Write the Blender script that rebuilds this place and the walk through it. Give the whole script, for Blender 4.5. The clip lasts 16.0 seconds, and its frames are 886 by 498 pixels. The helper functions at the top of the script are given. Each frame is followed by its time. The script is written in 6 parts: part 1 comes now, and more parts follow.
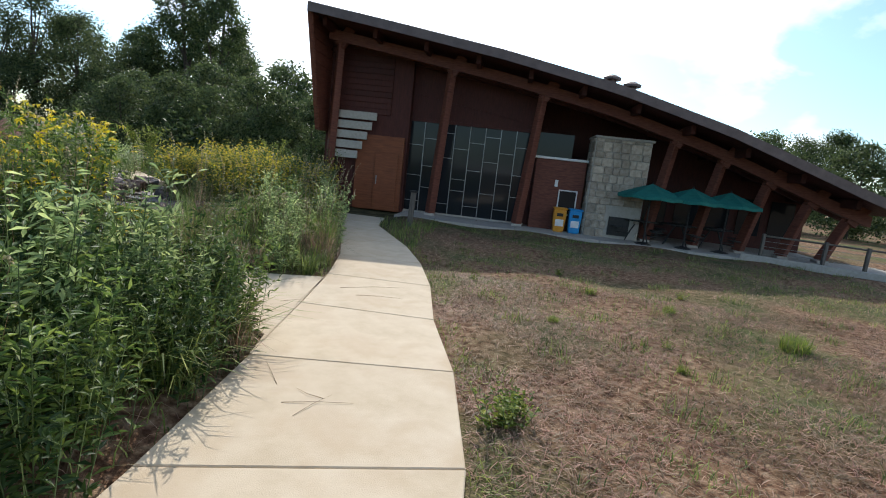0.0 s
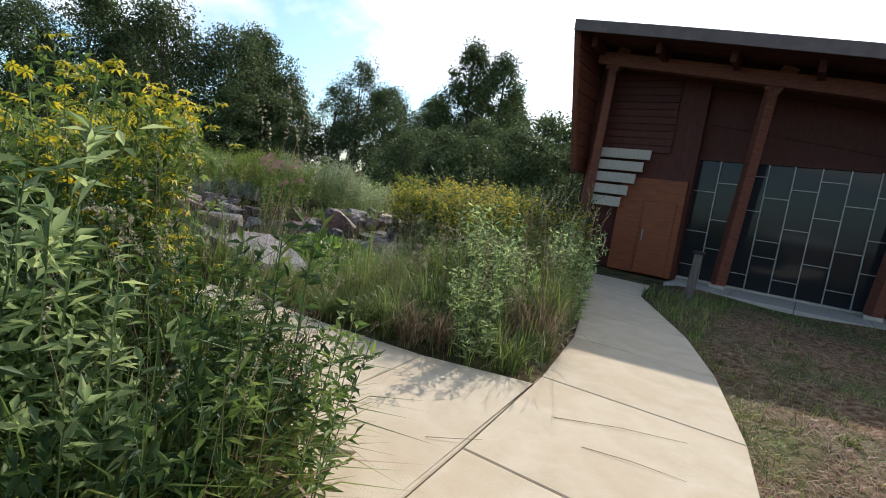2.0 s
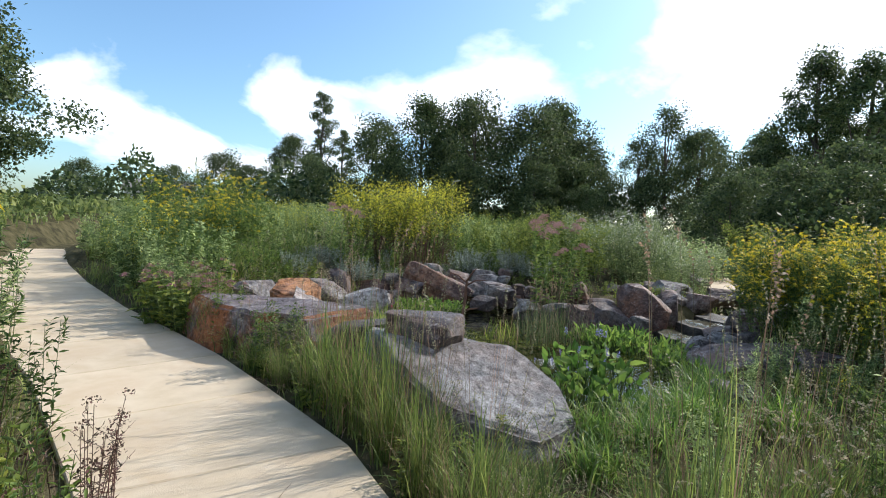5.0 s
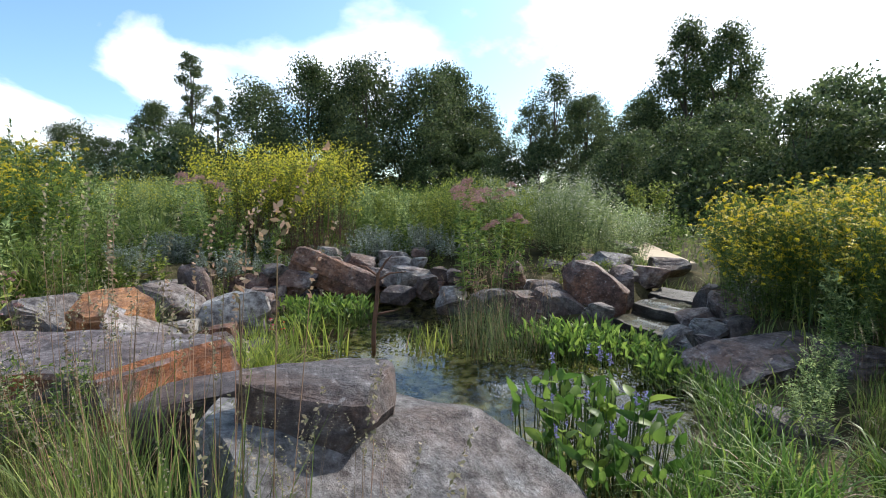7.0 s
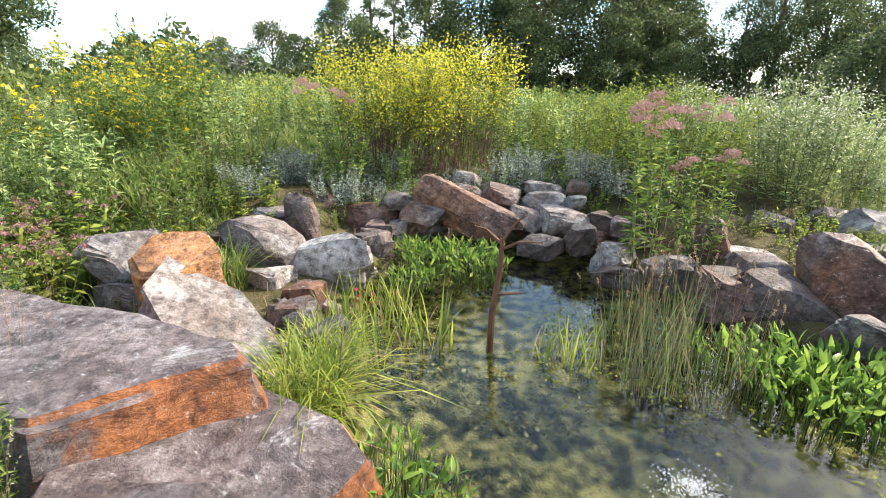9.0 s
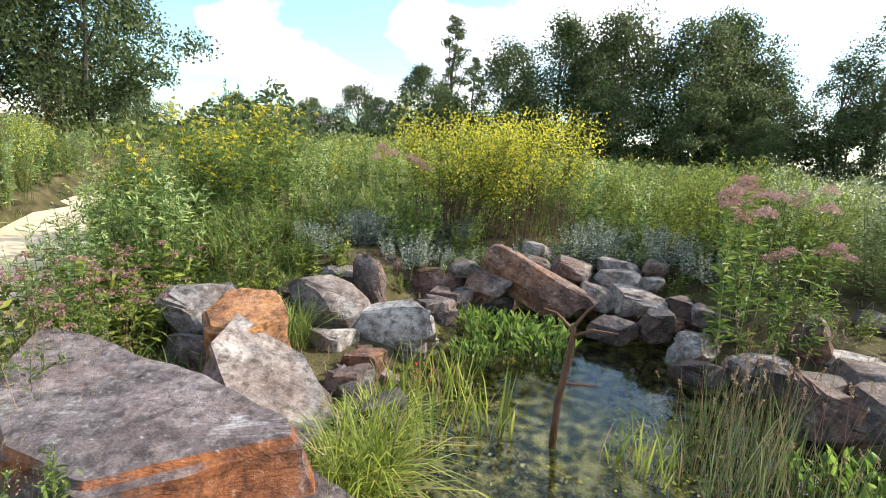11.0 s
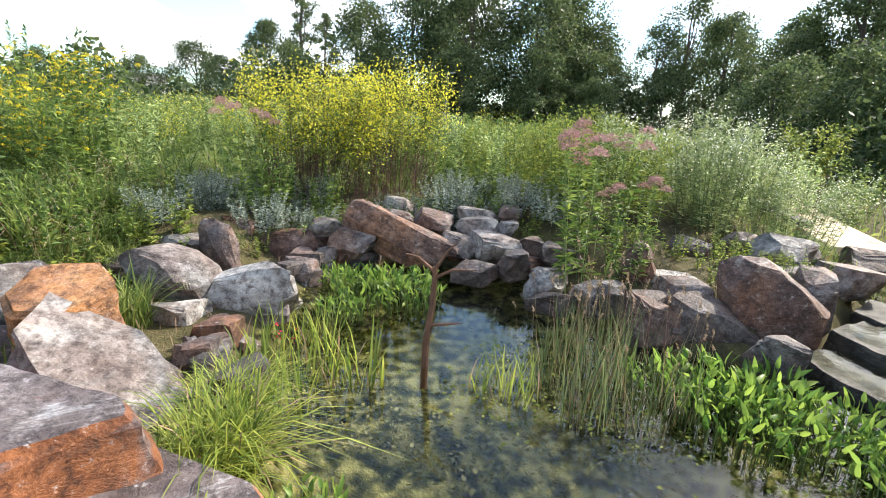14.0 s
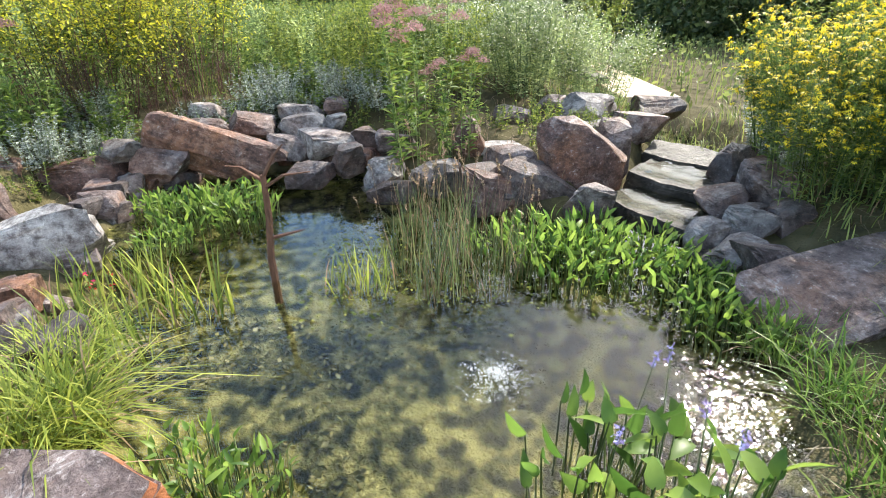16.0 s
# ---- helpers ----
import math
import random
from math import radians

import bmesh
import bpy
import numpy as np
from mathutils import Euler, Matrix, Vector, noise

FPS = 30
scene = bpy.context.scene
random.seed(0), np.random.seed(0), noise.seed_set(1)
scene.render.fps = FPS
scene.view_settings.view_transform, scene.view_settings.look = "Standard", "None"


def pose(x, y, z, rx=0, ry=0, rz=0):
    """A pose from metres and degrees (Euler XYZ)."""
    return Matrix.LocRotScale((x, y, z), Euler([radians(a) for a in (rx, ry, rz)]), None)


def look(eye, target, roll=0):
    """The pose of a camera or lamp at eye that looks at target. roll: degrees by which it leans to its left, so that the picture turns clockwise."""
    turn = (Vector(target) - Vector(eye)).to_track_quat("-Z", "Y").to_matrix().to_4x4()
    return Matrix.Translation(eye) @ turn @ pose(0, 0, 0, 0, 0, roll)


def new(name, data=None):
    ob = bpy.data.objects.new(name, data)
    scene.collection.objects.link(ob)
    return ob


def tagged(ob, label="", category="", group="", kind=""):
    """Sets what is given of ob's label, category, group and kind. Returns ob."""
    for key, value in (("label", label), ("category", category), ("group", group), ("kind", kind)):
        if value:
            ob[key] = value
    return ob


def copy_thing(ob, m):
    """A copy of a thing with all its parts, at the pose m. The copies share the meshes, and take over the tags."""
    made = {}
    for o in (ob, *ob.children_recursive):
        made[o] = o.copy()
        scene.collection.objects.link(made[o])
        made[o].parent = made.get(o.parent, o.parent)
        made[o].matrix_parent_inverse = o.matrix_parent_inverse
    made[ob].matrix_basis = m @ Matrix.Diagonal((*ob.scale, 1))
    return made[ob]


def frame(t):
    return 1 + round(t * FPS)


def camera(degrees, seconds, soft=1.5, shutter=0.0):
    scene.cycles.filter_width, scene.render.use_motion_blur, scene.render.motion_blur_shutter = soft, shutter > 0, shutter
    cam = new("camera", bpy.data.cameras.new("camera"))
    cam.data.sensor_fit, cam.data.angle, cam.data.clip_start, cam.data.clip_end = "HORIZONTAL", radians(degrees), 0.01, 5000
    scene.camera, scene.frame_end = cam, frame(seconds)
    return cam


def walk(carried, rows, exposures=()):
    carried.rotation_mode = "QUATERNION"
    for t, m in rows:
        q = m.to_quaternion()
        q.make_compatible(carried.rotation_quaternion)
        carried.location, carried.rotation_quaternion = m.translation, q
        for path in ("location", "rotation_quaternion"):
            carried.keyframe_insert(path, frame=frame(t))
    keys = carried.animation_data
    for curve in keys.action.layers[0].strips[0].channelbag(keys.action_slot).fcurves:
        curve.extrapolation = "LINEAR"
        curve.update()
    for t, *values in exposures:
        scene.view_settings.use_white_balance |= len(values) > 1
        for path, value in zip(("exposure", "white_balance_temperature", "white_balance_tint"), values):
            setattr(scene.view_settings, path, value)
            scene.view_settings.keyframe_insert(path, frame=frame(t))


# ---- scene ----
cam = camera(83.1, 16.0, soft=1.0)
PATH = [
    (0, (0.004, 1.202, 1.756), (-0.206, 3.164, 1.431), 6.4),
    (0.5, (-0.18, 2.055, 1.597), (-0.781, 3.931, 1.25), 6.4),
    (1, (-0.339, 2.816, 1.535), (-1.201, 4.584, 1.171), 7.0),
    (1.5, (-0.484, 3.561, 1.497), (-1.438, 5.286, 1.16), 7.5),
    (2, (-0.805, 4.282, 1.456), (-1.964, 5.895, 1.224), 8.3),
    (2.5, (-1.092, 4.953, 1.461), (-2.439, 6.423, 1.302), 6.2),
    (3, (-1.417, 5.433, 1.492), (-2.949, 6.706, 1.311), 5.5),
    (3.5, (-1.793, 5.926, 1.469), (-3.452, 7.031, 1.308), 6.9),
    (4, (-2.305, 6.32, 1.462), (-4.096, 7.203, 1.342), 7.3),
    (4.2, (-2.559, 6.461, 1.423), (-4.398, 7.242, 1.332), 6.2),
    (6.3, (-4.562, 7.057, 1.475), (-6.459, 7.682, 1.367), 1.4),
    (6.5, (-4.747, 7.143, 1.448), (-6.6, 7.882, 1.306), 1.3),
    (7, (-5.323, 7.413, 1.434), (-7.024, 8.446, 1.233), 0.4),
    (7.5, (-5.827, 7.799, 1.475), (-7.416, 8.981, 1.197), 3.7),
    (8, (-6.233, 8.04, 1.607), (-7.937, 9.006, 1.204), 2.1),
    (8.5, (-6.58, 8.176, 1.632), (-8.372, 8.902, 1.119), 2.3),
    (9, (-6.736, 8.309, 1.653), (-8.599, 8.725, 1.057), 1.5),
    (9.5, (-6.836, 8.313, 1.717), (-8.756, 8.581, 1.225), 2.7),
    (9.7, (-6.865, 8.311, 1.712), (-8.801, 8.53, 1.261), 3.3),
    (11.8, (-6.871, 8.289, 1.769), (-8.83, 8.461, 1.404), 4.4),
    (12, (-6.873, 8.291, 1.75), (-8.828, 8.539, 1.408), 4.4),
    (12.5, (-6.879, 8.298, 1.733), (-8.81, 8.711, 1.415), 3.4),
    (13, (-6.869, 8.312, 1.645), (-8.773, 8.843, 1.343), 4.3),
    (13.5, (-6.891, 8.351, 1.633), (-8.764, 8.948, 1.262), 3.8),
    (14, (-6.908, 8.377, 1.624), (-8.727, 9.05, 1.134), 2.9),
    (14.5, (-6.933, 8.417, 1.61), (-8.666, 9.19, 0.978), 0.5),
    (15, (-6.947, 8.44, 1.601), (-8.572, 9.326, 0.843), -1.3),
    (15.5, (-6.949, 8.442, 1.6), (-8.448, 9.461, 0.755), -1.6),
    (16, (-6.949, 8.442, 1.6), (-8.347, 9.571, 0.722), -1.4),
]
EXPOSURES = [(0, -0.22, 6350, 10), (1.5, -0.28, 6550, 10), (2.5, -0.15, 6350, 10), (3.5, 0.05, 6300, 10), (6.5, -0.1, 6350, 10), (7, 0.05, 6400, 10), (7.5, 0.32, 6550, 10), (8, 0.55, 6700, 10),
             (9, 1.08, 7100, 10), (9.7, 0.95, 7100, 10), (12, 0.63, 6900, 10), (13, 0.66, 6900, 10), (14.5, 1.1, 6850, 10), (16, 1.2, 6800, 10)]
walk(cam, [(t, look(e, g, r)) for t, e, g, r in PATH], EXPOSURES)

# ---- sky and sun ----
SUN_ELEV, SUN_AZ = 39.0, -13.0       # azimuth from +y towards +x
sun_dir = Vector((math.sin(radians(SUN_AZ)) * math.cos(radians(SUN_ELEV)),
                  math.cos(radians(SUN_AZ)) * math.cos(radians(SUN_ELEV)), math.sin(radians(SUN_ELEV))))
lamp = bpy.data.lights.new("sun", "SUN")
lamp.energy, lamp.angle, lamp.color = 4.6, radians(0.53), (1.0, 0.95, 0.87)
sun = new("sun", lamp)
sun.matrix_world = look(sun_dir * 200, (0, 0, 0))

world = bpy.data.worlds.new("sky")
scene.world = world
world.use_nodes = True
wn, wl = world.node_tree.nodes, world.node_tree.links
wn.clear()
w_out = wn.new("ShaderNodeOutputWorld")
w_bg = wn.new("ShaderNodeBackground")
w_sky = wn.new("ShaderNodeTexSky")
w_sky.sky_type, w_sky.sun_disc = "NISHITA", False
w_sky.sun_elevation, w_sky.sun_rotation = radians(SUN_ELEV), radians(SUN_AZ)
w_sky.air_density, w_sky.dust_density, w_sky.ozone_density = 1.0, 1.4, 3.0
w_bg.inputs["Strength"].default_value = 0.13
w_co = wn.new("ShaderNodeTexCoord")
w_sep = wn.new("ShaderNodeSeparateXYZ")
wl.new(w_co.outputs["Generated"], w_sep.inputs[0])
# cloud sheet: directions projected on a high plane
w_z = wn.new("ShaderNodeMath"); w_z.operation = "MAXIMUM"; w_z.inputs[1].default_value = 0.0
wl.new(w_sep.outputs["Z"], w_z.inputs[0])
w_zz = wn.new("ShaderNodeMath"); w_zz.operation = "ADD"; w_zz.inputs[1].default_value = 0.35
wl.new(w_z.outputs[0], w_zz.inputs[0])
w_div = wn.new("ShaderNodeVectorMath"); w_div.operation = "DIVIDE"
w_cmb = wn.new("ShaderNodeCombineXYZ")
for k in range(3):
    wl.new(w_zz.outputs[0], w_cmb.inputs[k])
wl.new(w_co.outputs["Generated"], w_div.inputs[0])
wl.new(w_cmb.outputs[0], w_div.inputs[1])
w_noise = wn.new("ShaderNodeTexNoise")
w_noise.inputs["Scale"].default_value, w_noise.inputs["Detail"].default_value = 1.15, 9.0
w_noise.inputs["Roughness"].default_value, w_noise.inputs["Distortion"].default_value = 0.52, 0.25
wl.new(w_div.outputs[0], w_noise.inputs["Vector"])
w_ramp = wn.new("ShaderNodeValToRGB")
w_ramp.color_ramp.elements[0].position, w_ramp.color_ramp.elements[1].position = 0.485, 0.55
w_dot = wn.new("ShaderNodeVectorMath"); w_dot.operation = "DOT_PRODUCT"
w_dot.inputs[1].default_value = sun_dir
wl.new(w_co.outputs["Generated"], w_dot.inputs[0])
w_veil = wn.new("ShaderNodeMapRange")          # thicker cloud towards the sun
w_veil.inputs["From Min"].default_value, w_veil.inputs["From Max"].default_value = 0.70, 0.93
w_veil.inputs["To Min"].default_value, w_veil.inputs["To Max"].default_value = -0.055, 0.13
wl.new(w_dot.outputs["Value"], w_veil.inputs["Value"])
w_cov = wn.new("ShaderNodeMath"); w_cov.operation = "ADD"
wl.new(w_noise.outputs["Fac"], w_cov.inputs[0]); wl.new(w_veil.outputs[0], w_cov.inputs[1])
wl.new(w_cov.outputs[0], w_ramp.inputs[0])
w_noise2 = wn.new("ShaderNodeTexNoise")
w_noise2.inputs["Scale"].default_value, w_noise2.inputs["Detail"].default_value = 3.1, 5.0
wl.new(w_div.outputs[0], w_noise2.inputs["Vector"])
w_tone = wn.new("ShaderNodeValToRGB")
w_tone.color_ramp.elements[0].position, w_tone.color_ramp.elements[0].color = 0.35, (7.6, 8.0, 8.7, 1)
w_tone.color_ramp.elements[1].position, w_tone.color_ramp.elements[1].color = 0.6, (10.5, 10.6, 10.7, 1)
wl.new(w_noise2.outputs["Fac"], w_tone.inputs[0])
w_mix = wn.new("ShaderNodeMix"); w_mix.data_type = "RGBA"
wl.new(w_ramp.outputs["Color"], w_mix.inputs["Factor"])
w_gain = wn.new("ShaderNodeMix"); w_gain.data_type = "RGBA"; w_gain.blend_type = "MULTIPLY"
w_gain.inputs["Factor"].default_value = 1.0
w_gain.inputs["B"].default_value = (1.5, 1.75, 1.75, 1)
wl.new(w_sky.outputs[0], w_gain.inputs["A"])
wl.new(w_gain.outputs["Result"], w_mix.inputs["A"])
w_lit = wn.new("ShaderNodeMix"); w_lit.data_type = "RGBA"; w_lit.blend_type = "ADD"
w_lit.inputs["Factor"].default_value = 0.6
wl.new(w_tone.outputs["Color"], w_lit.inputs["A"])
wl.new(w_sky.outputs[0], w_lit.inputs["B"])
wl.new(w_lit.outputs["Result"], w_mix.inputs["B"])
wl.new(w_mix.outputs["Result"], w_bg.inputs["Color"])
wl.new(w_bg.outputs[0], w_out.inputs[0])


# ---- materials ----
def material(name, stops, scale=6.0, detail=6.0, rough=0.8, bump=0.3, bump_scale=40.0, island=0.0, per_object=0.0,
             metal=0.0, translucent=0.0, stretch=(1, 1, 1), stain=None, spec=0.3, dist=0.01):
    """A noise-coloured surface. stops: colours from dark to light; island / per_object: brightness spread between pieces;
    translucent: share of light let through (leaves); stain: (colour, scale, amount)."""
    m = bpy.data.materials.new(name)
    m.use_nodes = True
    n, l = m.node_tree.nodes, m.node_tree.links
    b = n["Principled BSDF"]
    co = n.new("ShaderNodeTexCoord")
    mp = n.new("ShaderNodeMapping")
    mp.inputs["Scale"].default_value = stretch
    l.new(co.outputs["Object"], mp.inputs["Vector"])
    tx = n.new("ShaderNodeTexNoise")
    tx.inputs["Scale"].default_value, tx.inputs["Detail"].default_value = scale, detail
    tx.inputs["Roughness"].default_value = 0.62
    l.new(mp.outputs[0], tx.inputs["Vector"])
    rp = n.new("ShaderNodeValToRGB")
    e = rp.color_ramp.elements
    while len(e) < len(stops):
        e.new(0.5)
    for i, c in enumerate(stops):
        e[i].position = 0.3 + 0.4 * i / max(1, len(stops) - 1)
        e[i].color = (*c, 1)
    l.new(tx.outputs["Fac"], rp.inputs[0])
    col = rp.outputs[0]
    if stain:
        t2 = n.new("ShaderNodeTexNoise")
        t2.inputs["Scale"].default_value, t2.inputs["Detail"].default_value = stain[1], 4.0
        l.new(co.outputs["Object"], t2.inputs["Vector"])
        r2 = n.new("ShaderNodeValToRGB")
        r2.color_ramp.elements[0].position, r2.color_ramp.elements[1].position = 0.5, 0.62
        r2.color_ramp.elements[1].color = (stain[2],) * 3 + (1,)
        l.new(t2.outputs["Fac"], r2.inputs[0])
        mx = n.new("ShaderNodeMix"); mx.data_type = "RGBA"
        l.new(r2.outputs[0], mx.inputs["Factor"])
        l.new(col, mx.inputs["A"])
        mx.inputs["B"].default_value = (*stain[0], 1)
        col = mx.outputs["Result"]
    for amount, node, socket in ((island, "ShaderNodeNewGeometry", "Random Per Island"), (per_object, "ShaderNodeObjectInfo", "Random")):
        if amount:
            g = n.new(node)
            mr = n.new("ShaderNodeMapRange")
            mr.inputs["To Min"].default_value, mr.inputs["To Max"].default_value = 1 - amount, 1 + amount
            l.new(g.outputs[socket], mr.inputs["Value"])
            hs = n.new("ShaderNodeHueSaturation")
            l.new(mr.outputs[0], hs.inputs["Value"])
            l.new(col, hs.inputs["Color"])
            if node == "ShaderNodeNewGeometry":
                mh = n.new("ShaderNodeMapRange")
                mh.inputs["To Min"].default_value, mh.inputs["To Max"].default_value = 0.5 + 0.05 * amount, 0.5 - 0.06 * amount
                l.new(g.outputs[socket], mh.inputs["Value"])
                l.new(mh.outputs[0], hs.inputs["Hue"])
            col = hs.outputs[0]
    l.new(col, b.inputs["Base Color"])
    b.inputs["Roughness"].default_value, b.inputs["Metallic"].default_value = rough, metal
    b.inputs["Specular IOR Level"].default_value = spec
    if bump:
        tb = n.new("ShaderNodeTexNoise")
        tb.inputs["Scale"].default_value, tb.inputs["Detail"].default_value = bump_scale, 5.0
        l.new(mp.outputs[0], tb.inputs["Vector"])
        bp = n.new("ShaderNodeBump")
        bp.inputs["Strength"].default_value, bp.inputs["Distance"].default_value = bump, dist
        l.new(tb.outputs["Fac"], bp.inputs["Height"])
        l.new(bp.outputs[0], b.inputs["Normal"])
    if translucent:
        tr = n.new("ShaderNodeBsdfTranslucent")
        l.new(col, tr.inputs["Color"])
        ms = n.new("ShaderNodeMixShader")
        ms.inputs[0].default_value = translucent
        l.new(b.outputs[0], ms.inputs[1])
        l.new(tr.outputs[0], ms.inputs[2])
        l.new(ms.outputs[0], n["Material Output"].inputs["Surface"])
    return m


def leaf_mat(name, dark, light, translucent=0.45, rough=0.5, island=0.6):
    return material(name, (dark, light), scale=2.5, detail=3, rough=rough, bump=0, island=island, per_object=0.15, translucent=translucent, spec=0.35)


M_CONCRETE = material("concrete", ((0.52, 0.41, 0.275), (0.62, 0.505, 0.36), (0.68, 0.57, 0.425)), 1.6, 9, 0.9, 0.25, 120, per_object=0.04,
                      stain=((0.42, 0.27, 0.14), 1.3, 0.28))


def rock_material(name, stops, rust=None, rust_amount=0.0, pale=0.6, pale_col=(0.55, 0.54, 0.52), faces=False):
    """Quarried stone: banded grain, pale veins and lichen, rust, cracks."""
    m = bpy.data.materials.new(name)
    m.use_nodes = True
    n, l = m.node_tree.nodes, m.node_tree.links
    b = n["Principled BSDF"]
    b.inputs["Roughness"].default_value, b.inputs["Specular IOR Level"].default_value = 0.58, 0.45
    co = n.new("ShaderNodeTexCoord")
    ob = n.new("ShaderNodeObjectInfo")
    sh = n.new("ShaderNodeVectorMath"); sh.operation = "MULTIPLY_ADD"
    cx = n.new("ShaderNodeCombineXYZ")
    for k in range(3):
        l.new(ob.outputs["Random"], cx.inputs[k])
    l.new(cx.outputs[0], sh.inputs[0]); sh.inputs[1].default_value = (37, 61, 23)
    l.new(co.outputs["Object"], sh.inputs[2])
    def tex(scale, detail, rough, dist=0.0, stretch=(1, 1, 1)):
        mp = n.new("ShaderNodeMapping"); mp.inputs["Scale"].default_value = stretch
        l.new(sh.outputs[0], mp.inputs["Vector"])
        t = n.new("ShaderNodeTexNoise")
        t.inputs["Scale"].default_value, t.inputs["Detail"].default_value = scale, detail
        t.inputs["Roughness"].default_value, t.inputs["Distortion"].default_value = rough, dist
        l.new(mp.outputs[0], t.inputs["Vector"])
        return t.outputs["Fac"]
    def ramp(f, lo, hi, cols):
        r = n.new("ShaderNodeValToRGB")
        e = r.color_ramp.elements
        while len(e) < len(cols):
            e.new(0.5)
        for k, c in enumerate(cols):
            e[k].position, e[k].color = lo + (hi - lo) * k / (len(cols) - 1), (*c, 1)
        l.new(f, r.inputs[0])
        return r.outputs[0]
    def mix(f, a, c, mode="MIX"):
        x = n.new("ShaderNodeMix"); x.data_type = "RGBA"; x.blend_type = mode
        if hasattr(f, "links"):
            l.new(f, x.inputs["Factor"])
        else:
            x.inputs["Factor"].default_value = f
        l.new(a, x.inputs["A"])
        if isinstance(c, tuple):
            x.inputs["B"].default_value = (*c, 1)
        else:
            l.new(c, x.inputs["B"])
        return x.outputs["Result"]
    grain = tex(4.2, 15, 0.78, 0.25, (1, 0.85, 1.5))
    col = ramp(grain, 0.36, 0.66, stops)
    streak = ramp(tex(2.6, 14, 0.8, 1.1, (1, 0.5, 2.2)), 0.55, 0.63, ((0, 0, 0), (pale, pale, pale)))
    col = mix(streak, col, pale_col)
    if rust:
        rf = ramp(tex(1.7, 8, 0.65, 0.6), *((0.41, 0.53) if faces else (0.44, 0.60)), ((0, 0, 0), (rust_amount,) * 3))
        if faces:                       # broken, steep faces rust; the weathered top does not
            ge = n.new("ShaderNodeNewGeometry")
            sz = n.new("ShaderNodeSeparateXYZ")
            l.new(ge.outputs["True Normal"], sz.inputs[0])
            st = n.new("ShaderNodeMapRange")
            st.inputs["From Min"].default_value, st.inputs["From Max"].default_value = 0.97, 0.72
            st.inputs["To Min"].default_value = 0.07
            l.new(sz.outputs["Z"], st.inputs["Value"])
            rf = mix(1.0, rf, st.outputs[0], "MULTIPLY")
        col = mix(rf, col, rust)
    broad = ramp(tex(1.3, 10, 0.7, 0.8), 0.40, 0.62, ((0.62, 0.58, 0.57), (1, 1, 1), (1.32, 1.31, 1.3)))
    col = mix(1.0, col, broad, "MULTIPLY")
    spots = ramp(tex(26, 6, 0.7), 0.60, 0.70, ((0, 0, 0), (0.6, 0.6, 0.6)))
    col = mix(spots, col, pale_col)
    dark = ramp(tex(13, 8, 0.75), 0.37, 0.55, ((0.26, 0.23, 0.22), (1, 1, 1)))
    col = mix(1.0, col, dark, "MULTIPLY")
    hs = n.new("ShaderNodeHueSaturation")
    mr = n.new("ShaderNodeMapRange")
    mr.inputs["To Min"].default_value, mr.inputs["To Max"].default_value = 0.66, 1.1
    hs.inputs["Saturation"].default_value = 1.0
    l.new(ob.outputs["Random"], mr.inputs["Value"]); l.new(mr.outputs[0], hs.inputs["Value"])
    l.new(col, hs.inputs["Color"]); l.new(hs.outputs[0], b.inputs["Base Color"])
    vo = n.new("ShaderNodeTexVoronoi"); vo.feature = "DISTANCE_TO_EDGE"
    vo.inputs["Scale"].default_value = 1.5
    wob = n.new("ShaderNodeVectorMath"); wob.operation = "MULTIPLY_ADD"
    nz = n.new("ShaderNodeTexNoise"); nz.inputs["Scale"].default_value = 3.0
    l.new(sh.outputs[0], nz.inputs["Vector"])
    l.new(nz.outputs["Color"], wob.inputs[0]); wob.inputs[1].default_value = (0.5, 0.5, 0.5); l.new(sh.outputs[0], wob.inputs[2])
    l.new(wob.outputs[0], vo.inputs["Vector"])
    crack = n.new("ShaderNodeMapRange")
    crack.inputs["From Max"].default_value = 0.02
    l.new(vo.outputs["Distance"], crack.inputs["Value"])
    hgt = n.new("ShaderNodeMath"); hgt.operation = "MULTIPLY_ADD"; hgt.inputs[1].default_value = 0.035
    l.new(crack.outputs[0], hgt.inputs[0]); l.new(tex(6, 14, 0.72, 0.2, (1, 0.9, 1.6)), hgt.inputs[2])
    bp = n.new("ShaderNodeBump")
    bp.inputs["Strength"].default_value, bp.inputs["Distance"].default_value = 0.95, 0.05
    l.new(hgt.outputs[0], bp.inputs["Height"]); l.new(bp.outputs[0], b.inputs["Normal"])
    return m


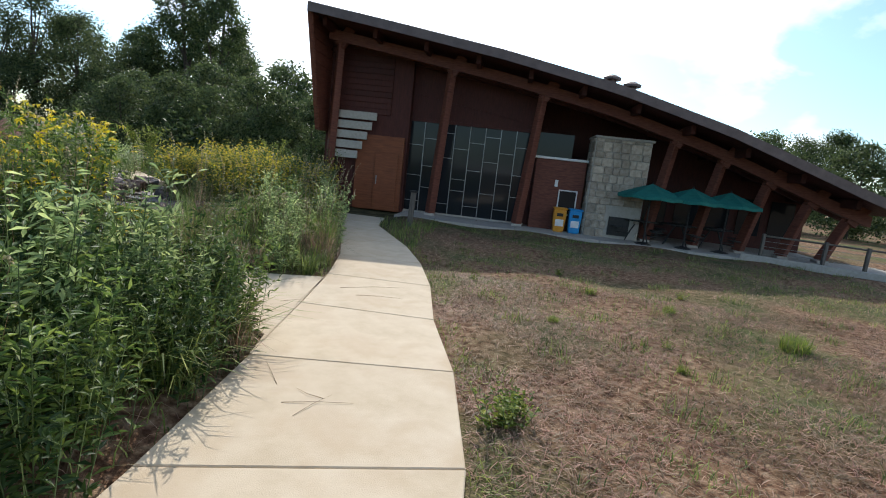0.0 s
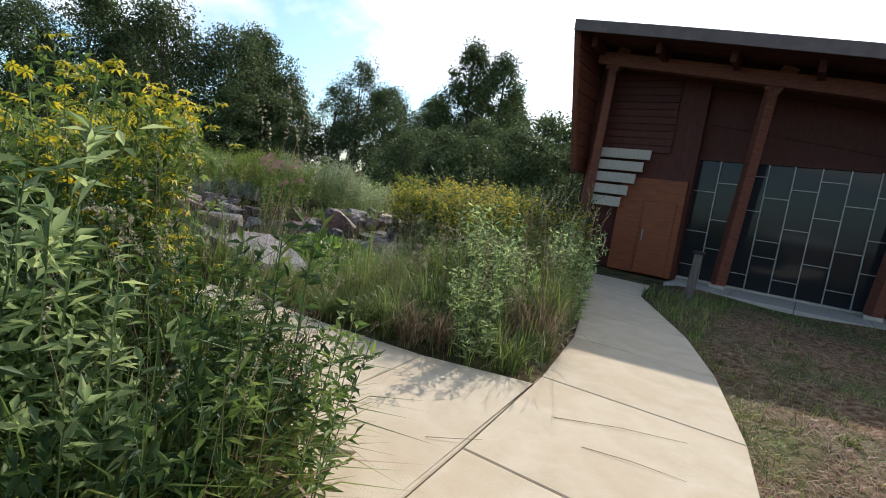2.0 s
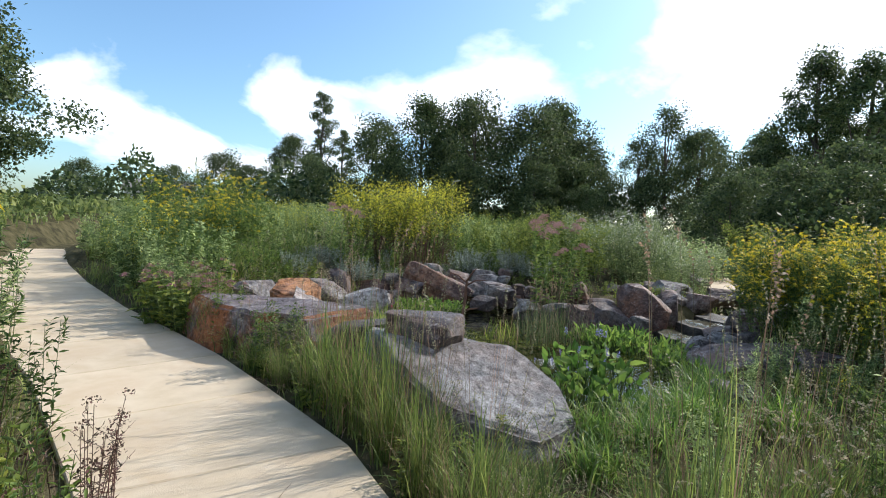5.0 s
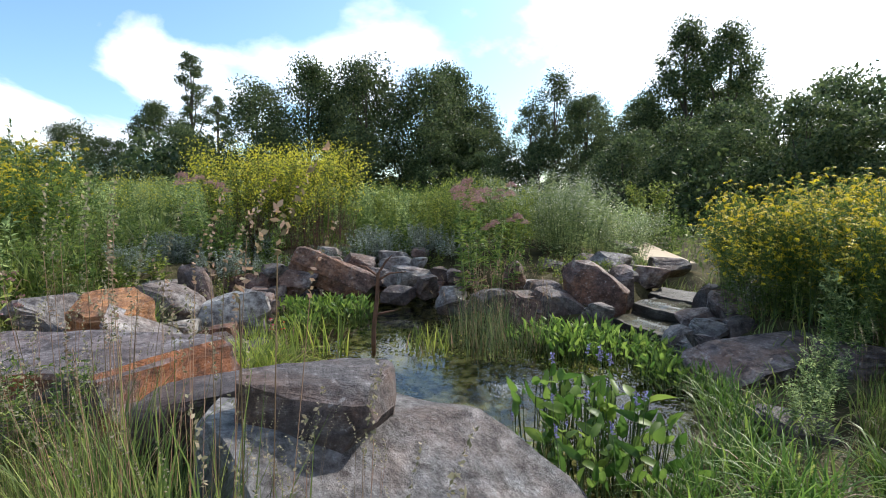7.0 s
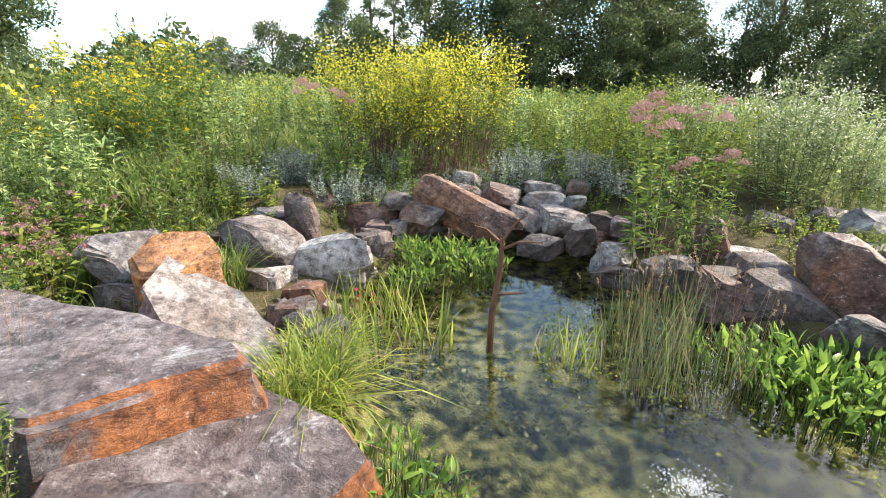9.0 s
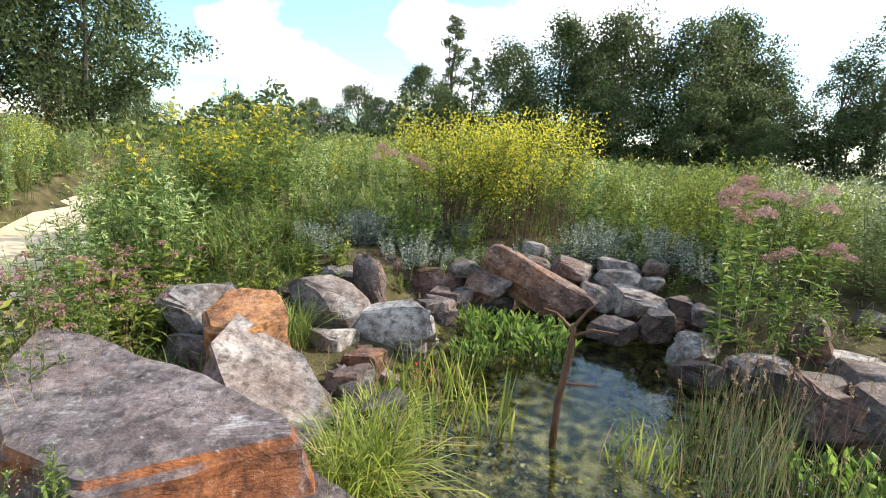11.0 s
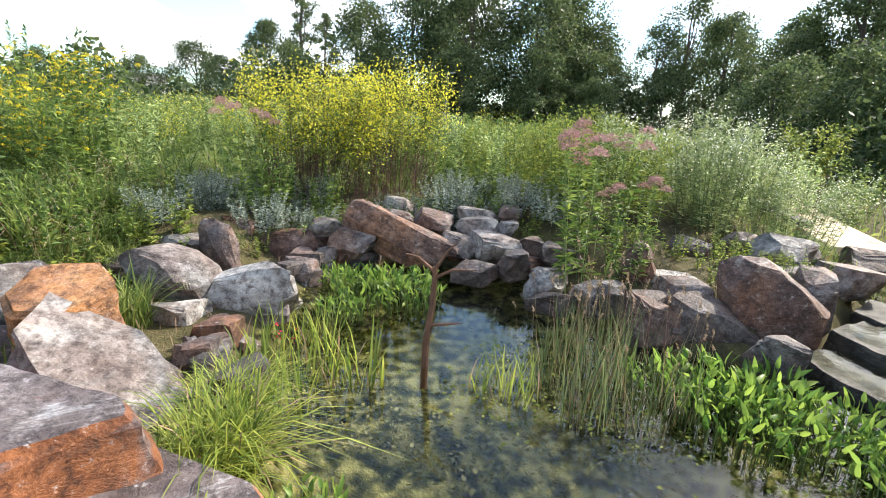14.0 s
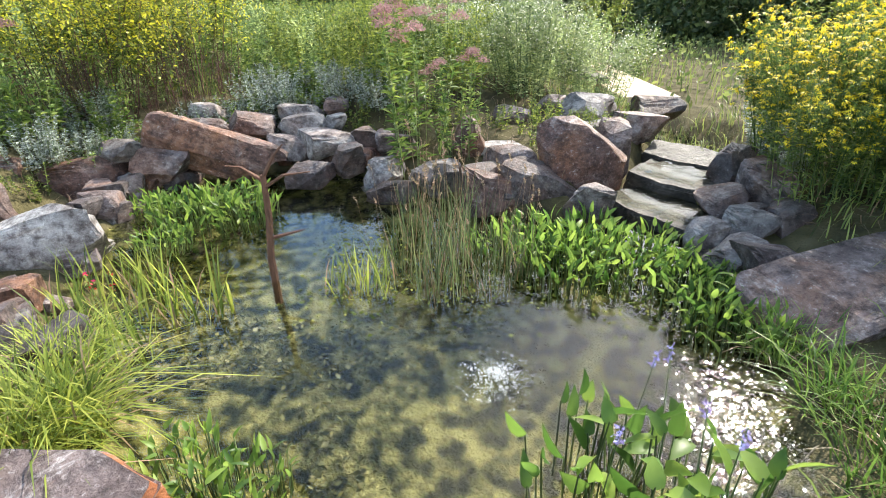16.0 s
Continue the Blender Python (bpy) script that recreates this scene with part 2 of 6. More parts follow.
RUST = (0.36, 0.15, 0.055)
M_ROCKS = {
    "grey": rock_material("grey_slate_stone", ((0.12, 0.115, 0.118), (0.28, 0.27, 0.265), (0.50, 0.485, 0.46)), RUST, 0.25),
    "purple": rock_material("purple_brown_stone", ((0.085, 0.068, 0.07), (0.19, 0.15, 0.145), (0.38, 0.34, 0.325)), RUST, 0.4),
    "red": rock_material("red_brown_stone", ((0.075, 0.045, 0.04), (0.19, 0.105, 0.08), (0.34, 0.25, 0.21)), RUST, 0.6, 0.35),
    "orange": rock_material("rust_orange_stone", ((0.30, 0.12, 0.04), (0.58, 0.25, 0.08), (0.66, 0.40, 0.20)), (0.20, 0.14, 0.12), 0.35, 0.25),
    "layered": rock_material("rust_fronted_slate", ((0.085, 0.072, 0.075), (0.18, 0.15, 0.15), (0.34, 0.31, 0.305)), (0.42, 0.14, 0.04), 0.95, 0.85, (0.62, 0.62, 0.62), faces=True),
    "wet": rock_material("wet_black_stone", ((0.022, 0.02, 0.015), (0.06, 0.054, 0.042), (0.13, 0.12, 0.095)), None, 0.0, 0.2, (0.3, 0.29, 0.26)),
    "white": rock_material("pale_quartz_stone", ((0.30, 0.285, 0.265), (0.47, 0.45, 0.425), (0.62, 0.60, 0.56)), (0.26, 0.21, 0.18), 0.5, 0.6, (0.72, 0.71, 0.67)),
    "dark": rock_material("dark_wet_stone", ((0.05, 0.042, 0.042), (0.11, 0.095, 0.095), (0.20, 0.18, 0.175)), RUST, 0.25, 0.3, (0.42, 0.4, 0.39)),
}
M_LEAF = leaf_mat("meadow_leaf", (0.095, 0.165, 0.032), (0.20, 0.29, 0.07))
M_LEAF_GREY = leaf_mat("grey_green_leaf", (0.27, 0.375, 0.14), (0.44, 0.54, 0.24), 0.55)
M_LEAF_DARK = leaf_mat("dark_leaf", (0.045, 0.09, 0.022), (0.095, 0.155, 0.04))
M_LEAF_BRIGHT = leaf_mat("bright_water_leaf", (0.115, 0.22, 0.035), (0.22, 0.34, 0.075), 0.55, 0.4, 0.5)
M_LEAF_LIME = leaf_mat("yellow_green_leaf", (0.17, 0.24, 0.04), (0.30, 0.36, 0.08), 0.5)
M_PALE_LEAF = leaf_mat("pale_green_leaf", (0.22, 0.31, 0.12), (0.38, 0.46, 0.22), 0.5)
M_SILVER = leaf_mat("silver_leaf", (0.24, 0.28, 0.24), (0.40, 0.45, 0.39), 0.3)
M_GRASS = leaf_mat("green_grass", (0.14, 0.205, 0.048), (0.28, 0.345, 0.10), 0.5)
M_SEDGE = leaf_mat("sedge_blade", (0.19, 0.27, 0.04), (0.36, 0.42, 0.10), 0.5)
M_REED = leaf_mat("reed_stem", (0.08, 0.13, 0.05), (0.19, 0.22, 0.10), 0.35)
M_STRAW = leaf_mat("dry_straw", (0.22, 0.155, 0.09), (0.42, 0.31, 0.19), 0.35)
M_THATCH = leaf_mat("red_brown_thatch", (0.17, 0.095, 0.055), (0.44, 0.30, 0.19), 0.35)
M_MEADOW = leaf_mat("far_meadow_leaf", (0.12, 0.17, 0.045), (0.25, 0.31, 0.10), 0.45)
M_SEED = leaf_mat("seed_head", (0.26, 0.24, 0.13), (0.42, 0.38, 0.24), 0.45)
M_WEED = leaf_mat("olive_pond_weed", (0.045, 0.05, 0.012), (0.17, 0.16, 0.05), 0.2)
M_BROWN = leaf_mat("brown_withered_stem", (0.07, 0.04, 0.03), (0.15, 0.09, 0.06), 0.2)
M_STEM = leaf_mat("green_stem", (0.09, 0.15, 0.05), (0.16, 0.22, 0.08), 0.2)
M_YELLOW = leaf_mat("yellow_petal", (0.66, 0.50, 0.02), (0.87, 0.72, 0.05), 0.45, 0.5, 0.12)
M_YELGREEN = leaf_mat("yellow_bloom", (0.50, 0.48, 0.03), (0.74, 0.68, 0.08), 0.45, 0.5, 0.2)
M_PINK = leaf_mat("dusty_pink_bloom", (0.28, 0.14, 0.13), (0.44, 0.27, 0.25), 0.4, 0.6, 0.25)
M_WHITE_BLOOM = leaf_mat("white_bloom", (0.55, 0.58, 0.46), (0.78, 0.8, 0.68), 0.4)
M_VIOLET = leaf_mat("violet_bloom", (0.25, 0.22, 0.45), (0.45, 0.40, 0.68), 0.4)
M_RED = leaf_mat("red_bloom", (0.55, 0.05, 0.03), (0.75, 0.1, 0.06), 0.3)
M_TREE = leaf_mat("tree_leaf", (0.048, 0.082, 0.027), (0.10, 0.14, 0.048), 0.45)
M_TREE2 = leaf_mat("tree_leaf_lighter", (0.06, 0.095, 0.032), (0.115, 0.155, 0.06), 0.45)
M_BARK = material("bark", ((0.05, 0.04, 0.03), (0.12, 0.10, 0.08)), 6, 6, 0.95, 0.8, 20, stretch=(3, 3, 0.6))
M_SNAG = material("brown_branch_bark", ((0.085, 0.045, 0.03), (0.19, 0.10, 0.065)), 9, 6, 0.85, 0.6, 30, stretch=(3, 3, 0.8))
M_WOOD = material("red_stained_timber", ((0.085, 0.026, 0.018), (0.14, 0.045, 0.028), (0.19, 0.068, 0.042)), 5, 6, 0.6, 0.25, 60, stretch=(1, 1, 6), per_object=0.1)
# red stain, darkened further: shade under the roof is put into the colour
M_SHADED_BOARDS = material("red_boards_with_roof_shade", ((0.05, 0.015, 0.012), (0.085, 0.026, 0.019)), 4, 5, 0.7, 0.2, 60, stretch=(6, 0.6, 1), per_object=0.15)
M_CLAD = material("orange_brown_cladding", ((0.165, 0.05, 0.021), (0.28, 0.092, 0.036)), 4, 5, 0.6, 0.2, 60, stretch=(0.6, 1, 5), per_object=0.15)
M_FASCIA = material("grey_metal_fascia", ((0.10, 0.075, 0.07), (0.16, 0.12, 0.11)), 3, 4, 0.5, 0.1, metal=0.3)
M_FRAME = material("aluminium_frame", ((0.24, 0.24, 0.235), (0.34, 0.34, 0.33)), 8, 3, 0.4, 0.0, metal=0.5)
M_STONE = material("tan_fieldstone", ((0.24, 0.19, 0.14), (0.38, 0.32, 0.25), (0.50, 0.44, 0.36)), 7, 8, 0.85, 0.6, 30, per_object=0.3)
M_MORTAR = material("pale_mortar", ((0.36, 0.33, 0.28), (0.46, 0.42, 0.37)), 12, 5, 0.95, 0.4)
M_TEAL = material("teal_canvas", ((0.012, 0.12, 0.10), (0.02, 0.17, 0.14)), 6, 4, 0.8, 0.15, 200)
M_BLACK = material("black_metal", ((0.015, 0.015, 0.015), (0.035, 0.033, 0.03)), 10, 3, 0.5, 0.05)
M_BLUE = material("blue_plastic", ((0.02, 0.22, 0.50), (0.03, 0.30, 0.62)), 5, 3, 0.4, 0.05)
M_ORANGE = material("orange_plastic", ((0.55, 0.22, 0.02), (0.68, 0.31, 0.04)), 5, 3, 0.4, 0.05)
M_PALE = material("pale_paint", ((0.62, 0.61, 0.58), (0.76, 0.75, 0.72)), 5, 3, 0.6, 0.05)
M_POST = material("weathered_post", ((0.10, 0.085, 0.07), (0.19, 0.165, 0.14)), 8, 6, 0.9, 0.5, 50, stretch=(3, 3, 0.5))
M_ROOFFAR = material("grey_shingle", ((0.22, 0.20, 0.19), (0.32, 0.30, 0.28)), 5, 4, 0.9, 0.2)


def glass(name, tint, rough=0.03):
    m = bpy.data.materials.new(name)
    m.use_nodes = True
    b = m.node_tree.nodes["Principled BSDF"]
    b.inputs["Base Color"].default_value = (*tint, 1)
    b.inputs["Roughness"].default_value = rough
    b.inputs["Specular IOR Level"].default_value = 0.25
    b.inputs["Transmission Weight"].default_value = 0.0
    return m


M_GLASS = glass("dark_window_glass", (0.02, 0.022, 0.025), 0.06)


def water_material(name="pond_water", calm=0.04):
    m = bpy.data.materials.new(name)
    m.use_nodes = True
    n, l = m.node_tree.nodes, m.node_tree.links
    b = n["Principled BSDF"]
    b.inputs["Base Color"].default_value = (0.72, 0.78, 0.62, 1)
    b.inputs["Roughness"].default_value, b.inputs["IOR"].default_value = 0.035, 1.333
    b.inputs["Transmission Weight"].default_value = 1.0
    co = n.new("ShaderNodeTexCoord")
    wv = n.new("ShaderNodeTexNoise")
    wv.inputs["Scale"].default_value, wv.inputs["Detail"].default_value = 7.0, 4.0
    wv.inputs["Distortion"].default_value = 0.6
    l.new(co.outputs["Object"], wv.inputs["Vector"])
    # fine ripples round the sun's mirror point, added to shape its glint
    sub = n.new("ShaderNodeVectorMath"); sub.operation = "SUBTRACT"
    sub.inputs[1].default_value = (-7.45, 10.45, 0)
    l.new(co.outputs["Object"], sub.inputs[0])
    ln = n.new("ShaderNodeVectorMath"); ln.operation = "LENGTH"
    l.new(sub.outputs[0], ln.inputs[0])
    near = n.new("ShaderNodeMapRange")
    near.inputs["From Min"].default_value, near.inputs["From Max"].default_value = 0.5, 1.8
    near.inputs["To Min"].default_value, near.inputs["To Max"].default_value = 1.0, calm
    l.new(ln.outputs["Value"], near.inputs["Value"])
    fine = n.new("ShaderNodeTexNoise")
    fine.inputs["Scale"].default_value, fine.inputs["Detail"].default_value = 17.0, 2.0
    l.new(co.outputs["Object"], fine.inputs["Vector"])
    mul = n.new("ShaderNodeMath"); mul.operation = "MULTIPLY"
    l.new(fine.outputs["Fac"], mul.inputs[0]); l.new(near.outputs[0], mul.inputs[1])
    add = n.new("ShaderNodeMath"); add.operation = "MULTIPLY_ADD"
    add.inputs[1].default_value = 0.07
    l.new(wv.outputs["Fac"], add.inputs[0]); l.new(mul.outputs[0], add.inputs[2])
    bp = n.new("ShaderNodeBump")
    bp.inputs["Strength"].default_value, bp.inputs["Distance"].default_value = 0.55, 0.012
    l.new(add.outputs[0], bp.inputs["Height"])
    l.new(bp.outputs[0], b.inputs["Normal"])
    return m


M_WATER = water_material()


def ground_material():
    """Bare meadow soil; east of the walk a mown, half-dry lawn; muddy olive under the pond."""
    m = bpy.data.materials.new("ground_soil_and_lawn")
    m.use_nodes = True
    n, l = m.node_tree.nodes, m.node_tree.links
    b = n["Principled BSDF"]
    b.inputs["Roughness"].default_value, b.inputs["Specular IOR Level"].default_value = 0.95, 0.1
    geo = n.new("ShaderNodeTexCoord")
    def noise_ramp(scale, stops, lo=0.35, hi=0.65, detail=8):
        t = n.new("ShaderNodeTexNoise")
        t.inputs["Scale"].default_value, t.inputs["Detail"].default_value = scale, detail
        l.new(geo.outputs["Object"], t.inputs["Vector"])
        r = n.new("ShaderNodeValToRGB")
        e = r.color_ramp.elements
        while len(e) < len(stops):
            e.new(0.5)
        for i, c in enumerate(stops):
            e[i].position, e[i].color = lo + (hi - lo) * i / (len(stops) - 1), (*c, 1)
        l.new(t.outputs["Fac"], r.inputs[0])
        return r.outputs[0]
    soil = noise_ramp(3.0, ((0.045, 0.04, 0.022), (0.085, 0.075, 0.035), (0.13, 0.11, 0.06)))
    dry = noise_ramp(11.0, ((0.085, 0.042, 0.024), (0.20, 0.115, 0.068), (0.33, 0.22, 0.14)), 0.35, 0.65, 14)
    grn = noise_ramp(9.0, ((0.05, 0.065, 0.022), (0.10, 0.11, 0.042), (0.17, 0.145, 0.075)))
    patch = noise_ramp(0.42, ((0, 0, 0), (1, 1, 1)), 0.45, 0.62, 5)
    mud = noise_ramp(8.0, ((0.012, 0.013, 0.004), (0.07, 0.068, 0.022), (0.17, 0.155, 0.065)), 0.41, 0.6, 14)
    def mix(f, a, c):
        x = n.new("ShaderNodeMix"); x.data_type = "RGBA"
        l.new(f, x.inputs["Factor"]); l.new(a, x.inputs["A"]); l.new(c, x.inputs["B"])
        return x.outputs["Result"]
    lawn = mix(patch, dry, grn)
    sep = n.new("ShaderNodeSeparateXYZ")
    l.new(geo.outputs["Object"], sep.inputs[0])
    def step(sock, lo, hi):
        r = n.new("ShaderNodeMapRange"); r.interpolation_type = "SMOOTHSTEP"
        r.inputs["From Min"].default_value, r.inputs["From Max"].default_value = lo, hi
        l.new(sock, r.inputs["Value"])
        return r.outputs[0]
    is_lawn = step(sep.outputs["X"], -3.2, -2.6)
    is_mud = step(sep.outputs["Z"], -0.04, -0.12)
    l.new(mix(is_mud, mix(is_lawn, soil, lawn), mud), b.inputs["Base Color"])
    t = n.new("ShaderNodeTexNoise")
    t.inputs["Scale"].default_value, t.inputs["Detail"].default_value = 45.0, 6.0
    l.new(geo.outputs["Object"], t.inputs["Vector"])
    bp = n.new("ShaderNodeBump")
    bp.inputs["Strength"].default_value, bp.inputs["Distance"].default_value = 0.8, 0.03
    l.new(t.outputs["Fac"], bp.inputs["Height"]); l.new(bp.outputs[0], b.inputs["Normal"])
    return m


M_GROUND = ground_material()


# ---- building blocks ----
def obj(name, verts, faces, mat, parent=None, label="", smooth=False):
    me = bpy.data.meshes.new(name)
    me.from_pydata([tuple(v) for v in verts], [], [tuple(q) for q in faces])
    me.materials.append(mat)
    if smooth:
        me.polygons.foreach_set("use_smooth", [True] * len(me.polygons))
    ob = new(name, me)
    if parent is not None:
        ob.parent = parent
    if label:
        ob["label"] = label
    return ob


def part(name, bm, mat, parent=None, label="", smooth=False):
    me = bpy.data.meshes.new(name)
    bm.to_mesh(me)
    bm.free()
    me.materials.append(mat)
    if smooth:
        me.polygons.foreach_set("use_smooth", [True] * len(me.polygons))
    ob = new(name, me)
    if parent is not None:
        ob.parent = parent
    if label:
        ob["label"] = label
    return ob


def box_bm(x0, x1, y0, y1, z0, z1, bevel=0.0):
    bm = bmesh.new()
    bmesh.ops.create_cube(bm, size=1, matrix=Matrix.LocRotScale(((x0 + x1) / 2, (y0 + y1) / 2, (z0 + z1) / 2), None, (x1 - x0, y1 - y0, z1 - z0)))
    if bevel:
        bmesh.ops.bevel(bm, geom=bm.edges[:], offset=bevel, segments=1, affect="EDGES")
    return bm


def bar_bm(a, b, w, d, bevel=0.0, taper=1.0):
    """A bar from a to b with a w x d section (d along y)."""
    a, b = Vector(a), Vector(b)
    bm = bmesh.new()
    q = (b - a).to_track_quat("Z", "Y").to_matrix().to_4x4()
    bmesh.ops.create_cube(bm, size=1, matrix=Matrix.LocRotScale((0, 0, 0.5), None, (w, d, 1)))
    for v in bm.verts:
        if v.co.z > 0.5:
            v.co.x *= taper; v.co.y *= taper
        v.co.z *= (b - a).length
    if bevel:
        bmesh.ops.bevel(bm, geom=bm.edges[:], offset=bevel, segments=1, affect="EDGES")
    bm.transform(Matrix.Translation(a) @ q)
    return bm


def rod_bm(pts, radii, sides=6):
    """A bent round rod through pts."""
    bm = bmesh.new()
    rings = []
    for i, p in enumerate(pts):
        p = Vector(p)
        d = (Vector(pts[min(i + 1, len(pts) - 1)]) - Vector(pts[max(i - 1, 0)])).normalized()
        u = d.orthogonal().normalized(); w = d.cross(u)
        rings.append([bm.verts.new(p + (u * math.cos(k * math.tau / sides) + w * math.sin(k * math.tau / sides)) * radii[i]) for k in range(sides)])
    for r, s in zip(rings, rings[1:]):
        for k in range(sides):
            bm.faces.new((r[k], r[(k + 1) % sides], s[(k + 1) % sides], s[k]))
    bm.faces.new(rings[0][::-1]); bm.faces.new(rings[-1])
    return bm


def empty(name, x, y, z, label, category, group=""):
    e = new(name)
    e.location = (x, y, z)
    e.empty_display_size = 0.1
    return tagged(e, label, category, group)


rng = np.random.default_rng(7)


class Soup:
    """Collects many small faces for one mesh."""
    def __init__(self):
        self.v, self.q, self.t, self.n = [], [], [], 0

    def add(self, verts, quads=None, tris=None):
        """verts: (count, k, 3); quads / tris: index rows inside one piece."""
        c, k, _ = verts.shape
        off = (self.n + np.arange(c) * k)[:, None, None]
        self.v.append(verts.reshape(-1, 3))
        if quads is not None:
            self.q.append((off + np.array(quads)[None]).reshape(-1, 4))
        if tris is not None:
            self.t.append((off + np.array(tris)[None]).reshape(-1, 3))
        self.n += c * k
        return self

    def object(self, name, mat, parent=None, label="", smooth=False):
        v = np.concatenate(self.v)
        q = np.concatenate(self.q) if self.q else np.zeros((0, 4), int)
        t = np.concatenate(self.t) if self.t else np.zeros((0, 3), int)
        me = bpy.data.meshes.new(name)
        me.vertices.add(len(v)); me.vertices.foreach_set("co", v.astype(np.float32).ravel())
        me.loops.add(q.size + t.size)
        me.loops.foreach_set("vertex_index", np.concatenate((q.ravel(), t.ravel())).astype(np.int32))
        me.polygons.add(len(q) + len(t))
        sizes = np.concatenate((np.full(len(q), 4), np.full(len(t), 3)))
        me.polygons.foreach_set("loop_start", np.concatenate(([0], np.cumsum(sizes)[:-1])).astype(np.int32))
        me.update(calc_edges=True)
        if smooth:
            me.polygons.foreach_set("use_smooth", [True] * len(me.polygons))
        me.materials.append(mat)
        ob = new(name, me)
        if parent is not None:
            ob.parent = parent
        if label:
            ob["label"] = label
        return ob


def unit(a):
    return a / np.maximum(np.linalg.norm(a, axis=-1, keepdims=True), 1e-6)


def blades(soup, base, length, lean, width, droop=0.5, r=rng, az=None):
    """Curved grass blades from base points; lean: how far the tip goes sideways, as a share of the length."""
    n = len(base)
    a = r.uniform(0, math.tau, n) if az is None else az
    out = np.stack((np.cos(a), np.sin(a), np.zeros(n)), 1)
    side = np.stack((-np.sin(a), np.cos(a), np.zeros(n)), 1)
    length, lean, width = (np.broadcast_to(np.asarray(x, float), (n,))[:, None] for x in (length, lean, width))
    rows = []
    for s, wd in ((0.0, 0.7), (0.4, 1.0), (0.75, 0.7)):
        p = base + out * (length * lean * s ** 1.8) + np.array([0, 0, 1.0]) * length * (s - droop * lean * s ** 3)
        rows += [p - side * width * wd / 2, p + side * width * wd / 2]
    rows.append(base + out * length * lean + np.array([0, 0, 1.0]) * length * (1 - droop * lean))
    return soup.add(np.stack(rows, 1), [(0, 1, 3, 2), (2, 3, 5, 4)], [(4, 5, 6)])


def leaves(soup, pos, way, length, width, fold=0.25, r=rng):
    """Pointed leaves: from pos along way, bent along the middle."""
    n = len(pos)
    way = unit(way)
    up = np.array([0, 0, 1.0]) + r.normal(0, 0.45, (n, 3))
    side = unit(np.cross(way, up))
    nor = np.cross(side, way)
    length, width = (np.broadcast_to(np.asarray(x, float), (n,))[:, None] for x in (length, width))
    mid = pos + way * length * 0.45 + nor * 0.0
    v = np.stack((pos, mid - side * width / 2 + nor * width * fold, pos + way * length - nor * length * 0.12, mid + side * width / 2 + nor * width * fold), 1)
    return soup.add(v, None, [(0, 1, 2), (0, 2, 3)])


def cards(soup, pos, size, r=rng, flat=0.0):
    """Small irregular leaf shapes turned every way."""
    n = len(pos)
    d = unit(r.normal(0, 1, (n, 3)) * np.array([1, 1, 1 - flat]))
    e = unit(np.cross(d, r.normal(0, 1, (n, 3))))
    s = np.broadcast_to(np.asarray(size, float), (n,))[:, None] * r.uniform(0.6, 1.3, (n, 1))
    v = np.stack((pos - d * s * 0.55, pos + e * s * 0.3, pos + d * s * 0.55, pos - e * s * 0.3), 1)
    return soup.add(v, [(0, 1, 2, 3)])


def stems(soup, a, b, w0, w1=None):
    """Three-sided stems from points a to points b."""
    n = len(a)
    d = unit(b - a)
    u = unit(np.cross(d, np.array([0.31, 0.9, 0.2])))
    w = np.cross(d, u)
    w1 = w0 if w1 is None else w1
    rows = []
    for p, rad in ((a, w0), (b, w1)):
        for k in range(3):
            t = k * math.tau / 3
            rows.append(p + (u * math.cos(t) + w * math.sin(t)) * rad)
    return soup.add(np.stack(rows, 1), [(0, 1, 4, 3), (1, 2, 5, 4), (2, 0, 3, 5)])


# ---- ground, pond ----
WATER_Z = -0.07
POND_C = (-9.55, 9.75)
POND_R = (2.75, 2.45, 2.6, 2.75, 1.75, 1.75, 2.2, 2.9, 3.1, 2.6, 2.0, 1.75, 1.5, 1.65, 2.2, 2.65)   # every 22.5 degrees from +x
# north edge of the side path, south-west going
SIDE_N = ((-2.40, 8.05), (-3.34, 7.74), (-4.30, 7.60), (-5.35, 7.53), (-6.60, 7.32), (-7.80, 6.85), (-9.00, 6.35), (-10.20, 5.75), (-12.0, 4.80), (-15.0, 3.45), (-18.6, 2.0), (-24.0, 0.2))
SIDE_S = ((-2.08, 5.55), (-3.10, 6.12), (-4.20, 6.12), (-5.20, 6.10), (-6.30, 5.90), (-7.30, 5.45), (-8.40, 4.95), (-9.50, 4.35), (-11.3, 3.45), (-14.4, 2.1), (-18.1, 0.6), (-23.6, -1.2))
MAIN_L = ((-1.62, -3.5), (-1.60, -1.5), (-1.63, 0.3), (-1.68, 1.9), (-1.78, 3.45), (-1.97, 5.05), (-2.19, 6.68), (-2.43, 8.25), (-2.78, 9.85), (-3.28, 11.4), (-3.95, 12.95), (-4.75, 14.4), (-5.3, 16.2))
MAIN_R = ((0.10, -3.5), (0.11, -1.5), (0.10, 0.5), (0.06, 2.2), (0.0, 3.95), (-0.22, 5.35), (-0.60, 6.75), (-0.88, 8.35), (-1.30, 9.95), (-1.86, 11.5), (-2.55, 12.95), (-3.2, 14.3), (-3.5, 16.2))


def smooth01(lo, hi, x):
    t = np.clip((x - lo) / (hi - lo), 0, 1)
    return t * t * (3 - 2 * t)


def side_edge(x):
    p = np.array(SIDE_N)[::-1]
    return np.interp(x, p[:, 0], p[:, 1])


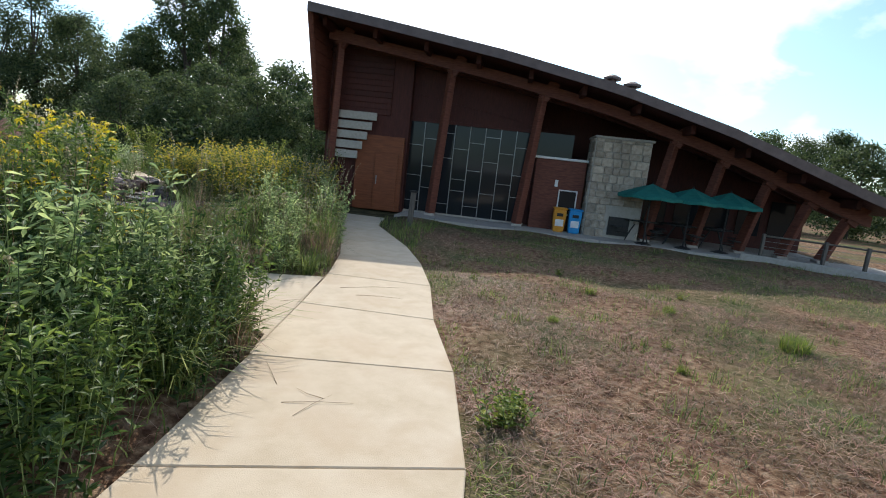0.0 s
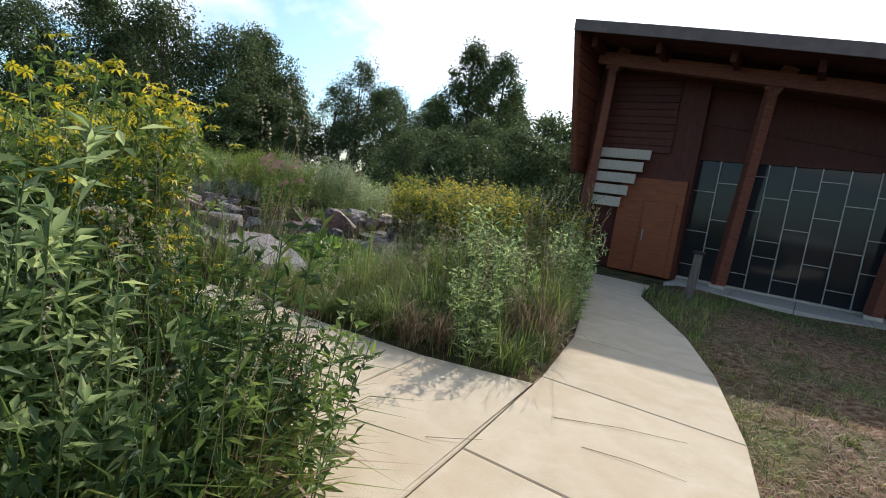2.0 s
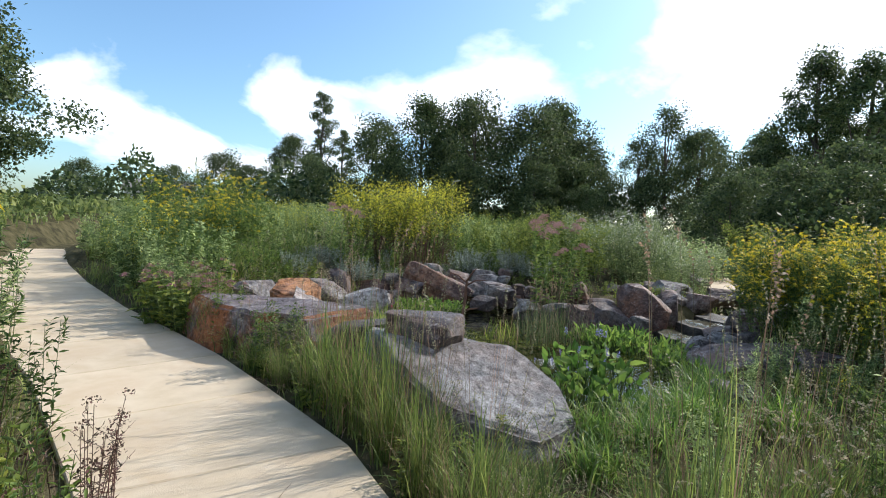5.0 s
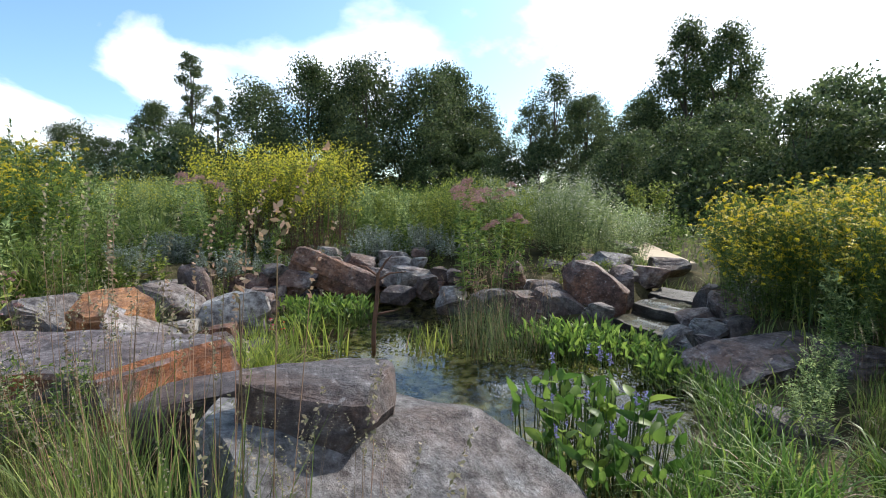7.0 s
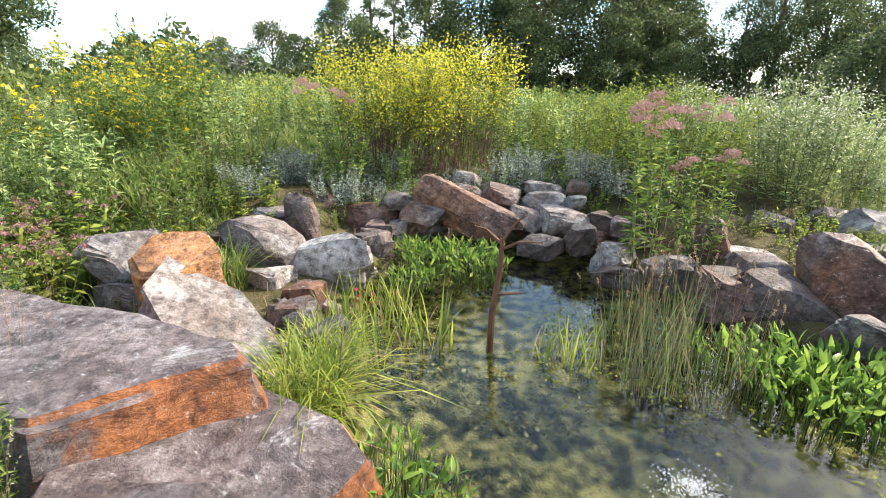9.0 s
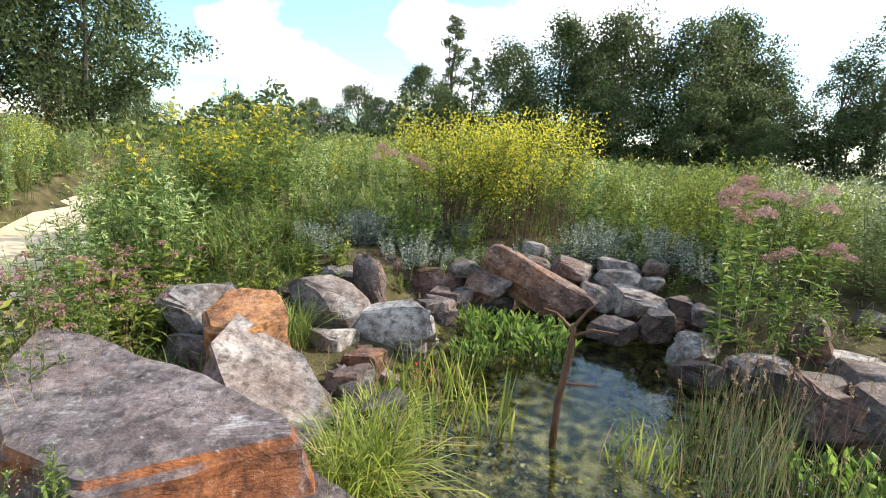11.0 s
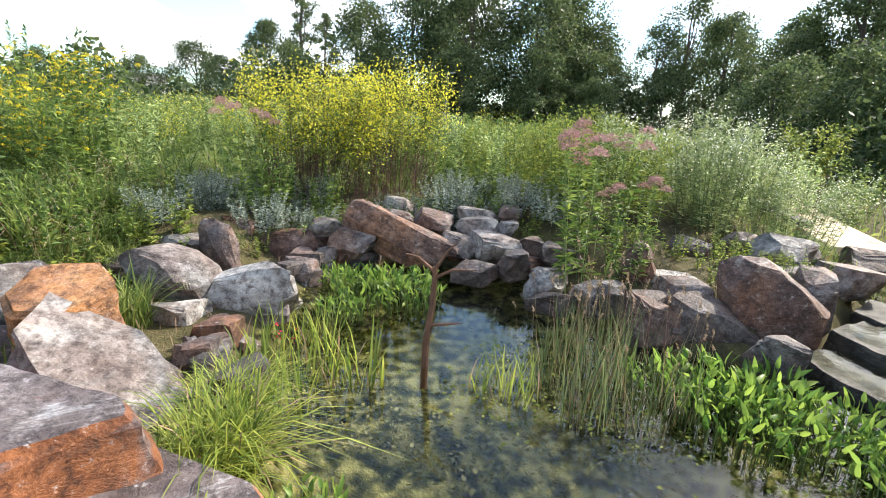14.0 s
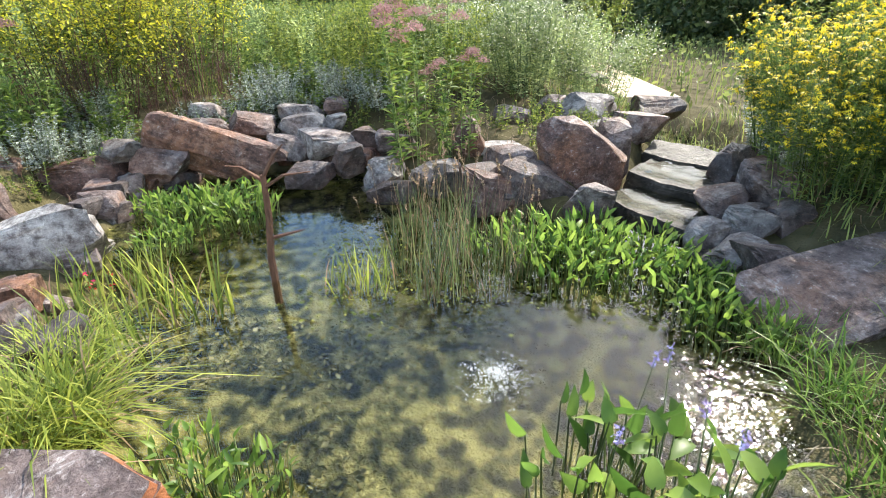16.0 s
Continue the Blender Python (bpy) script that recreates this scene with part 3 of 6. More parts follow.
def pond_ratio(x, y):
    """1 on the shore, under 1 in the pond."""
    dx, dy = x - POND_C[0], y - POND_C[1]
    a = np.mod(np.arctan2(dy, dx), math.tau) / math.tau * 16
    k = np.arange(17)
    r = np.interp(a, k, np.array(POND_R + POND_R[:1]))
    return np.hypot(dx, dy) / r


def height(x, y):
    x, y = np.asarray(x, float), np.asarray(y, float)
    q = pond_ratio(x, y)
    bank = 0.5 * smooth01(11.2, 13.3, -x) * smooth01(side_edge(x) + 0.3, side_edge(x) + 2.6, y) * smooth01(17.5, 14.0, y) * smooth01(1.24, 1.5, q)
    bank += 0.30 * smooth01(0.98, 1.35, q) * smooth01(10.5, 12.5, y) * smooth01(-5.8, -7.2, x) * smooth01(-14, -12, x) * smooth01(17.5, 14, y)
    meadow = 1.5 * smooth01(18, 60, -x) + 0.9 * smooth01(4.5, 16, -x) * smooth01(4.5, -6, y) * smooth01(60, 20, -x)
    lumps = 0.05 * np.sin(x * 1.7 + 0.8 * np.sin(y * 1.3)) * np.sin(y * 1.9 + 1.0) * smooth01(1.05, 1.4, q)
    basin = -0.62 * smooth01(1.06, 0.72, q) + 0.04 * np.sin(x * 4.3 + 1.5 * np.sin(y * 2.9)) * np.sin(y * 4.9 + 1.2 * np.sin(x * 3.1)) * smooth01(1.0, 0.8, q)
    h = bank + meadow + basin + lumps
    # stream bed of the cascade
    sx = np.interp(y, [11.9, 13.0, 14.2, 15.6], [-8.9, -9.0, -9.5, -10.8])
    h -= 0.42 * smooth01(0.75, 0.4, np.abs(x - sx)) * smooth01(11.8, 12.2, y) * smooth01(16, 15, y)
    h = np.where((side_edge(x) - y > -0.15) & (side_edge(x) - y < 1.75) & (x < -2), -0.045, h)
    near_main = smooth01(0.35, 0.0, np.abs(x - np.interp(y, [-4, 4, 7, 10, 13, 16.2], [-0.76, -0.9, -1.4, -2.05, -3.25, -4.4])) - 0.95)
    h = h * (1 - near_main) - 0.045 * near_main
    return h


def ground_lines(dense, lo, hi):
    far_lo = [lo - 0.6 * 1.35 ** k for k in range(1, 24)][::-1]
    far_hi = [hi + 0.6 * 1.35 ** k for k in range(1, 24)]
    return np.array(far_lo + list(np.arange(lo, hi + 1e-6, dense)) + far_hi)


gx, gy = ground_lines(0.16, -17, 3), ground_lines(0.16, 1, 19)
GX, GY = np.meshgrid(gx, gy, indexing="ij")
GZ = height(GX, GY)
nx, ny = len(gx), len(gy)
idx = np.arange(nx * ny).reshape(nx, ny)
gs = Soup()
gs.v.append(np.stack((GX, GY, GZ), -1).reshape(-1, 3))
gs.q.append(np.stack((idx[:-1, :-1], idx[1:, :-1], idx[1:, 1:], idx[:-1, 1:]), -1).reshape(-1, 4))
tagged(gs.object("ground", M_GROUND, smooth=True), "earth ground with dry mown lawn, meadow soil and a muddy pond bed", "ground", kind="structure")

# pond surface
ws = Soup()
rings = np.linspace(0, 1.05, 14)
ang = np.linspace(0, math.tau, 97)[:-1]
rad = np.interp(ang / math.tau * 16, np.arange(17), np.array(POND_R + POND_R[:1]))
wv = np.stack([np.stack((POND_C[0] + np.cos(ang) * rad * k, POND_C[1] + np.sin(ang) * rad * k, np.full(96, WATER_Z)), -1) for k in rings])
ws.v.append(wv.reshape(-1, 3))
wi = np.arange(14 * 96).reshape(14, 96)
ws.q.append(np.stack((wi[:-1], wi[1:], np.roll(wi[1:], -1, 1), np.roll(wi[:-1], -1, 1)), -1).reshape(-1, 4))
pond = ws.object("water_pond", M_WATER, smooth=True)
pond.visible_shadow = False
tagged(pond, "clear shallow pond water with olive bottom and sky reflections", "water", kind="structure")


def gz(x, y):
    return float(height(x, y))


# ---- concrete paths ----
def slab(corners, parent, top=0.0):
    """One concrete slab with tooled edges: corners in order round it."""
    bm = bmesh.new()
    c = sum((Vector((x, y, 0)) for x, y in corners), Vector()) / len(corners)
    vs = []
    for x, y in corners:
        p = Vector((x, y, 0))
        p += (c - p).normalized() * 0.008
        vs.append(bm.verts.new((p.x - c.x, p.y - c.y, top)))
    f = bm.faces.new(vs)
    ex = bmesh.ops.extrude_face_region(bm, geom=[f])
    for v in ex["geom"]:
        if isinstance(v, bmesh.types.BMVert):
            v.co.z -= 0.12
    bmesh.ops.recalc_face_normals(bm, faces=bm.faces[:])
    edges = [e for e in bm.edges if all(abs(v.co.z - top) < 1e-4 for v in e.verts)]
    bmesh.ops.bevel(bm, geom=edges, offset=0.008, segments=1, affect="EDGES")
    ob = part("slab", bm, M_CONCRETE, parent)
    ob.location = (c.x, c.y, 0)
    return ob


main_path = tagged(new("pavement_main"), "sunlit pale concrete walk of large square slabs with dark joints", "path", kind="structure")
for i in range(len(MAIN_L) - 1):
    slab((MAIN_R[i], MAIN_R[i + 1], MAIN_L[i + 1], MAIN_L[i]), main_path)
side_path = tagged(new("pavement_side"), "pale buff concrete side path curving through tall meadow plants", "path", kind="structure")
# the mouth of the side path meets the walk's west edge
slab((MAIN_L[5], MAIN_L[6], MAIN_L[7], SIDE_N[0], SIDE_N[1], SIDE_S[1], SIDE_S[0]), side_path, -0.004)
for i in range(1, len(SIDE_N) - 1):
    slab((SIDE_N[i], SIDE_N[i + 1], SIDE_S[i + 1], SIDE_S[i]), side_path, -0.004)


# ---- rocks ----
def rock_mesh(w, d, h, seed, cuts=15, rough=0.014, sub=4, lean=0.0, flat=0.0):
    """An angular quarried stone: a ball squared up, then planed off on random sides, then chipped."""
    r = np.random.default_rng(seed)
    bm = bmesh.new()
    bmesh.ops.create_icosphere(bm, subdivisions=sub, radius=1)
    v = np.array([q.co for q in bm.verts])
    v = np.sign(v) * np.abs(v) ** 0.34
    v /= np.abs(v).max(0)
    n = unit(r.normal(0, 1, (cuts, 3)) * np.array([1, 1, 0.75]))
    for k in range(cuts):
        reach = (v @ n[k]).max() * r.uniform(0.52, 0.86)
        v -= n[k] * np.maximum(v @ n[k] - reach, 0)[:, None]
    if flat:
        up = unit(np.array([[r.uniform(-0.12, 0.12), r.uniform(-0.12, 0.12), 1.0]]))[0]
        v -= up * np.maximum(v @ up - flat, 0)[:, None]
    v[:, 0] += lean * (v[:, 2] + 1) * 0.5
    v = v / np.abs(v).max(0) * np.array([w / 2, d / 2, h / 2])
    dirs = unit(v)
    seed_v = Vector(r.uniform(0, 50, 3))
    m = min(w, d, h)
    for i in range(len(v)):
        p = Vector(v[i]) * (2.2 / max(m, 0.25)) + seed_v
        k = noise.noise(p) * 0.75 + noise.noise(p * 2.7) * 0.55 + noise.noise(p * 4.5) * 0.3 + noise.noise(p * 7) * 0.18
        v[i] += dirs[i] * k * rough * 2.1 * m
    for q, c in zip(bm.verts, v):
        q.co = c
    me = bpy.data.meshes.new("boulder")
    bm.to_mesh(me)
    bm.free()
    me.polygons.foreach_set("use_smooth", [True] * len(me.polygons))
    me.set_sharp_from_angle(angle=radians(17))
    return me


ROCK_WORDS = {"grey": "grey slate boulder with white veins", "purple": "purple-brown weathered boulder", "red": "red-brown angular boulder",
              "orange": "rust-orange angular boulder", "layered": "flat slate boulder with rusty front", "white": "pale whitish flat boulder", "dark": "dark damp boulder", "wet": "flat wet blackish stone"}


def rock(kind, x, y, z0, w, h, d=None, turn=None, tilt=(0, 0), seed=0, where="at the pond's edge", sub=4, cuts=15, sink=0.06, flat=0.0):
    """A boulder whose seen base is at (x, y, z0); the body lies behind that point as seen from the bank."""
    d = d or w * 0.75
    me = rock_mesh(w, d, h + sink, seed, sub=sub, cuts=cuts, flat=flat)
    me.materials.append(M_ROCKS[kind])
    ob = new("boulder", me)
    turn = turn if turn is not None else 58
    away = Vector((-math.sin(radians(turn)), math.cos(radians(turn)), 0))
    c = Vector((x, y, z0)) + away * d * 0.42
    ob.matrix_world = pose(c.x, c.y, z0 + (h - sink) / 2, tilt[0], tilt[1], turn)
    return tagged(ob, " ".join(f"{ROCK_WORDS[kind]} {where}".split()[:12]), "boulder", "rocks round the pond")


# far and west shore: kind, x, y, base, width, height, depth, tilt
SHORE = (
    ("grey", -11.36, 7.50, 0.06, 0.78, 0.42, 0.5, (0, 4)),
    ("purple", -12.00, 7.90, 0.10, 0.46, 0.60, 0.4, (0, -10)),
    ("white", -11.23, 8.12, -0.12, 1.10, 0.46, 0.6, (14, -16)),
    ("white", -11.00, 7.66, -0.12, 0.44, 0.28, 0.4, (0, 10)),
    ("red", -12.72, 8.55, -0.05, 1.08, 0.44, 0.5, (0, -4)),
    ("purple", -12.42, 9.28, 0.0, 0.58, 0.46, 0.5, (6, 6)),
    ("grey", -12.62, 8.98, 0.28, 0.46, 0.20, 0.4, (0, 0)),
    ("red", -12.20, 9.78, 0.05, 1.45, 0.46, 0.5, (0, 24)),
    ("grey", -13.37, 10.11, 0.40, 0.62, 0.20, 0.4, (0, 3)),
    ("purple", -12.84, 10.34, 0.30, 0.62, 0.26, 0.45, (0, 5)),
    ("grey", -12.67, 10.93, 0.42, 0.55, 0.17, 0.4, (0, -2)),
    ("grey", -12.40, 10.79, 0.26, 0.58, 0.25, 0.45, (0, 2)),
    ("purple", -12.55, 11.33, 0.42, 0.36, 0.19, 0.35, (0, 0)),
    ("grey", -12.13, 11.10, 0.32, 0.30, 0.19, 0.3, (0, 0)),
    ("grey", -11.88, 10.79, 0.10, 0.74, 0.30, 0.5, (4, -4)),
    ("purple", -11.53, 10.42, -0.05, 0.55, 0.26, 0.4, (0, 6)),
    ("dark", -11.38, 10.80, 0.0, 0.36, 0.34, 0.35, (0, 0)),
    ("grey", -11.05, 11.05, -0.12, 0.55, 0.32, 0.4, (0, 0)),
    ("dark", -10.75, 10.85, -0.14, 0.60, 0.26, 0.4, (0, 5)),
    ("red", -10.70, 11.83, 0.16, 0.48, 0.42, 0.45, (0, 14)),
    ("white", -10.26, 12.05, 0.12, 0.66, 0.20, 0.5, (0, 4)),
    ("dark", -9.48, 11.66, -0.12, 1.18, 0.46, 0.6, (0, 8)),
    ("red", -9.78, 11.42, -0.14, 0.85, 0.38, 0.5, (8, 12)),
    ("red", -9.50, 12.20, -0.06, 0.80, 0.74, 0.6, (0, -6)),
    ("purple", -9.44, 12.58, 0.06, 0.46, 0.56, 0.5, (0, 10)),
    ("grey", -10.32, 13.46, 0.26, 0.80, 0.36, 0.6, (0, 6)),
    ("purple", -9.67, 13.55, 0.22, 0.66, 0.30, 0.5, (0, 4)),
    ("grey", -10.55, 14.05, 0.30, 0.72, 0.22, 0.6, (0, 0)),
    ("dark", -10.05, 14.45, 0.25, 0.60, 0.28, 0.5, (0, 0)),
    ("purple", -11.1, 13.0, 0.25, 0.5, 0.26, 0.4, (0, 0)),
    ("purple", -7.08, 11.50, -0.16, 1.25, 0.42, 0.85, (10, -8)),
    ("grey", -8.21, 11.98, -0.10, 0.36, 0.30, 0.35, (0, 0)),
    ("grey", -7.98, 12.08, 0.0, 0.44, 0.26, 0.4, (0, 6)),
    ("dark", -7.85, 12.34, 0.08, 0.32, 0.22, 0.3, (0, 0)),
    ("purple", -8.06, 12.62, 0.12, 0.52, 0.36, 0.45, (0, -6)),
    ("purple", -8.28, 12.42, 0.02, 0.44, 0.28, 0.4, (0, 0)),
    ("dark", -8.42, 13.1, 0.08, 0.52, 0.36, 0.45, (0, 6)),
    ("dark", -7.55, 12.45, 0.06, 0.62, 0.20, 0.4, (0, 0)),
    ("purple", -6.75, 11.9, -0.05, 0.9, 0.40, 0.6, (0, 6)),
    ("dark", -8.30, 13.6, 0.2, 0.6, 0.34, 0.5, (0, 0)),
    ("purple", -12.95, 9.9, 0.2, 0.55, 0.3, 0.4, (0, 0)),
    ("grey", -12.15, 10.45, 0.12, 0.6, 0.26, 0.4, (0, 6)),
    ("dark", -11.75, 11.25, 0.12, 0.6, 0.28, 0.4, (0, -4)),
    ("purple", -11.35, 11.45, 0.08, 0.55, 0.30, 0.4, (0, 4)),
    ("grey", -10.55, 11.35, -0.08, 0.6, 0.30, 0.4, (0, 0)),
    ("purple", -10.05, 11.75, 0.05, 0.55, 0.34, 0.4, (0, 8)),
    ("red", -12.9, 8.0, 0.2, 0.6, 0.30, 0.4, (0, 0)),
    ("grey", -12.35, 7.45, 0.15, 0.7, 0.24, 0.5, (0, 4)),
    ("purple", -11.85, 7.1, 0.12, 0.6, 0.22, 0.45, (0, 0)),
    ("dark", -9.05, 11.75, -0.12, 0.5, 0.4, 0.4, (0, 6)),
    ("grey", -9.85, 13.0, 0.2, 0.6, 0.3, 0.5, (0, 0)),
    ("purple", -10.8, 13.55, 0.3, 0.6, 0.26, 0.5, (0, 0)),
    ("purple", -7.55, 11.72, -0.06, 0.6, 0.32, 0.5, (0, 5)),
    ("grey", -7.88, 11.72, -0.12, 0.5, 0.28, 0.4, (0, 0)),
    ("dark", -6.55, 10.75, -0.12, 0.6, 0.26, 0.5, (0, 0)),
)
for i, (kind, x, y, z0, w, h, d, tilt) in enumerate(SHORE):
    rock(kind, x, y, z0, w, h, d, tilt=tilt, seed=100 + i, sub=4 if w > 0.5 else 3)

# near, east and south shore
rock("grey", -10.75, 6.55, 0.14, 0.90, 0.40, 0.6, 70, (6, 10), 201, "beside the side path")
rock("grey", -10.3, 6.85, 0.04, 0.95, 0.30, 0.55, 70, (4, 6), 202, "beside the side path")
def hewn(kind, foot, top, z0, seed, where, strata=0.03, flare=0.12):
    """A low quarried slab over a footprint: broken, layered sides, a chamfered rim and an uneven top."""
    r = np.random.default_rng(seed)
    foot = np.array(foot, float)
    c = foot.mean(0)
    ring = np.concatenate((foot, foot[:1]))
    run = np.concatenate(([0], np.cumsum(np.hypot(*np.diff(ring, axis=0).T))))
    n = 112
    u = np.linspace(0, run[-1], n, endpoint=False)
    edge = np.stack([np.interp(u, run, ring[:, k]) for k in (0, 1)], 1)
    off = Vector(r.uniform(0, 60, 3))
    rows = []
    for k in range(12):
        f = k / 11
        rows.append((1.0 + flare * (1 - f) ** 0.8, None, f))
    for k in (0.985, 0.955, 0.9, 0.82, 0.72, 0.6, 0.47, 0.33, 0.19, 0.06):
        rows.append((k, 1, 1))
    vs = []
    for q, on_top, f in rows:
        for e in edge:
            p = c + (e - c) * q
            zt = top(*p)
            z = z0 + (zt - z0) * (0.94 * f if on_top is None else 1.0)
            w = Vector((p[0], p[1], z)) * 2.1 + off
            if on_top is None:
                layer = noise.noise(Vector((z * 8 + w.x * 0.9, w.y * 0.9, seed))) + 0.8 * noise.noise(w * 1.6) + 0.4 * noise.noise(w * 4)
                p = p + (p - c) / max(np.hypot(*(p - c)), 0.05) * layer * strata
            else:
                z += 0.022 * noise.noise(w) + 0.014 * noise.noise(w * 3.1) + 0.012 * max(0, noise.noise(w * 1.7 + off)) - (0.03 if q > 0.97 else 0)
            vs.append((p[0] - c[0], p[1] - c[1], z))
    fs = [(a * n + b, a * n + (b + 1) % n, (a + 1) * n + (b + 1) % n, (a + 1) * n + b) for a in range(len(rows) - 1) for b in range(n)]
    fs.append(tuple((len(rows) - 1) * n + b for b in range(n)))
    area = sum(foot[k][0] * foot[(k + 1) % len(foot)][1] - foot[(k + 1) % len(foot)][0] * foot[k][1] for k in range(len(foot)))
    if area < 0:
        fs = [f[::-1] for f in fs]
    ob = obj("boulder", vs, fs, M_ROCKS[kind], smooth=True)
    ob.data.set_sharp_from_angle(angle=radians(24))
    ob.location = (c[0], c[1], 0)
    return tagged(ob, " ".join(f"{ROCK_WORDS[kind]} {where}".split()[:12]), "boulder", "rocks round the pond")


hewn("layered", ((-10.1, 5.98), (-9.95, 6.45), (-9.7, 6.78), (-9.43, 7.32), (-9.02, 7.85), (-8.88, 7.9), (-8.74, 7.55), (-8.58, 7.15), (-8.8, 6.72), (-9.35, 6.25)),
     lambda x, y: 0.47 + 0.02 * (y - 7) - 0.03 * (x + 9), -0.2, 203, "beside the sedge", 0.05, 0.2)
hewn("layered", ((-9.1, 7.83), (-8.77, 8.3), (-8.52, 8.43), (-8.34, 8.28), (-8.24, 7.9), (-8.2, 7.5), (-8.4, 7.2), (-8.65, 7.2)),
     lambda x, y: 0.21 - 0.10 * (x + 8.6) - 0.10 * (y - 7.9), -0.25, 204, "with a worn top")
hewn("grey", ((-10.35, 7.15), (-10.25, 7.65), (-9.88, 7.95), (-9.52, 7.78), (-9.58, 7.38), (-9.95, 7.1)),
     lambda x, y: 0.27 - 0.50 * (y - 7.5) - 0.30 * (x + 10), -0.2, 211, "beside the sedge", 0.05, 0.16)
hewn("orange", ((-10.78, 6.95), (-10.7, 7.35), (-10.4, 7.5), (-10.2, 7.28), (-10.3, 6.98), (-10.55, 6.85)),
     lambda x, y: 0.52 + 0.18 * (y - 7.2) - 0.30 * (x + 10.5), -0.05, 212, "above the pond's shore", 0.04, 0.10)
hewn("grey", ((-8.12, 7.78), (-7.92, 8.3), (-7.62, 8.55), (-7.2, 8.78), (-6.75, 8.98), (-6.35, 8.88), (-6.18, 8.45), (-6.4, 7.92), (-6.9, 7.66), (-7.5, 7.56)),
     lambda x, y: float(np.interp(x, [-8.2, -7.2, -6.1], [0.42, 0.50, 0.10])) - 0.12 * (y - 8.2), -0.25, 205, "sloping into the pond", 0.04)
rock("dark", -7.14, 7.94, 0.44, 0.66, 0.34, 0.46, 66, (0, 5), 206, "lying on a larger boulder", cuts=8, flat=0.6)
rock("purple", -7.78, 7.62, 0.0, 0.7, 0.52, 0.5, 66, (0, -6), 208, "beside the larger boulder", cuts=9)
rock("white", -9.78, 7.95, -0.14, 0.24, 0.14, 0.2, 66, (0, 0), 210, "in the shallow water", sub=3)
# flat cascade steps
for i, (foot, zt) in enumerate(((((-9.35, 12.24), (-8.95, 12.1), (-8.4, 12.06), (-8.36, 12.5), (-8.6, 12.74), (-9.3, 12.8)), 0.03),
                                (((-9.42, 12.72), (-9.0, 12.58), (-8.62, 12.64), (-8.6, 13.0), (-8.8, 13.3), (-9.5, 13.35)), 0.15),
                                (((-9.6, 13.28), (-9.2, 13.18), (-8.85, 13.28), (-8.95, 13.7), (-9.3, 13.9), (-9.8, 13.85)), 0.20))):
    hewn("wet", foot, lambda x, y, zt=zt: zt - 0.02, -0.25, 230 + i, "forming a cascade step", 0.03, 0.03)

# thin sheets of running water on the steps
M_FALL = water_material("running_water", 0.9)
casc = empty("cascade_water", -8.9, 12.4, 0.0, "thin water running down dark stone steps into the pond", "waterfall")
for (x, y, z, w, d, drop) in ((-8.88, 12.41, 0.05, 0.78, 0.52, 0.16), (-9.05, 12.95, 0.165, 0.6, 0.5, 0.13)):
    vs, fs = [], []
    N = 9
    for i in range(N):
        for j in range(6):
            u, s = i / (N - 1) - 0.5, j / 5
            yy = -d / 2 - 0.05 + s * d
            zz = -drop if j == 0 else (-0.02 if j == 1 else 0.0)
            vs.append((u * w + 0.02 * math.sin(9 * s + i), yy + 0.03 * math.sin(i * 1.9), zz + 0.008 * math.sin(i * 2.3 + j)))
    for i in range(N - 1):
        for j in range(5):
            fs.append((i * 6 + j, i * 6 + 6 + j, i * 6 + 7 + j, i * 6 + j + 1))
    o = obj("water_sheet", vs, fs, M_FALL, casc, smooth=True)
    o.matrix_parent_inverse = Matrix()
    o.location = (x + 8.9, y - 12.4, z)
    o.rotation_euler = (0, 0, radians(-7))
    o.visible_shadow = False

# small stones wedged between the boulders
r_st = np.random.default_rng(31)
for i in range(70):
    a = r_st.uniform(1.0, 4.6)
    q = np.interp(a / math.tau * 16, np.arange(17), np.array(POND_R + POND_R[:1])) * r_st.uniform(0.98, 1.12)
    x, y = POND_C[0] + math.cos(a) * q, POND_C[1] + math.sin(a) * q
    w = r_st.uniform(0.14, 0.42)
    rock(("grey", "purple", "dark", "purple", "red", "dark")[i % 6], x, y, gz(x, y) - 0.02, w, w * 0.6, w * 0.8, r_st.uniform(0, 360), (0, 0), 300 + i, "small, wedged on the pond's shore", sub=2, cuts=9, sink=0.04)


# ---- the building ----
EAVE = ((-6.45, 6.06), (-3.7, 5.66), (-0.4, 5.15), (2.9, 4.5), (6.15, 3.62), (8.07, 2.95), (9.98, 2.28), (11.4, 1.85))


def eave_z(x):
    return float(np.interp(x, [p[0] for p in EAVE], [p[1] for p in EAVE]))


def strip(name, y0, y1, dz0, dz1, mat, parent, x0=-6.45, x1=11.4, label=""):
    """A band that follows the bowed eave."""
    xs = np.linspace(x0, x1, 25)
    vs, fs = [], []
    for x in xs:
        z = eave_z(x)
        vs += [(x, y0, z + dz0), (x, y1, z + dz0), (x, y1, z + dz1), (x, y0, z + dz1)]
    for i in range(24):
        for k in range(4):
            a, b = i * 4 + k, i * 4 + (k + 1) % 4
            fs.append((a, b, b + 4, a + 4))
    fs += [(3, 2, 1, 0), (96, 97, 98, 99)]
    return obj(name, vs, fs, mat, parent, label)


hall = empty("timber_building", 0, 0, 0, "large red timber building with sweeping low roof and slanted posts", "building")
strip("roof", 16.4, 27.0, -0.10, 0.04, M_FASCIA, hall, label="thin dark roof with a grey metal edge")
strip("fascia", 16.34, 16.40, -0.20, 0.07, M_FASCIA, hall)
strip("front_beam", 17.62, 17.88, -0.62, -0.30, M_WOOD, hall, -6.2, 11.0, "red-stained glulam beam")
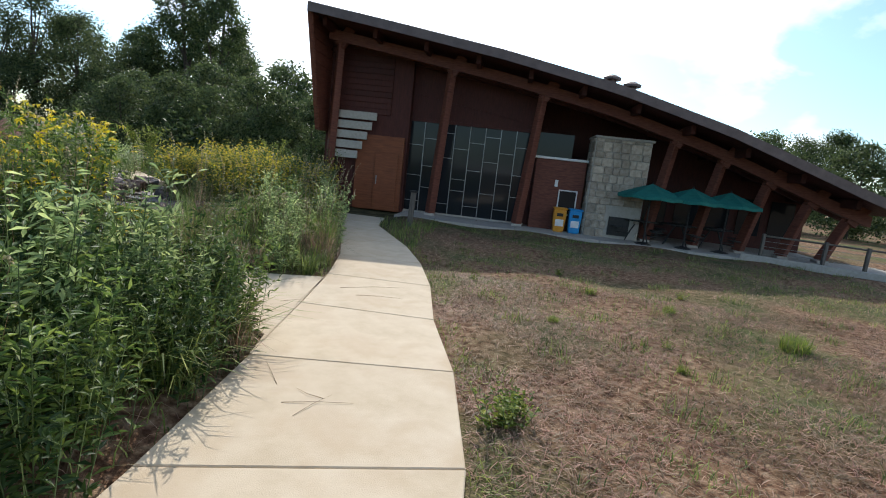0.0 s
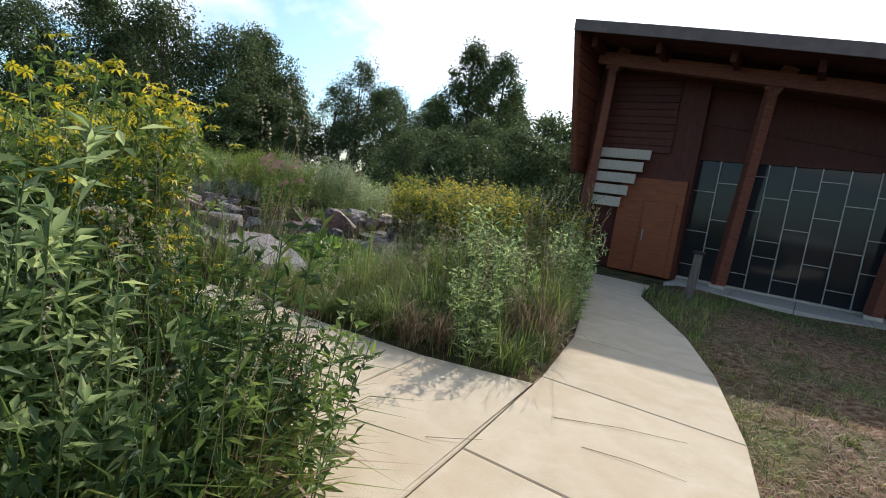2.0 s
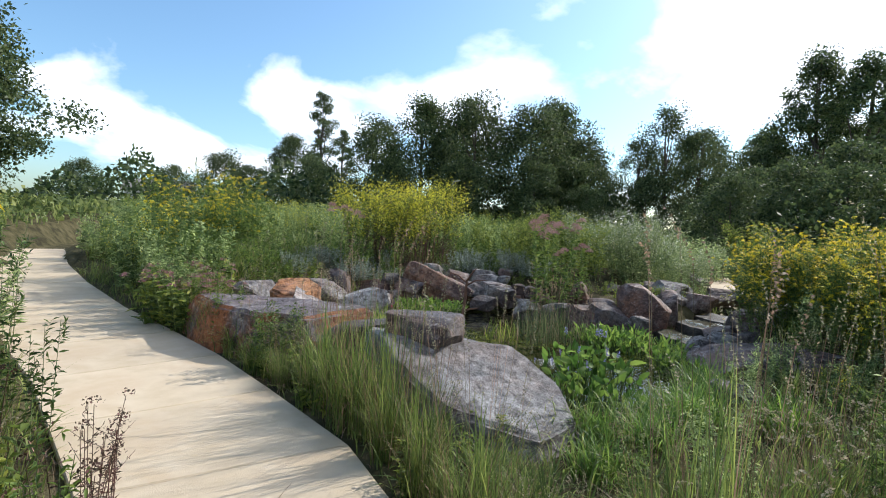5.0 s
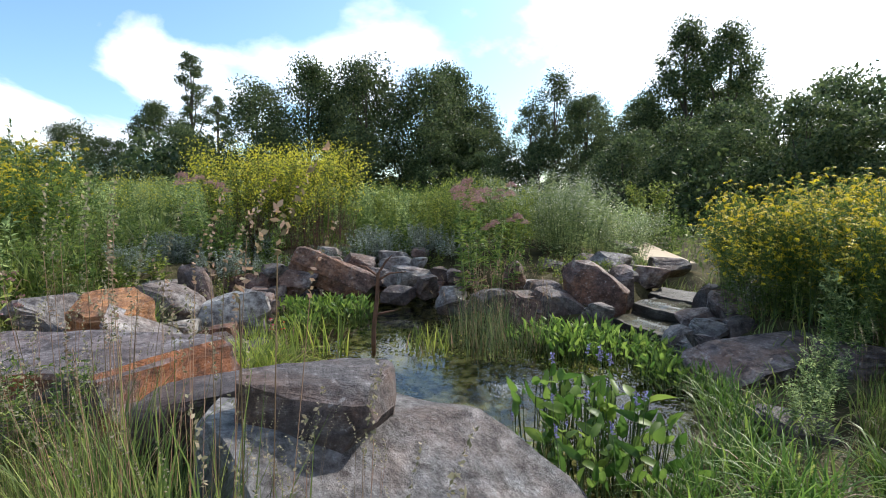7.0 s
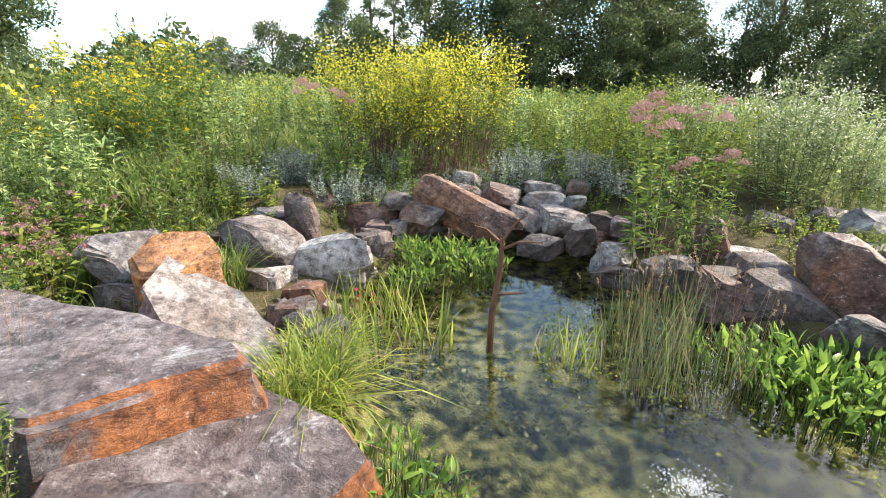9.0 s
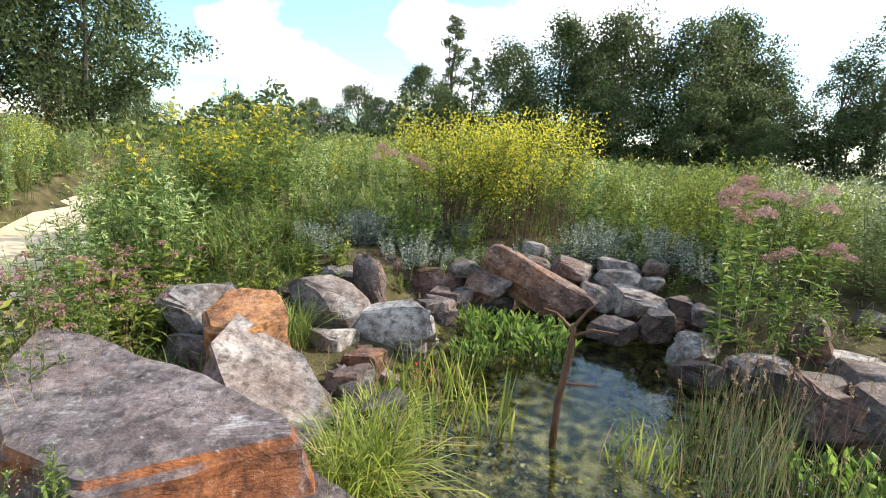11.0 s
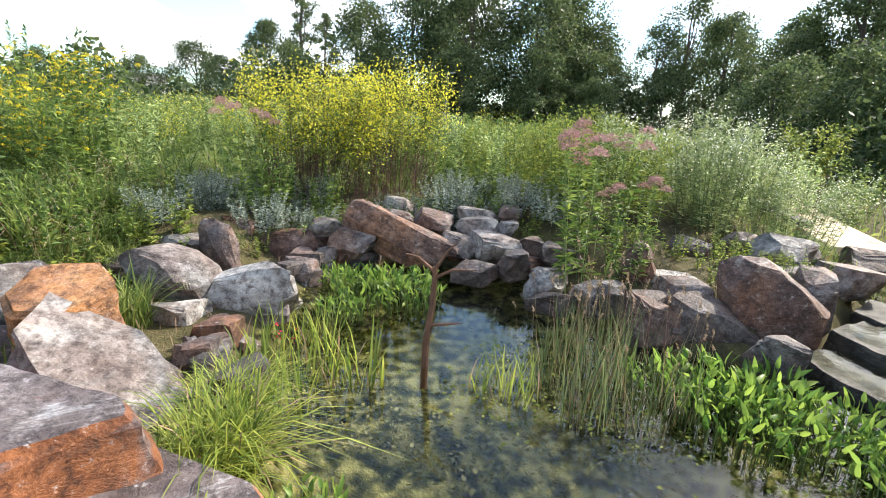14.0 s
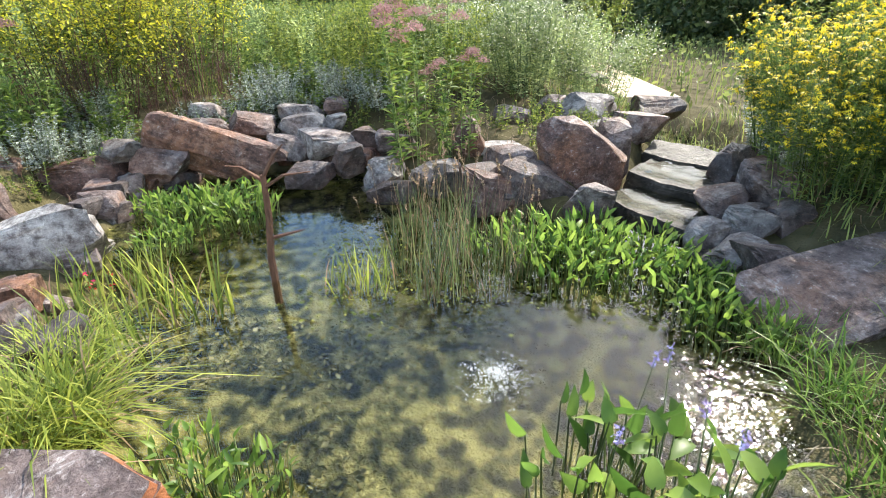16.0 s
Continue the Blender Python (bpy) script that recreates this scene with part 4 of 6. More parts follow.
strip("wall_beam", 18.6, 18.8, -0.6, -0.2, M_SHADED_BOARDS, hall, -6.2, 11.0)
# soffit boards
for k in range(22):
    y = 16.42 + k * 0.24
    strip("soffit_board", y, y + 0.225, -0.135, -0.102, M_SHADED_BOARDS, hall)
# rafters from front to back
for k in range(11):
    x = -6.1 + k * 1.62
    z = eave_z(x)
    part("rafter", box_bm(x - 0.07, x + 0.07, 16.9, 21.5, z - 0.40, z - 0.137, 0.01), M_SHADED_BOARDS, hall)
# slanted posts with forked brackets
for k, (xb, yb) in enumerate(((-6.15, 18.25), (-2.42, 18.25), (0.55, 18.25), (4.75, 18.25), (6.25, 18.25), (7.7, 18.25), (9.0, 18.25), (10.2, 18.25))):
    xt = xb + 0.34
    zt = eave_z(xt) - 0.3
    a, b = Vector((xb, yb, 0.12)), Vector((xt, 17.75, zt))
    post = part("post", bar_bm(a, b, 0.26, 0.30, 0.02, 0.8), M_WOOD, hall)
    part("base_plate", box_bm(xb - 0.17, xb + 0.17, yb - 0.2, yb + 0.2, 0.05, 0.13, 0.01), M_MORTAR, hall)
    part("bracket", bar_bm(b - Vector((0.05, 0, 0.45)), b + Vector((0.3, 0, 0.12)), 0.16, 0.34, 0.015), M_WOOD, hall)
# west wing wall of horizontal boards above the louvres, in the shade-darkened red
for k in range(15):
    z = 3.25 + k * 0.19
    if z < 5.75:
        part("wall_board", box_bm(-6.4, -4.15, 18.45, 18.5 + 0.004 * (k % 3), z, z + 0.18, 0.006), M_SHADED_BOARDS, hall)
part("wing_wall", box_bm(-6.42, -4.1, 18.52, 18.7, 0.0, 5.6), M_SHADED_BOARDS, hall)
def rake(z):
    """The wing wall's raked front edge."""
    return 16.46 + (5.95 - z) * 0.36


wing = obj("wing_side", [(x, y, z) for x in (-6.5, -6.38) for y, z in ((rake(5.9), 5.9), (18.5, 5.9), (18.5, 2.5), (rake(2.5), 2.5))],
           [(0, 1, 2, 3), (7, 6, 5, 4), (0, 4, 5, 1), (1, 5, 6, 2), (2, 6, 7, 3), (3, 7, 4, 0)], M_WOOD, hall)
for k in range(10):
    z = 2.54 + k * 0.335
    obj("wing_side_board", [(x, y, q) for x in (-6.377, -6.34) for y, q in ((rake(z) + 0.02, z), (18.44, z), (18.44, z + 0.31), (rake(z + 0.31) + 0.02, z + 0.31))],
        [(3, 2, 1, 0), (4, 5, 6, 7), (1, 5, 4, 0), (2, 6, 5, 1), (3, 7, 6, 2), (0, 4, 7, 3)], M_WOOD, hall)
for k in range(5):
    z = 3.14 - k * 0.33
    part("louvre", bar_bm((-5.95, 18.2 - 0.02 * k, z), (-4.55 - 0.14 * k, 18.2 - 0.02 * k, z), 0.05, 0.26, 0.01), M_MORTAR, hall, "pale louvre blade")
# entrance wall and door
part("entrance_wall", box_bm(-5.2, -3.55, 18.30, 18.44, 0.0, 2.55), M_CLAD, hall)
door = part("door", box_bm(-4.5, -3.7, 18.235, 18.295, 0.02, 1.95, 0.01), M_CLAD, hall, "orange-brown wooden door")
part("handle", box_bm(-4.42, -4.39, 18.19, 18.232, 0.9, 1.2, 0.006), M_FRAME, door)
# glazed wall with mullions
part("glazing", box_bm(-3.5, 0.75, 18.92, 18.95, 0.1, 3.2), M_GLASS, hall, "dark reflecting curtain wall glass")
for k in range(9):
    x = -3.5 + k * 0.53
    part("mullion", box_bm(x - 0.014, x + 0.014, 18.84, 18.915, 0.1, 3.2, 0.003), M_FRAME, hall)
    for j, z in enumerate((0.45 + 0.5 * (k % 2), 1.35 + 0.35 * ((k * 7) % 3), 2.4 + 0.25 * (k % 3))):
        if k < 8:
            part("transom", box_bm(x + 0.016, x + 0.514, 18.86, 18.915, z - 0.010, z + 0.010), M_FRAME, hall)
part("plinth", box_bm(-3.55, 0.8, 18.80, 19.0, 0.0, 0.10), M_MORTAR, hall)
# dark panels added in place of the upper glass, standing for its shade
strip("glazing_head", 18.84, 19.0, -1.5, -0.14, M_SHADED_BOARDS, hall, -3.55, 0.8)
part("glazing_sill", box_bm(-3.55, 0.8, 18.84, 19.0, 3.2, 3.3), M_SHADED_BOARDS, hall)
part("glazing_infill", box_bm(-3.55, 0.75, 18.87, 18.97, 3.305, 4.15), M_SHADED_BOARDS, hall)
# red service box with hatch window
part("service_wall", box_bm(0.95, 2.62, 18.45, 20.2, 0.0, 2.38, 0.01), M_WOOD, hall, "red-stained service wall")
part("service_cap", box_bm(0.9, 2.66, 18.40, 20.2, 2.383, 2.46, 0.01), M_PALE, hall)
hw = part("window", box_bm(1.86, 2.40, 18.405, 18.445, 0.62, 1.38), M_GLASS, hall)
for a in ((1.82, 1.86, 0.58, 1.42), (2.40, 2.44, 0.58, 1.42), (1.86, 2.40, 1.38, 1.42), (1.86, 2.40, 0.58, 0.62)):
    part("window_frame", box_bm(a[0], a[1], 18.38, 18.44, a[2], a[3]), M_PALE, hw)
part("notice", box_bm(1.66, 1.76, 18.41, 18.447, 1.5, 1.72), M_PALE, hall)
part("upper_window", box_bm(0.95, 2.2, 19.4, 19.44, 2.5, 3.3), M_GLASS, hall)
# back and far wall; the two bowed strips are added to block light from behind
part("back_wall", box_bm(0.76, 10.8, 20.6, 20.8, 0.0, 2.6), M_SHADED_BOARDS, hall)
strip("back_wall_high", 20.62, 20.78, -3.2, -0.14, M_SHADED_BOARDS, hall, 0.76, 10.8)
strip("hall_back_wall", 24.0, 24.2, -6.5, -0.14, M_SHADED_BOARDS, hall, -6.3, 0.8)
part("infill_wall", box_bm(-4.1, -3.48, 18.5, 18.9, 0.0, 5.2), M_SHADED_BOARDS, hall)
part("hall_partition", box_bm(0.76, 0.94, 18.9, 24.0, 0.0, 4.85), M_SHADED_BOARDS, hall)
part("rear_wall", box_bm(-6.4, 10.8, 26.7, 26.9, 0.0, 1.8), M_SHADED_BOARDS, hall)
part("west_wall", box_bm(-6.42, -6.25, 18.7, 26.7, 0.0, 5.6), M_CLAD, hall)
part("inner_floor", box_bm(-6.2, 10.8, 18.75, 26.6, -0.02, 0.06), M_MORTAR, hall)
for k in range(5):
    x = 5.2 + k * 1.1
    part("back_window", box_bm(x, x + 0.8, 20.55, 20.59, 0.5, 1.8), M_GLASS, hall)
# roof ventilators
for x in (2.75, 3.35):
    vt = part("roof_vent", rod_bm([(x, 17.1, eave_z(x)), (x, 17.1, eave_z(x) + 0.28)], [0.13, 0.13], 10), M_FASCIA, hall)
    part("vent_cap", rod_bm([(x, 17.1, eave_z(x) + 0.28), (x, 17.1, eave_z(x) + 0.34), (x, 17.1, eave_z(x) + 0.42)], [0.26, 0.26, 0.1], 10), M_FASCIA, vt)

# stone chimney with a dark grate
chimney = empty("stone_chimney", 3.7, 18.4, 0, "squat fieldstone chimney block with a dark fire opening", "chimney")
o = part("core", box_bm(2.72, 4.48, 18.04, 19.2, 0.0, 3.2), M_MORTAR, chimney)
o.matrix_parent_inverse = chimney.matrix_basis.inverted()
o = part("cap", box_bm(2.68, 4.54, 17.98, 19.25, 3.2, 3.27, 0.01), M_MORTAR, chimney)
o.matrix_parent_inverse = chimney.matrix_basis.inverted()
o = part("fire_opening", box_bm(3.5, 4.15, 17.975, 18.037, 0.15, 0.75), M_BLACK, chimney)
o.matrix_parent_inverse = chimney.matrix_basis.inverted()
r_c = np.random.default_rng(5)
z = 0.02
while z < 3.12:
    hgt = min(r_c.uniform(0.16, 0.32), 3.19 - z)
    x = 2.74
    while x < 4.46:
        w = min(r_c.uniform(0.2, 0.42), 4.47 - x)
        if not (z < 0.8 and x + w > 3.45 and x < 4.2) and w > 0.08:
            o = part("stone", box_bm(x + 0.01, x + w - 0.01, 17.985 + r_c.uniform(0, 0.03), 18.038, z + 0.01, z + hgt - 0.01, 0.012), M_STONE, chimney)
            o.matrix_parent_inverse = chimney.matrix_basis.inverted()
        x += w
    y = 18.05
    while y < 19.15:
        w = min(r_c.uniform(0.2, 0.42), 19.18 - y)
        if w > 0.08:
            o = part("stone", box_bm(2.672 + r_c.uniform(0, 0.03), 2.717, y + 0.01, y + w - 0.01, z + 0.01, z + hgt - 0.01, 0.012), M_STONE, chimney)
            o.matrix_parent_inverse = chimney.matrix_basis.inverted()
        y += w
    z += hgt

# patio strip in front
patio = tagged(new("pavement_patio"), "grey concrete patio strip along the building", "patio", kind="structure")
for k in range(12):
    x = -3.4 + k * 1.3
    part("slab", box_bm(x + 0.006, x + 1.294, 17.0 - 0.02 * k, 18.78, -0.08, 0.05, 0.008), M_MORTAR, patio)


def bin_thing(x, y, mat, words):
    e = empty("recycling_bin", x, y, 0.05, words, "bin", "bins by the hatch")
    bm = bmesh.new()
    bmesh.ops.create_cube(bm, size=1, matrix=Matrix.LocRotScale((0, 0, 0.37), None, (0.42, 0.42, 0.74)))
    for v in bm.verts:
        if v.co.z < 0.1:
            v.co.x *= 0.82; v.co.y *= 0.82
    bmesh.ops.bevel(bm, geom=bm.edges[:], offset=0.03, segments=2, affect="EDGES")
    part("body", bm, mat, e)
    part("lid", box_bm(-0.23, 0.23, -0.23, 0.23, 0.742, 0.80, 0.02), mat, e)
    part("opening", box_bm(-0.1, 0.1, -0.222, -0.212, 0.52, 0.62), M_BLACK, e)
    part("panel", box_bm(-0.13, 0.13, -0.222, -0.21, 0.2, 0.42), M_PALE, e)


bin_thing(1.92, 18.05, M_ORANGE, "orange plastic recycling bin against the red service wall")
bin_thing(2.42, 18.05, M_BLUE, "blue plastic recycling bin against the red service wall")


def umbrella(x, y, s):
    e = empty("patio_umbrella", x, y, 0.0, "open teal canvas patio umbrella on a dark pole", "umbrella", "patio umbrellas")
    part("pole", rod_bm([(0, 0, 0.12), (0, 0, 1.95)], [0.025, 0.025], 8), M_BLACK, e)
    part("base", rod_bm([(0, 0, 0.0), (0, 0, 0.06), (0, 0, 0.12)], [0.28, 0.26, 0.06], 12), M_BLACK, e)
    vs, fs = [(0, 0, 1.93)], []
    for ring, (rr, zz) in enumerate(((0.5, 1.76), (1.0, 1.56), (1.0, 1.47))):
        for k in range(16):
            a = k * math.tau / 16
            q = rr * (1.0 if k % 2 == 0 else 0.95)
            vs.append((q * math.cos(a) * s, q * math.sin(a) * s, zz - (0.03 if k % 2 else 0)))
    for k in range(16):
        n1 = (k + 1) % 16
        fs.append((0, 1 + k, 1 + n1))
        for ring in range(2):
            fs.append((1 + ring * 16 + k, 17 + ring * 16 + k, 17 + ring * 16 + n1, 1 + ring * 16 + n1))
    cn = obj("canopy", vs, fs, M_TEAL, e)
    part("finial", rod_bm([(0, 0, 1.92), (0, 0, 2.0)], [0.03, 0.01], 6), M_BLACK, cn)
    for k in range(8):
        a = k * math.tau / 8
        part("rib", rod_bm([(0.05 * math.cos(a), 0.05 * math.sin(a), 1.88), (0.98 * s * math.cos(a), 0.98 * s * math.sin(a), 1.53)], [0.008, 0.008], 4), M_BLACK, cn)


def patio_table(x, y):
    e = empty("patio_table", x, y, 0.05, "dark metal patio table with bench seats under an umbrella", "table", "patio tables")
    part("tabletop", rod_bm([(0, 0, 0.66), (0, 0, 0.69)], [0.55, 0.55], 16), M_BLACK, e)
    for k in range(4):
        a = k * math.tau / 4 + 0.4
        c, s = math.cos(a), math.sin(a)
        part("leg", rod_bm([(0.12 * c, 0.12 * s, 0.66), (0.35 * c, 0.35 * s, 0.3), (0.5 * c, 0.5 * s, 0.0)], [0.02] * 3, 6), M_BLACK, e)
        part("seat", rod_bm([(0.85 * c, 0.85 * s, 0.40), (0.85 * c, 0.85 * s, 0.43)], [0.19, 0.19], 12), M_BLACK, e)
        part("seat_arm", rod_bm([(0.35 * c, 0.35 * s, 0.25), (0.85 * c, 0.85 * s, 0.25), (0.85 * c, 0.85 * s, 0.40)], [0.02] * 3, 6), M_BLACK, e)


for x, y, s in ((4.5, 17.35, 1.0), (5.75, 17.5, 0.95), (6.9, 17.6, 0.95)):
    umbrella(x, y, s)
    patio_table(x + 0.02, y + 0.75)

fence = empty("rail_fence", 8.0, 17.2, 0, "low dark wooden rail fence with wire panels beside the lawn", "fence")
FP = [(7.95, 17.3), (9.4, 16.75), (10.25, 16.3), (11.6, 15.7), (13.2, 15.0), (15.0, 14.2)]
for k, (x, y) in enumerate(FP):
    o = part("post", bar_bm((x, y, -0.1), (x, y, 0.82), 0.09, 0.09, 0.01), M_POST, fence)
    o.matrix_parent_inverse = fence.matrix_basis.inverted()
    if k:
        x0, y0 = FP[k - 1]
        for zz, rr in ((0.76, 0.028), (0.12, 0.022)):
            o = part("rail", rod_bm([(x0, y0, zz), (x, y, zz)], [rr, rr], 6), M_POST, fence)
            o.matrix_parent_inverse = fence.matrix_basis.inverted()
        for zz in (0.28, 0.44, 0.6):
            o = part("wire", rod_bm([(x0, y0, zz), (x, y, zz)], [0.006, 0.006], 4), M_FRAME, fence)
            o.matrix_parent_inverse = fence.matrix_basis.inverted()
kerb = part("kerb", bar_bm((7.2, 16.9, -0.05), (16.0, 13.4, -0.05), 0.16, 0.5, 0.01), M_MORTAR)
tagged(kerb, "pale concrete edging strip along the fence", "kerb", kind="structure")

sign = empty("path_post", -2.5, 15.0, 0, "dark wooden bollard post beside the walk", "post")
part("post", bar_bm((0, 0, -0.1), (0.04, 0, 0.95), 0.14, 0.14, 0.015), M_POST, sign)
part("cap", box_bm(-0.06, 0.14, -0.1, 0.1, 0.95, 1.0, 0.01), M_BLACK, sign)


# ---- trees and far things ----
def tree(name, h, crown_r, crown_lo, mat, seed, words, n_cards=6500, card=0.42, clumps=46, cone=0.0, gaps=0.0, limbs=7):
    """A tapered trunk, limbs, and a crown of leaf clumps with an uneven outline."""
    r = np.random.default_rng(seed)
    e = empty(name, 0, 0, 0, words, "tree", "trees round the meadow")
    pts = [(0, 0, -0.3)]
    for k in range(1, 7):
        pts.append((r.normal(0, 0.035 * h * 0.2) + pts[-1][0], r.normal(0, 0.035 * h * 0.2) + pts[-1][1], h * 0.9 * k / 6))
    part("trunk", rod_bm(pts, [h * 0.02 * (1 - 0.14 * k) for k in range(7)], 8), M_BARK, e)
    centres, radii = [], []
    for k in range(clumps):
        u = (k + r.uniform(0, 1)) / clumps
        z = crown_lo + (h - crown_lo) * u
        prof = math.sin(math.pi * min(max(u, 0.06), 0.97) ** (0.75 + 0.1 * cone)) ** 0.6 * (1 - cone * u)
        a = r.uniform(0, math.tau)
        q = crown_r * prof * math.sqrt(r.uniform(0.15, 1.0)) * r.uniform(0.8, 1.18)
        centres.append((q * math.cos(a), q * math.sin(a), z))
        radii.append(crown_r * r.uniform(0.24, 0.44) * (1 + gaps * 0.3))
    for k in range(limbs):
        c = centres[int((k + 0.5) * clumps / limbs)]
        z0 = max(c[2] * 0.62, h * 0.15)
        b = np.interp(z0, [p[2] for p in pts], [p[0] for p in pts]), np.interp(z0, [p[2] for p in pts], [p[1] for p in pts])
        mid = ((b[0] + c[0]) / 2, (b[1] + c[1]) / 2, z0 + (c[2] - z0) * 0.35)
        part("limb", rod_bm([(b[0], b[1], z0), mid, c], [h * 0.008, h * 0.005, h * 0.002], 5), M_BARK, e)
    centres, radii = np.array(centres), np.array(radii)
    pick = r.integers(0, clumps, n_cards)
    d = unit(r.normal(0, 1, (n_cards, 3))) * (r.uniform(0, 1, (n_cards, 1)) ** 0.45) * r.uniform(0.7, 1.15, (n_cards, 1))
    pos = centres[pick] + d * radii[pick][:, None] * np.array([1, 1, 0.75])
    s = Soup()
    cards(s, pos, card, r)
    s.object("crown", mat, e)["kind"] = "stuff"
    return e


WOODS = "leafy deciduous tree in dark summer leaf at the meadow's far edge"
T_ROUND = tree("tree", 16, 5.6, 3.0, M_TREE, 1, WOODS, 19000, 0.30, clumps=60)
T_BROAD = tree("tree", 15, 6.6, 2.0, M_TREE2, 2, WOODS, 20000, 0.30, clumps=66)
T_TALL = tree("tree", 20, 4.6, 3.5, M_TREE, 3, "tall dark poplar-like tree with an uneven split crown", 21000, 0.28, cone=0.25, clumps=70)
T_THIN = tree("tree", 13.5, 3.3, 3.5, M_TREE2, 4, "slender sparse tree with sky showing through its crown", 12000, 0.21, clumps=52, gaps=1.0, limbs=12)
T_SLIM = tree("tree", 18, 2.4, 4.0, M_TREE2, 5, "narrow upright tree standing above the wood's edge", 9000, 0.26, clumps=40, gaps=0.5)
T_LOW = tree("tree", 8, 4.2, 0.3, M_TREE2, 6, "low bushy tree at the foot of the wood", 12000, 0.24, clumps=46)
PLACES = {
    T_TALL: ((-41, 61, 1.0), (-36.5, 62, 0.98), (-44, 68, 0.8), (-30, 72, 0.5), (-52, 92, 1.0)),
    T_ROUND: ((-67, 25.5, 0.98), (-71, 33, 0.95), (-60, 41, 0.95), (-66, 46, 0.9), (-30.5, 66, 0.52), (-80, 10, 0.7), (-50, 66, 0.85), (-44, 76, 0.9), (-24, 70, 0.45), (38, 66, 0.66), (62, 58, 0.62)),
    T_BROAD: ((-62, 31, 0.98), (-57, 36, 0.93), (-64, 19, 0.8), (-56, 43, 0.75), (-44, 58, 0.7), (-25, 62, 0.42), (-56, 62, 0.85), (-18, 66, 0.55), (-33, -7, 0.62), (-36, -11, 0.68), (-31, -13, 0.6), (48, 60, 0.64), (30, 58, 0.56), (-92, 0, 0.75)),
    T_THIN: ((-48.5, 48.5, 1.0), (-46, 51, 0.9), (-50.5, 46.5, 0.8)),
    T_SLIM: ((-85, 14.5, 1.05), (-83, 17.5, 0.8)),
    T_LOW: ((-55, 27, 0.9), (-52, 34, 0.95), (-52, 41, 0.9), (-47, 45, 0.75), (-43, 50, 0.8), (-37, 55, 0.85), (-31, 57, 0.7), (-25, 58, 0.65), (-60, 20, 0.9), (-70, 12, 0.9), (-84, 4, 0.8), (-95, -8, 0.9), (-19, 60, 0.6), (-100, -22, 0.9), (-90, -34, 0.9), (-48, 38, 0.6), (-40, 47, 0.6), (-13, 62, 0.6), (-26, 33, 0.62), (-22.5, 33, 0.7), (-19, 32, 0.6), (-15.5, 31, 0.66), (-12, 31, 0.6), (-29, 38, 0.75), (-8.5, 32, 0.7), (-4.5, 34, 0.7), (22, 36, 0.7), (27, 33, 0.75), (18, 40, 0.8), (33, 36, 0.8), (38, 30, 0.8), (-24, 40, 0.9), (-17, 38, 0.9), (-11, 39, 0.9)),
}
r_t = np.random.default_rng(11)
for tpl, spots in PLACES.items():
    for k, (x, y, s) in enumerate(spots):
        m = pose(x, y, gz(x, y), 0, 0, r_t.uniform(0, 360)) @ Matrix.Diagonal((s, s, s * r_t.uniform(0.96, 1.05), 1))
        if k == 0:
            tpl.matrix_basis = m
        else:
            copy_thing(tpl, m @ Matrix.Diagonal((1 / tpl.scale[0], 1 / tpl.scale[1], 1 / tpl.scale[2], 1)))

# dark undergrowth that closes the wood at its foot
s = Soup()
a = r_t.uniform(radians(95), radians(205), 26000)
rr = r_t.uniform(58, 76, 26000)
px, py = np.cos(a) * rr - 2, np.sin(a) * rr + 6
pz = r_t.uniform(0, 1, 26000) ** 1.3 * (3.6 + 1.8 * np.sin(a * 23) + 1.2 * np.sin(a * 57)) + height(px, py)
cards(s, np.stack((px, py, pz), 1), 0.6, r_t)
a = r_t.uniform(radians(35), radians(95), 9000)
rr = r_t.uniform(66, 84, 9000)
px, py = np.cos(a) * rr, np.sin(a) * rr + 6
pz = r_t.uniform(0, 1, 9000) ** 1.2 * (7.0 + 1.8 * np.sin(a * 23)) + height(px, py)
cards(s, np.stack((px, py, pz), 1), 0.75, r_t)
a = r_t.uniform(radians(88), radians(127), 16000)
rr = 21.5 + 9 * r_t.uniform(0, 1, 16000) ** 0.8
px, py = np.cos(a) * rr - 6.9, np.sin(a) * rr + 8.3
pz = r_t.uniform(0, 1, 16000) ** 1.1 * (2.3 + 0.8 * np.sin(a * 31) + 0.6 * np.sin(a * 74 + 1) + (rr - 21.5) * 0.14) * (0.35 + 0.65 * np.clip((127 - np.degrees(a)) / 5, 0, 1)) + height(px, py)
cards(s, np.stack((px, py, pz), 1), 0.24, r_t)
tagged(s.object("woodland_undergrowth", M_TREE), "dense dark green undergrowth along the wood's edge", "undergrowth", kind="stuff")

far_house = empty("house", -108, -12, gz(-108, -12), "distant pale house with a grey gabled roof", "house")
part("wall", box_bm(-4, 4, -5, 5, 0, 3.4), M_PALE, far_house)
bm = bmesh.new()
rv = [bm.verts.new(p) for p in ((-4.5, -5.5, 3.4), (4.5, -5.5, 3.4), (4.5, 5.5, 3.4), (-4.5, 5.5, 3.4), (0, -5.5, 5.8), (0, 5.5, 5.8))]
for f in ((0, 1, 4), (1, 2, 5, 4), (2, 3, 5), (3, 0, 4, 5), (3, 2, 1, 0)):
    bm.faces.new([rv[k] for k in f])
part("roof", bm, M_ROOFFAR, far_house)
for yy in (-3, 0, 3):
    part("window", box_bm(4.003, 4.06, yy - 0.6, yy + 0.6, 1.2, 2.5), M_GLASS, far_house)
lampp = empty("lamp_post", -53, 25.0, gz(-53, 25.0), "slim grey lamp post at the edge of the far wood", "lamp post")
part("pole", rod_bm([(0, 0, -0.2), (0, 0, 4.6)], [0.07, 0.05], 8), M_FRAME, lampp)
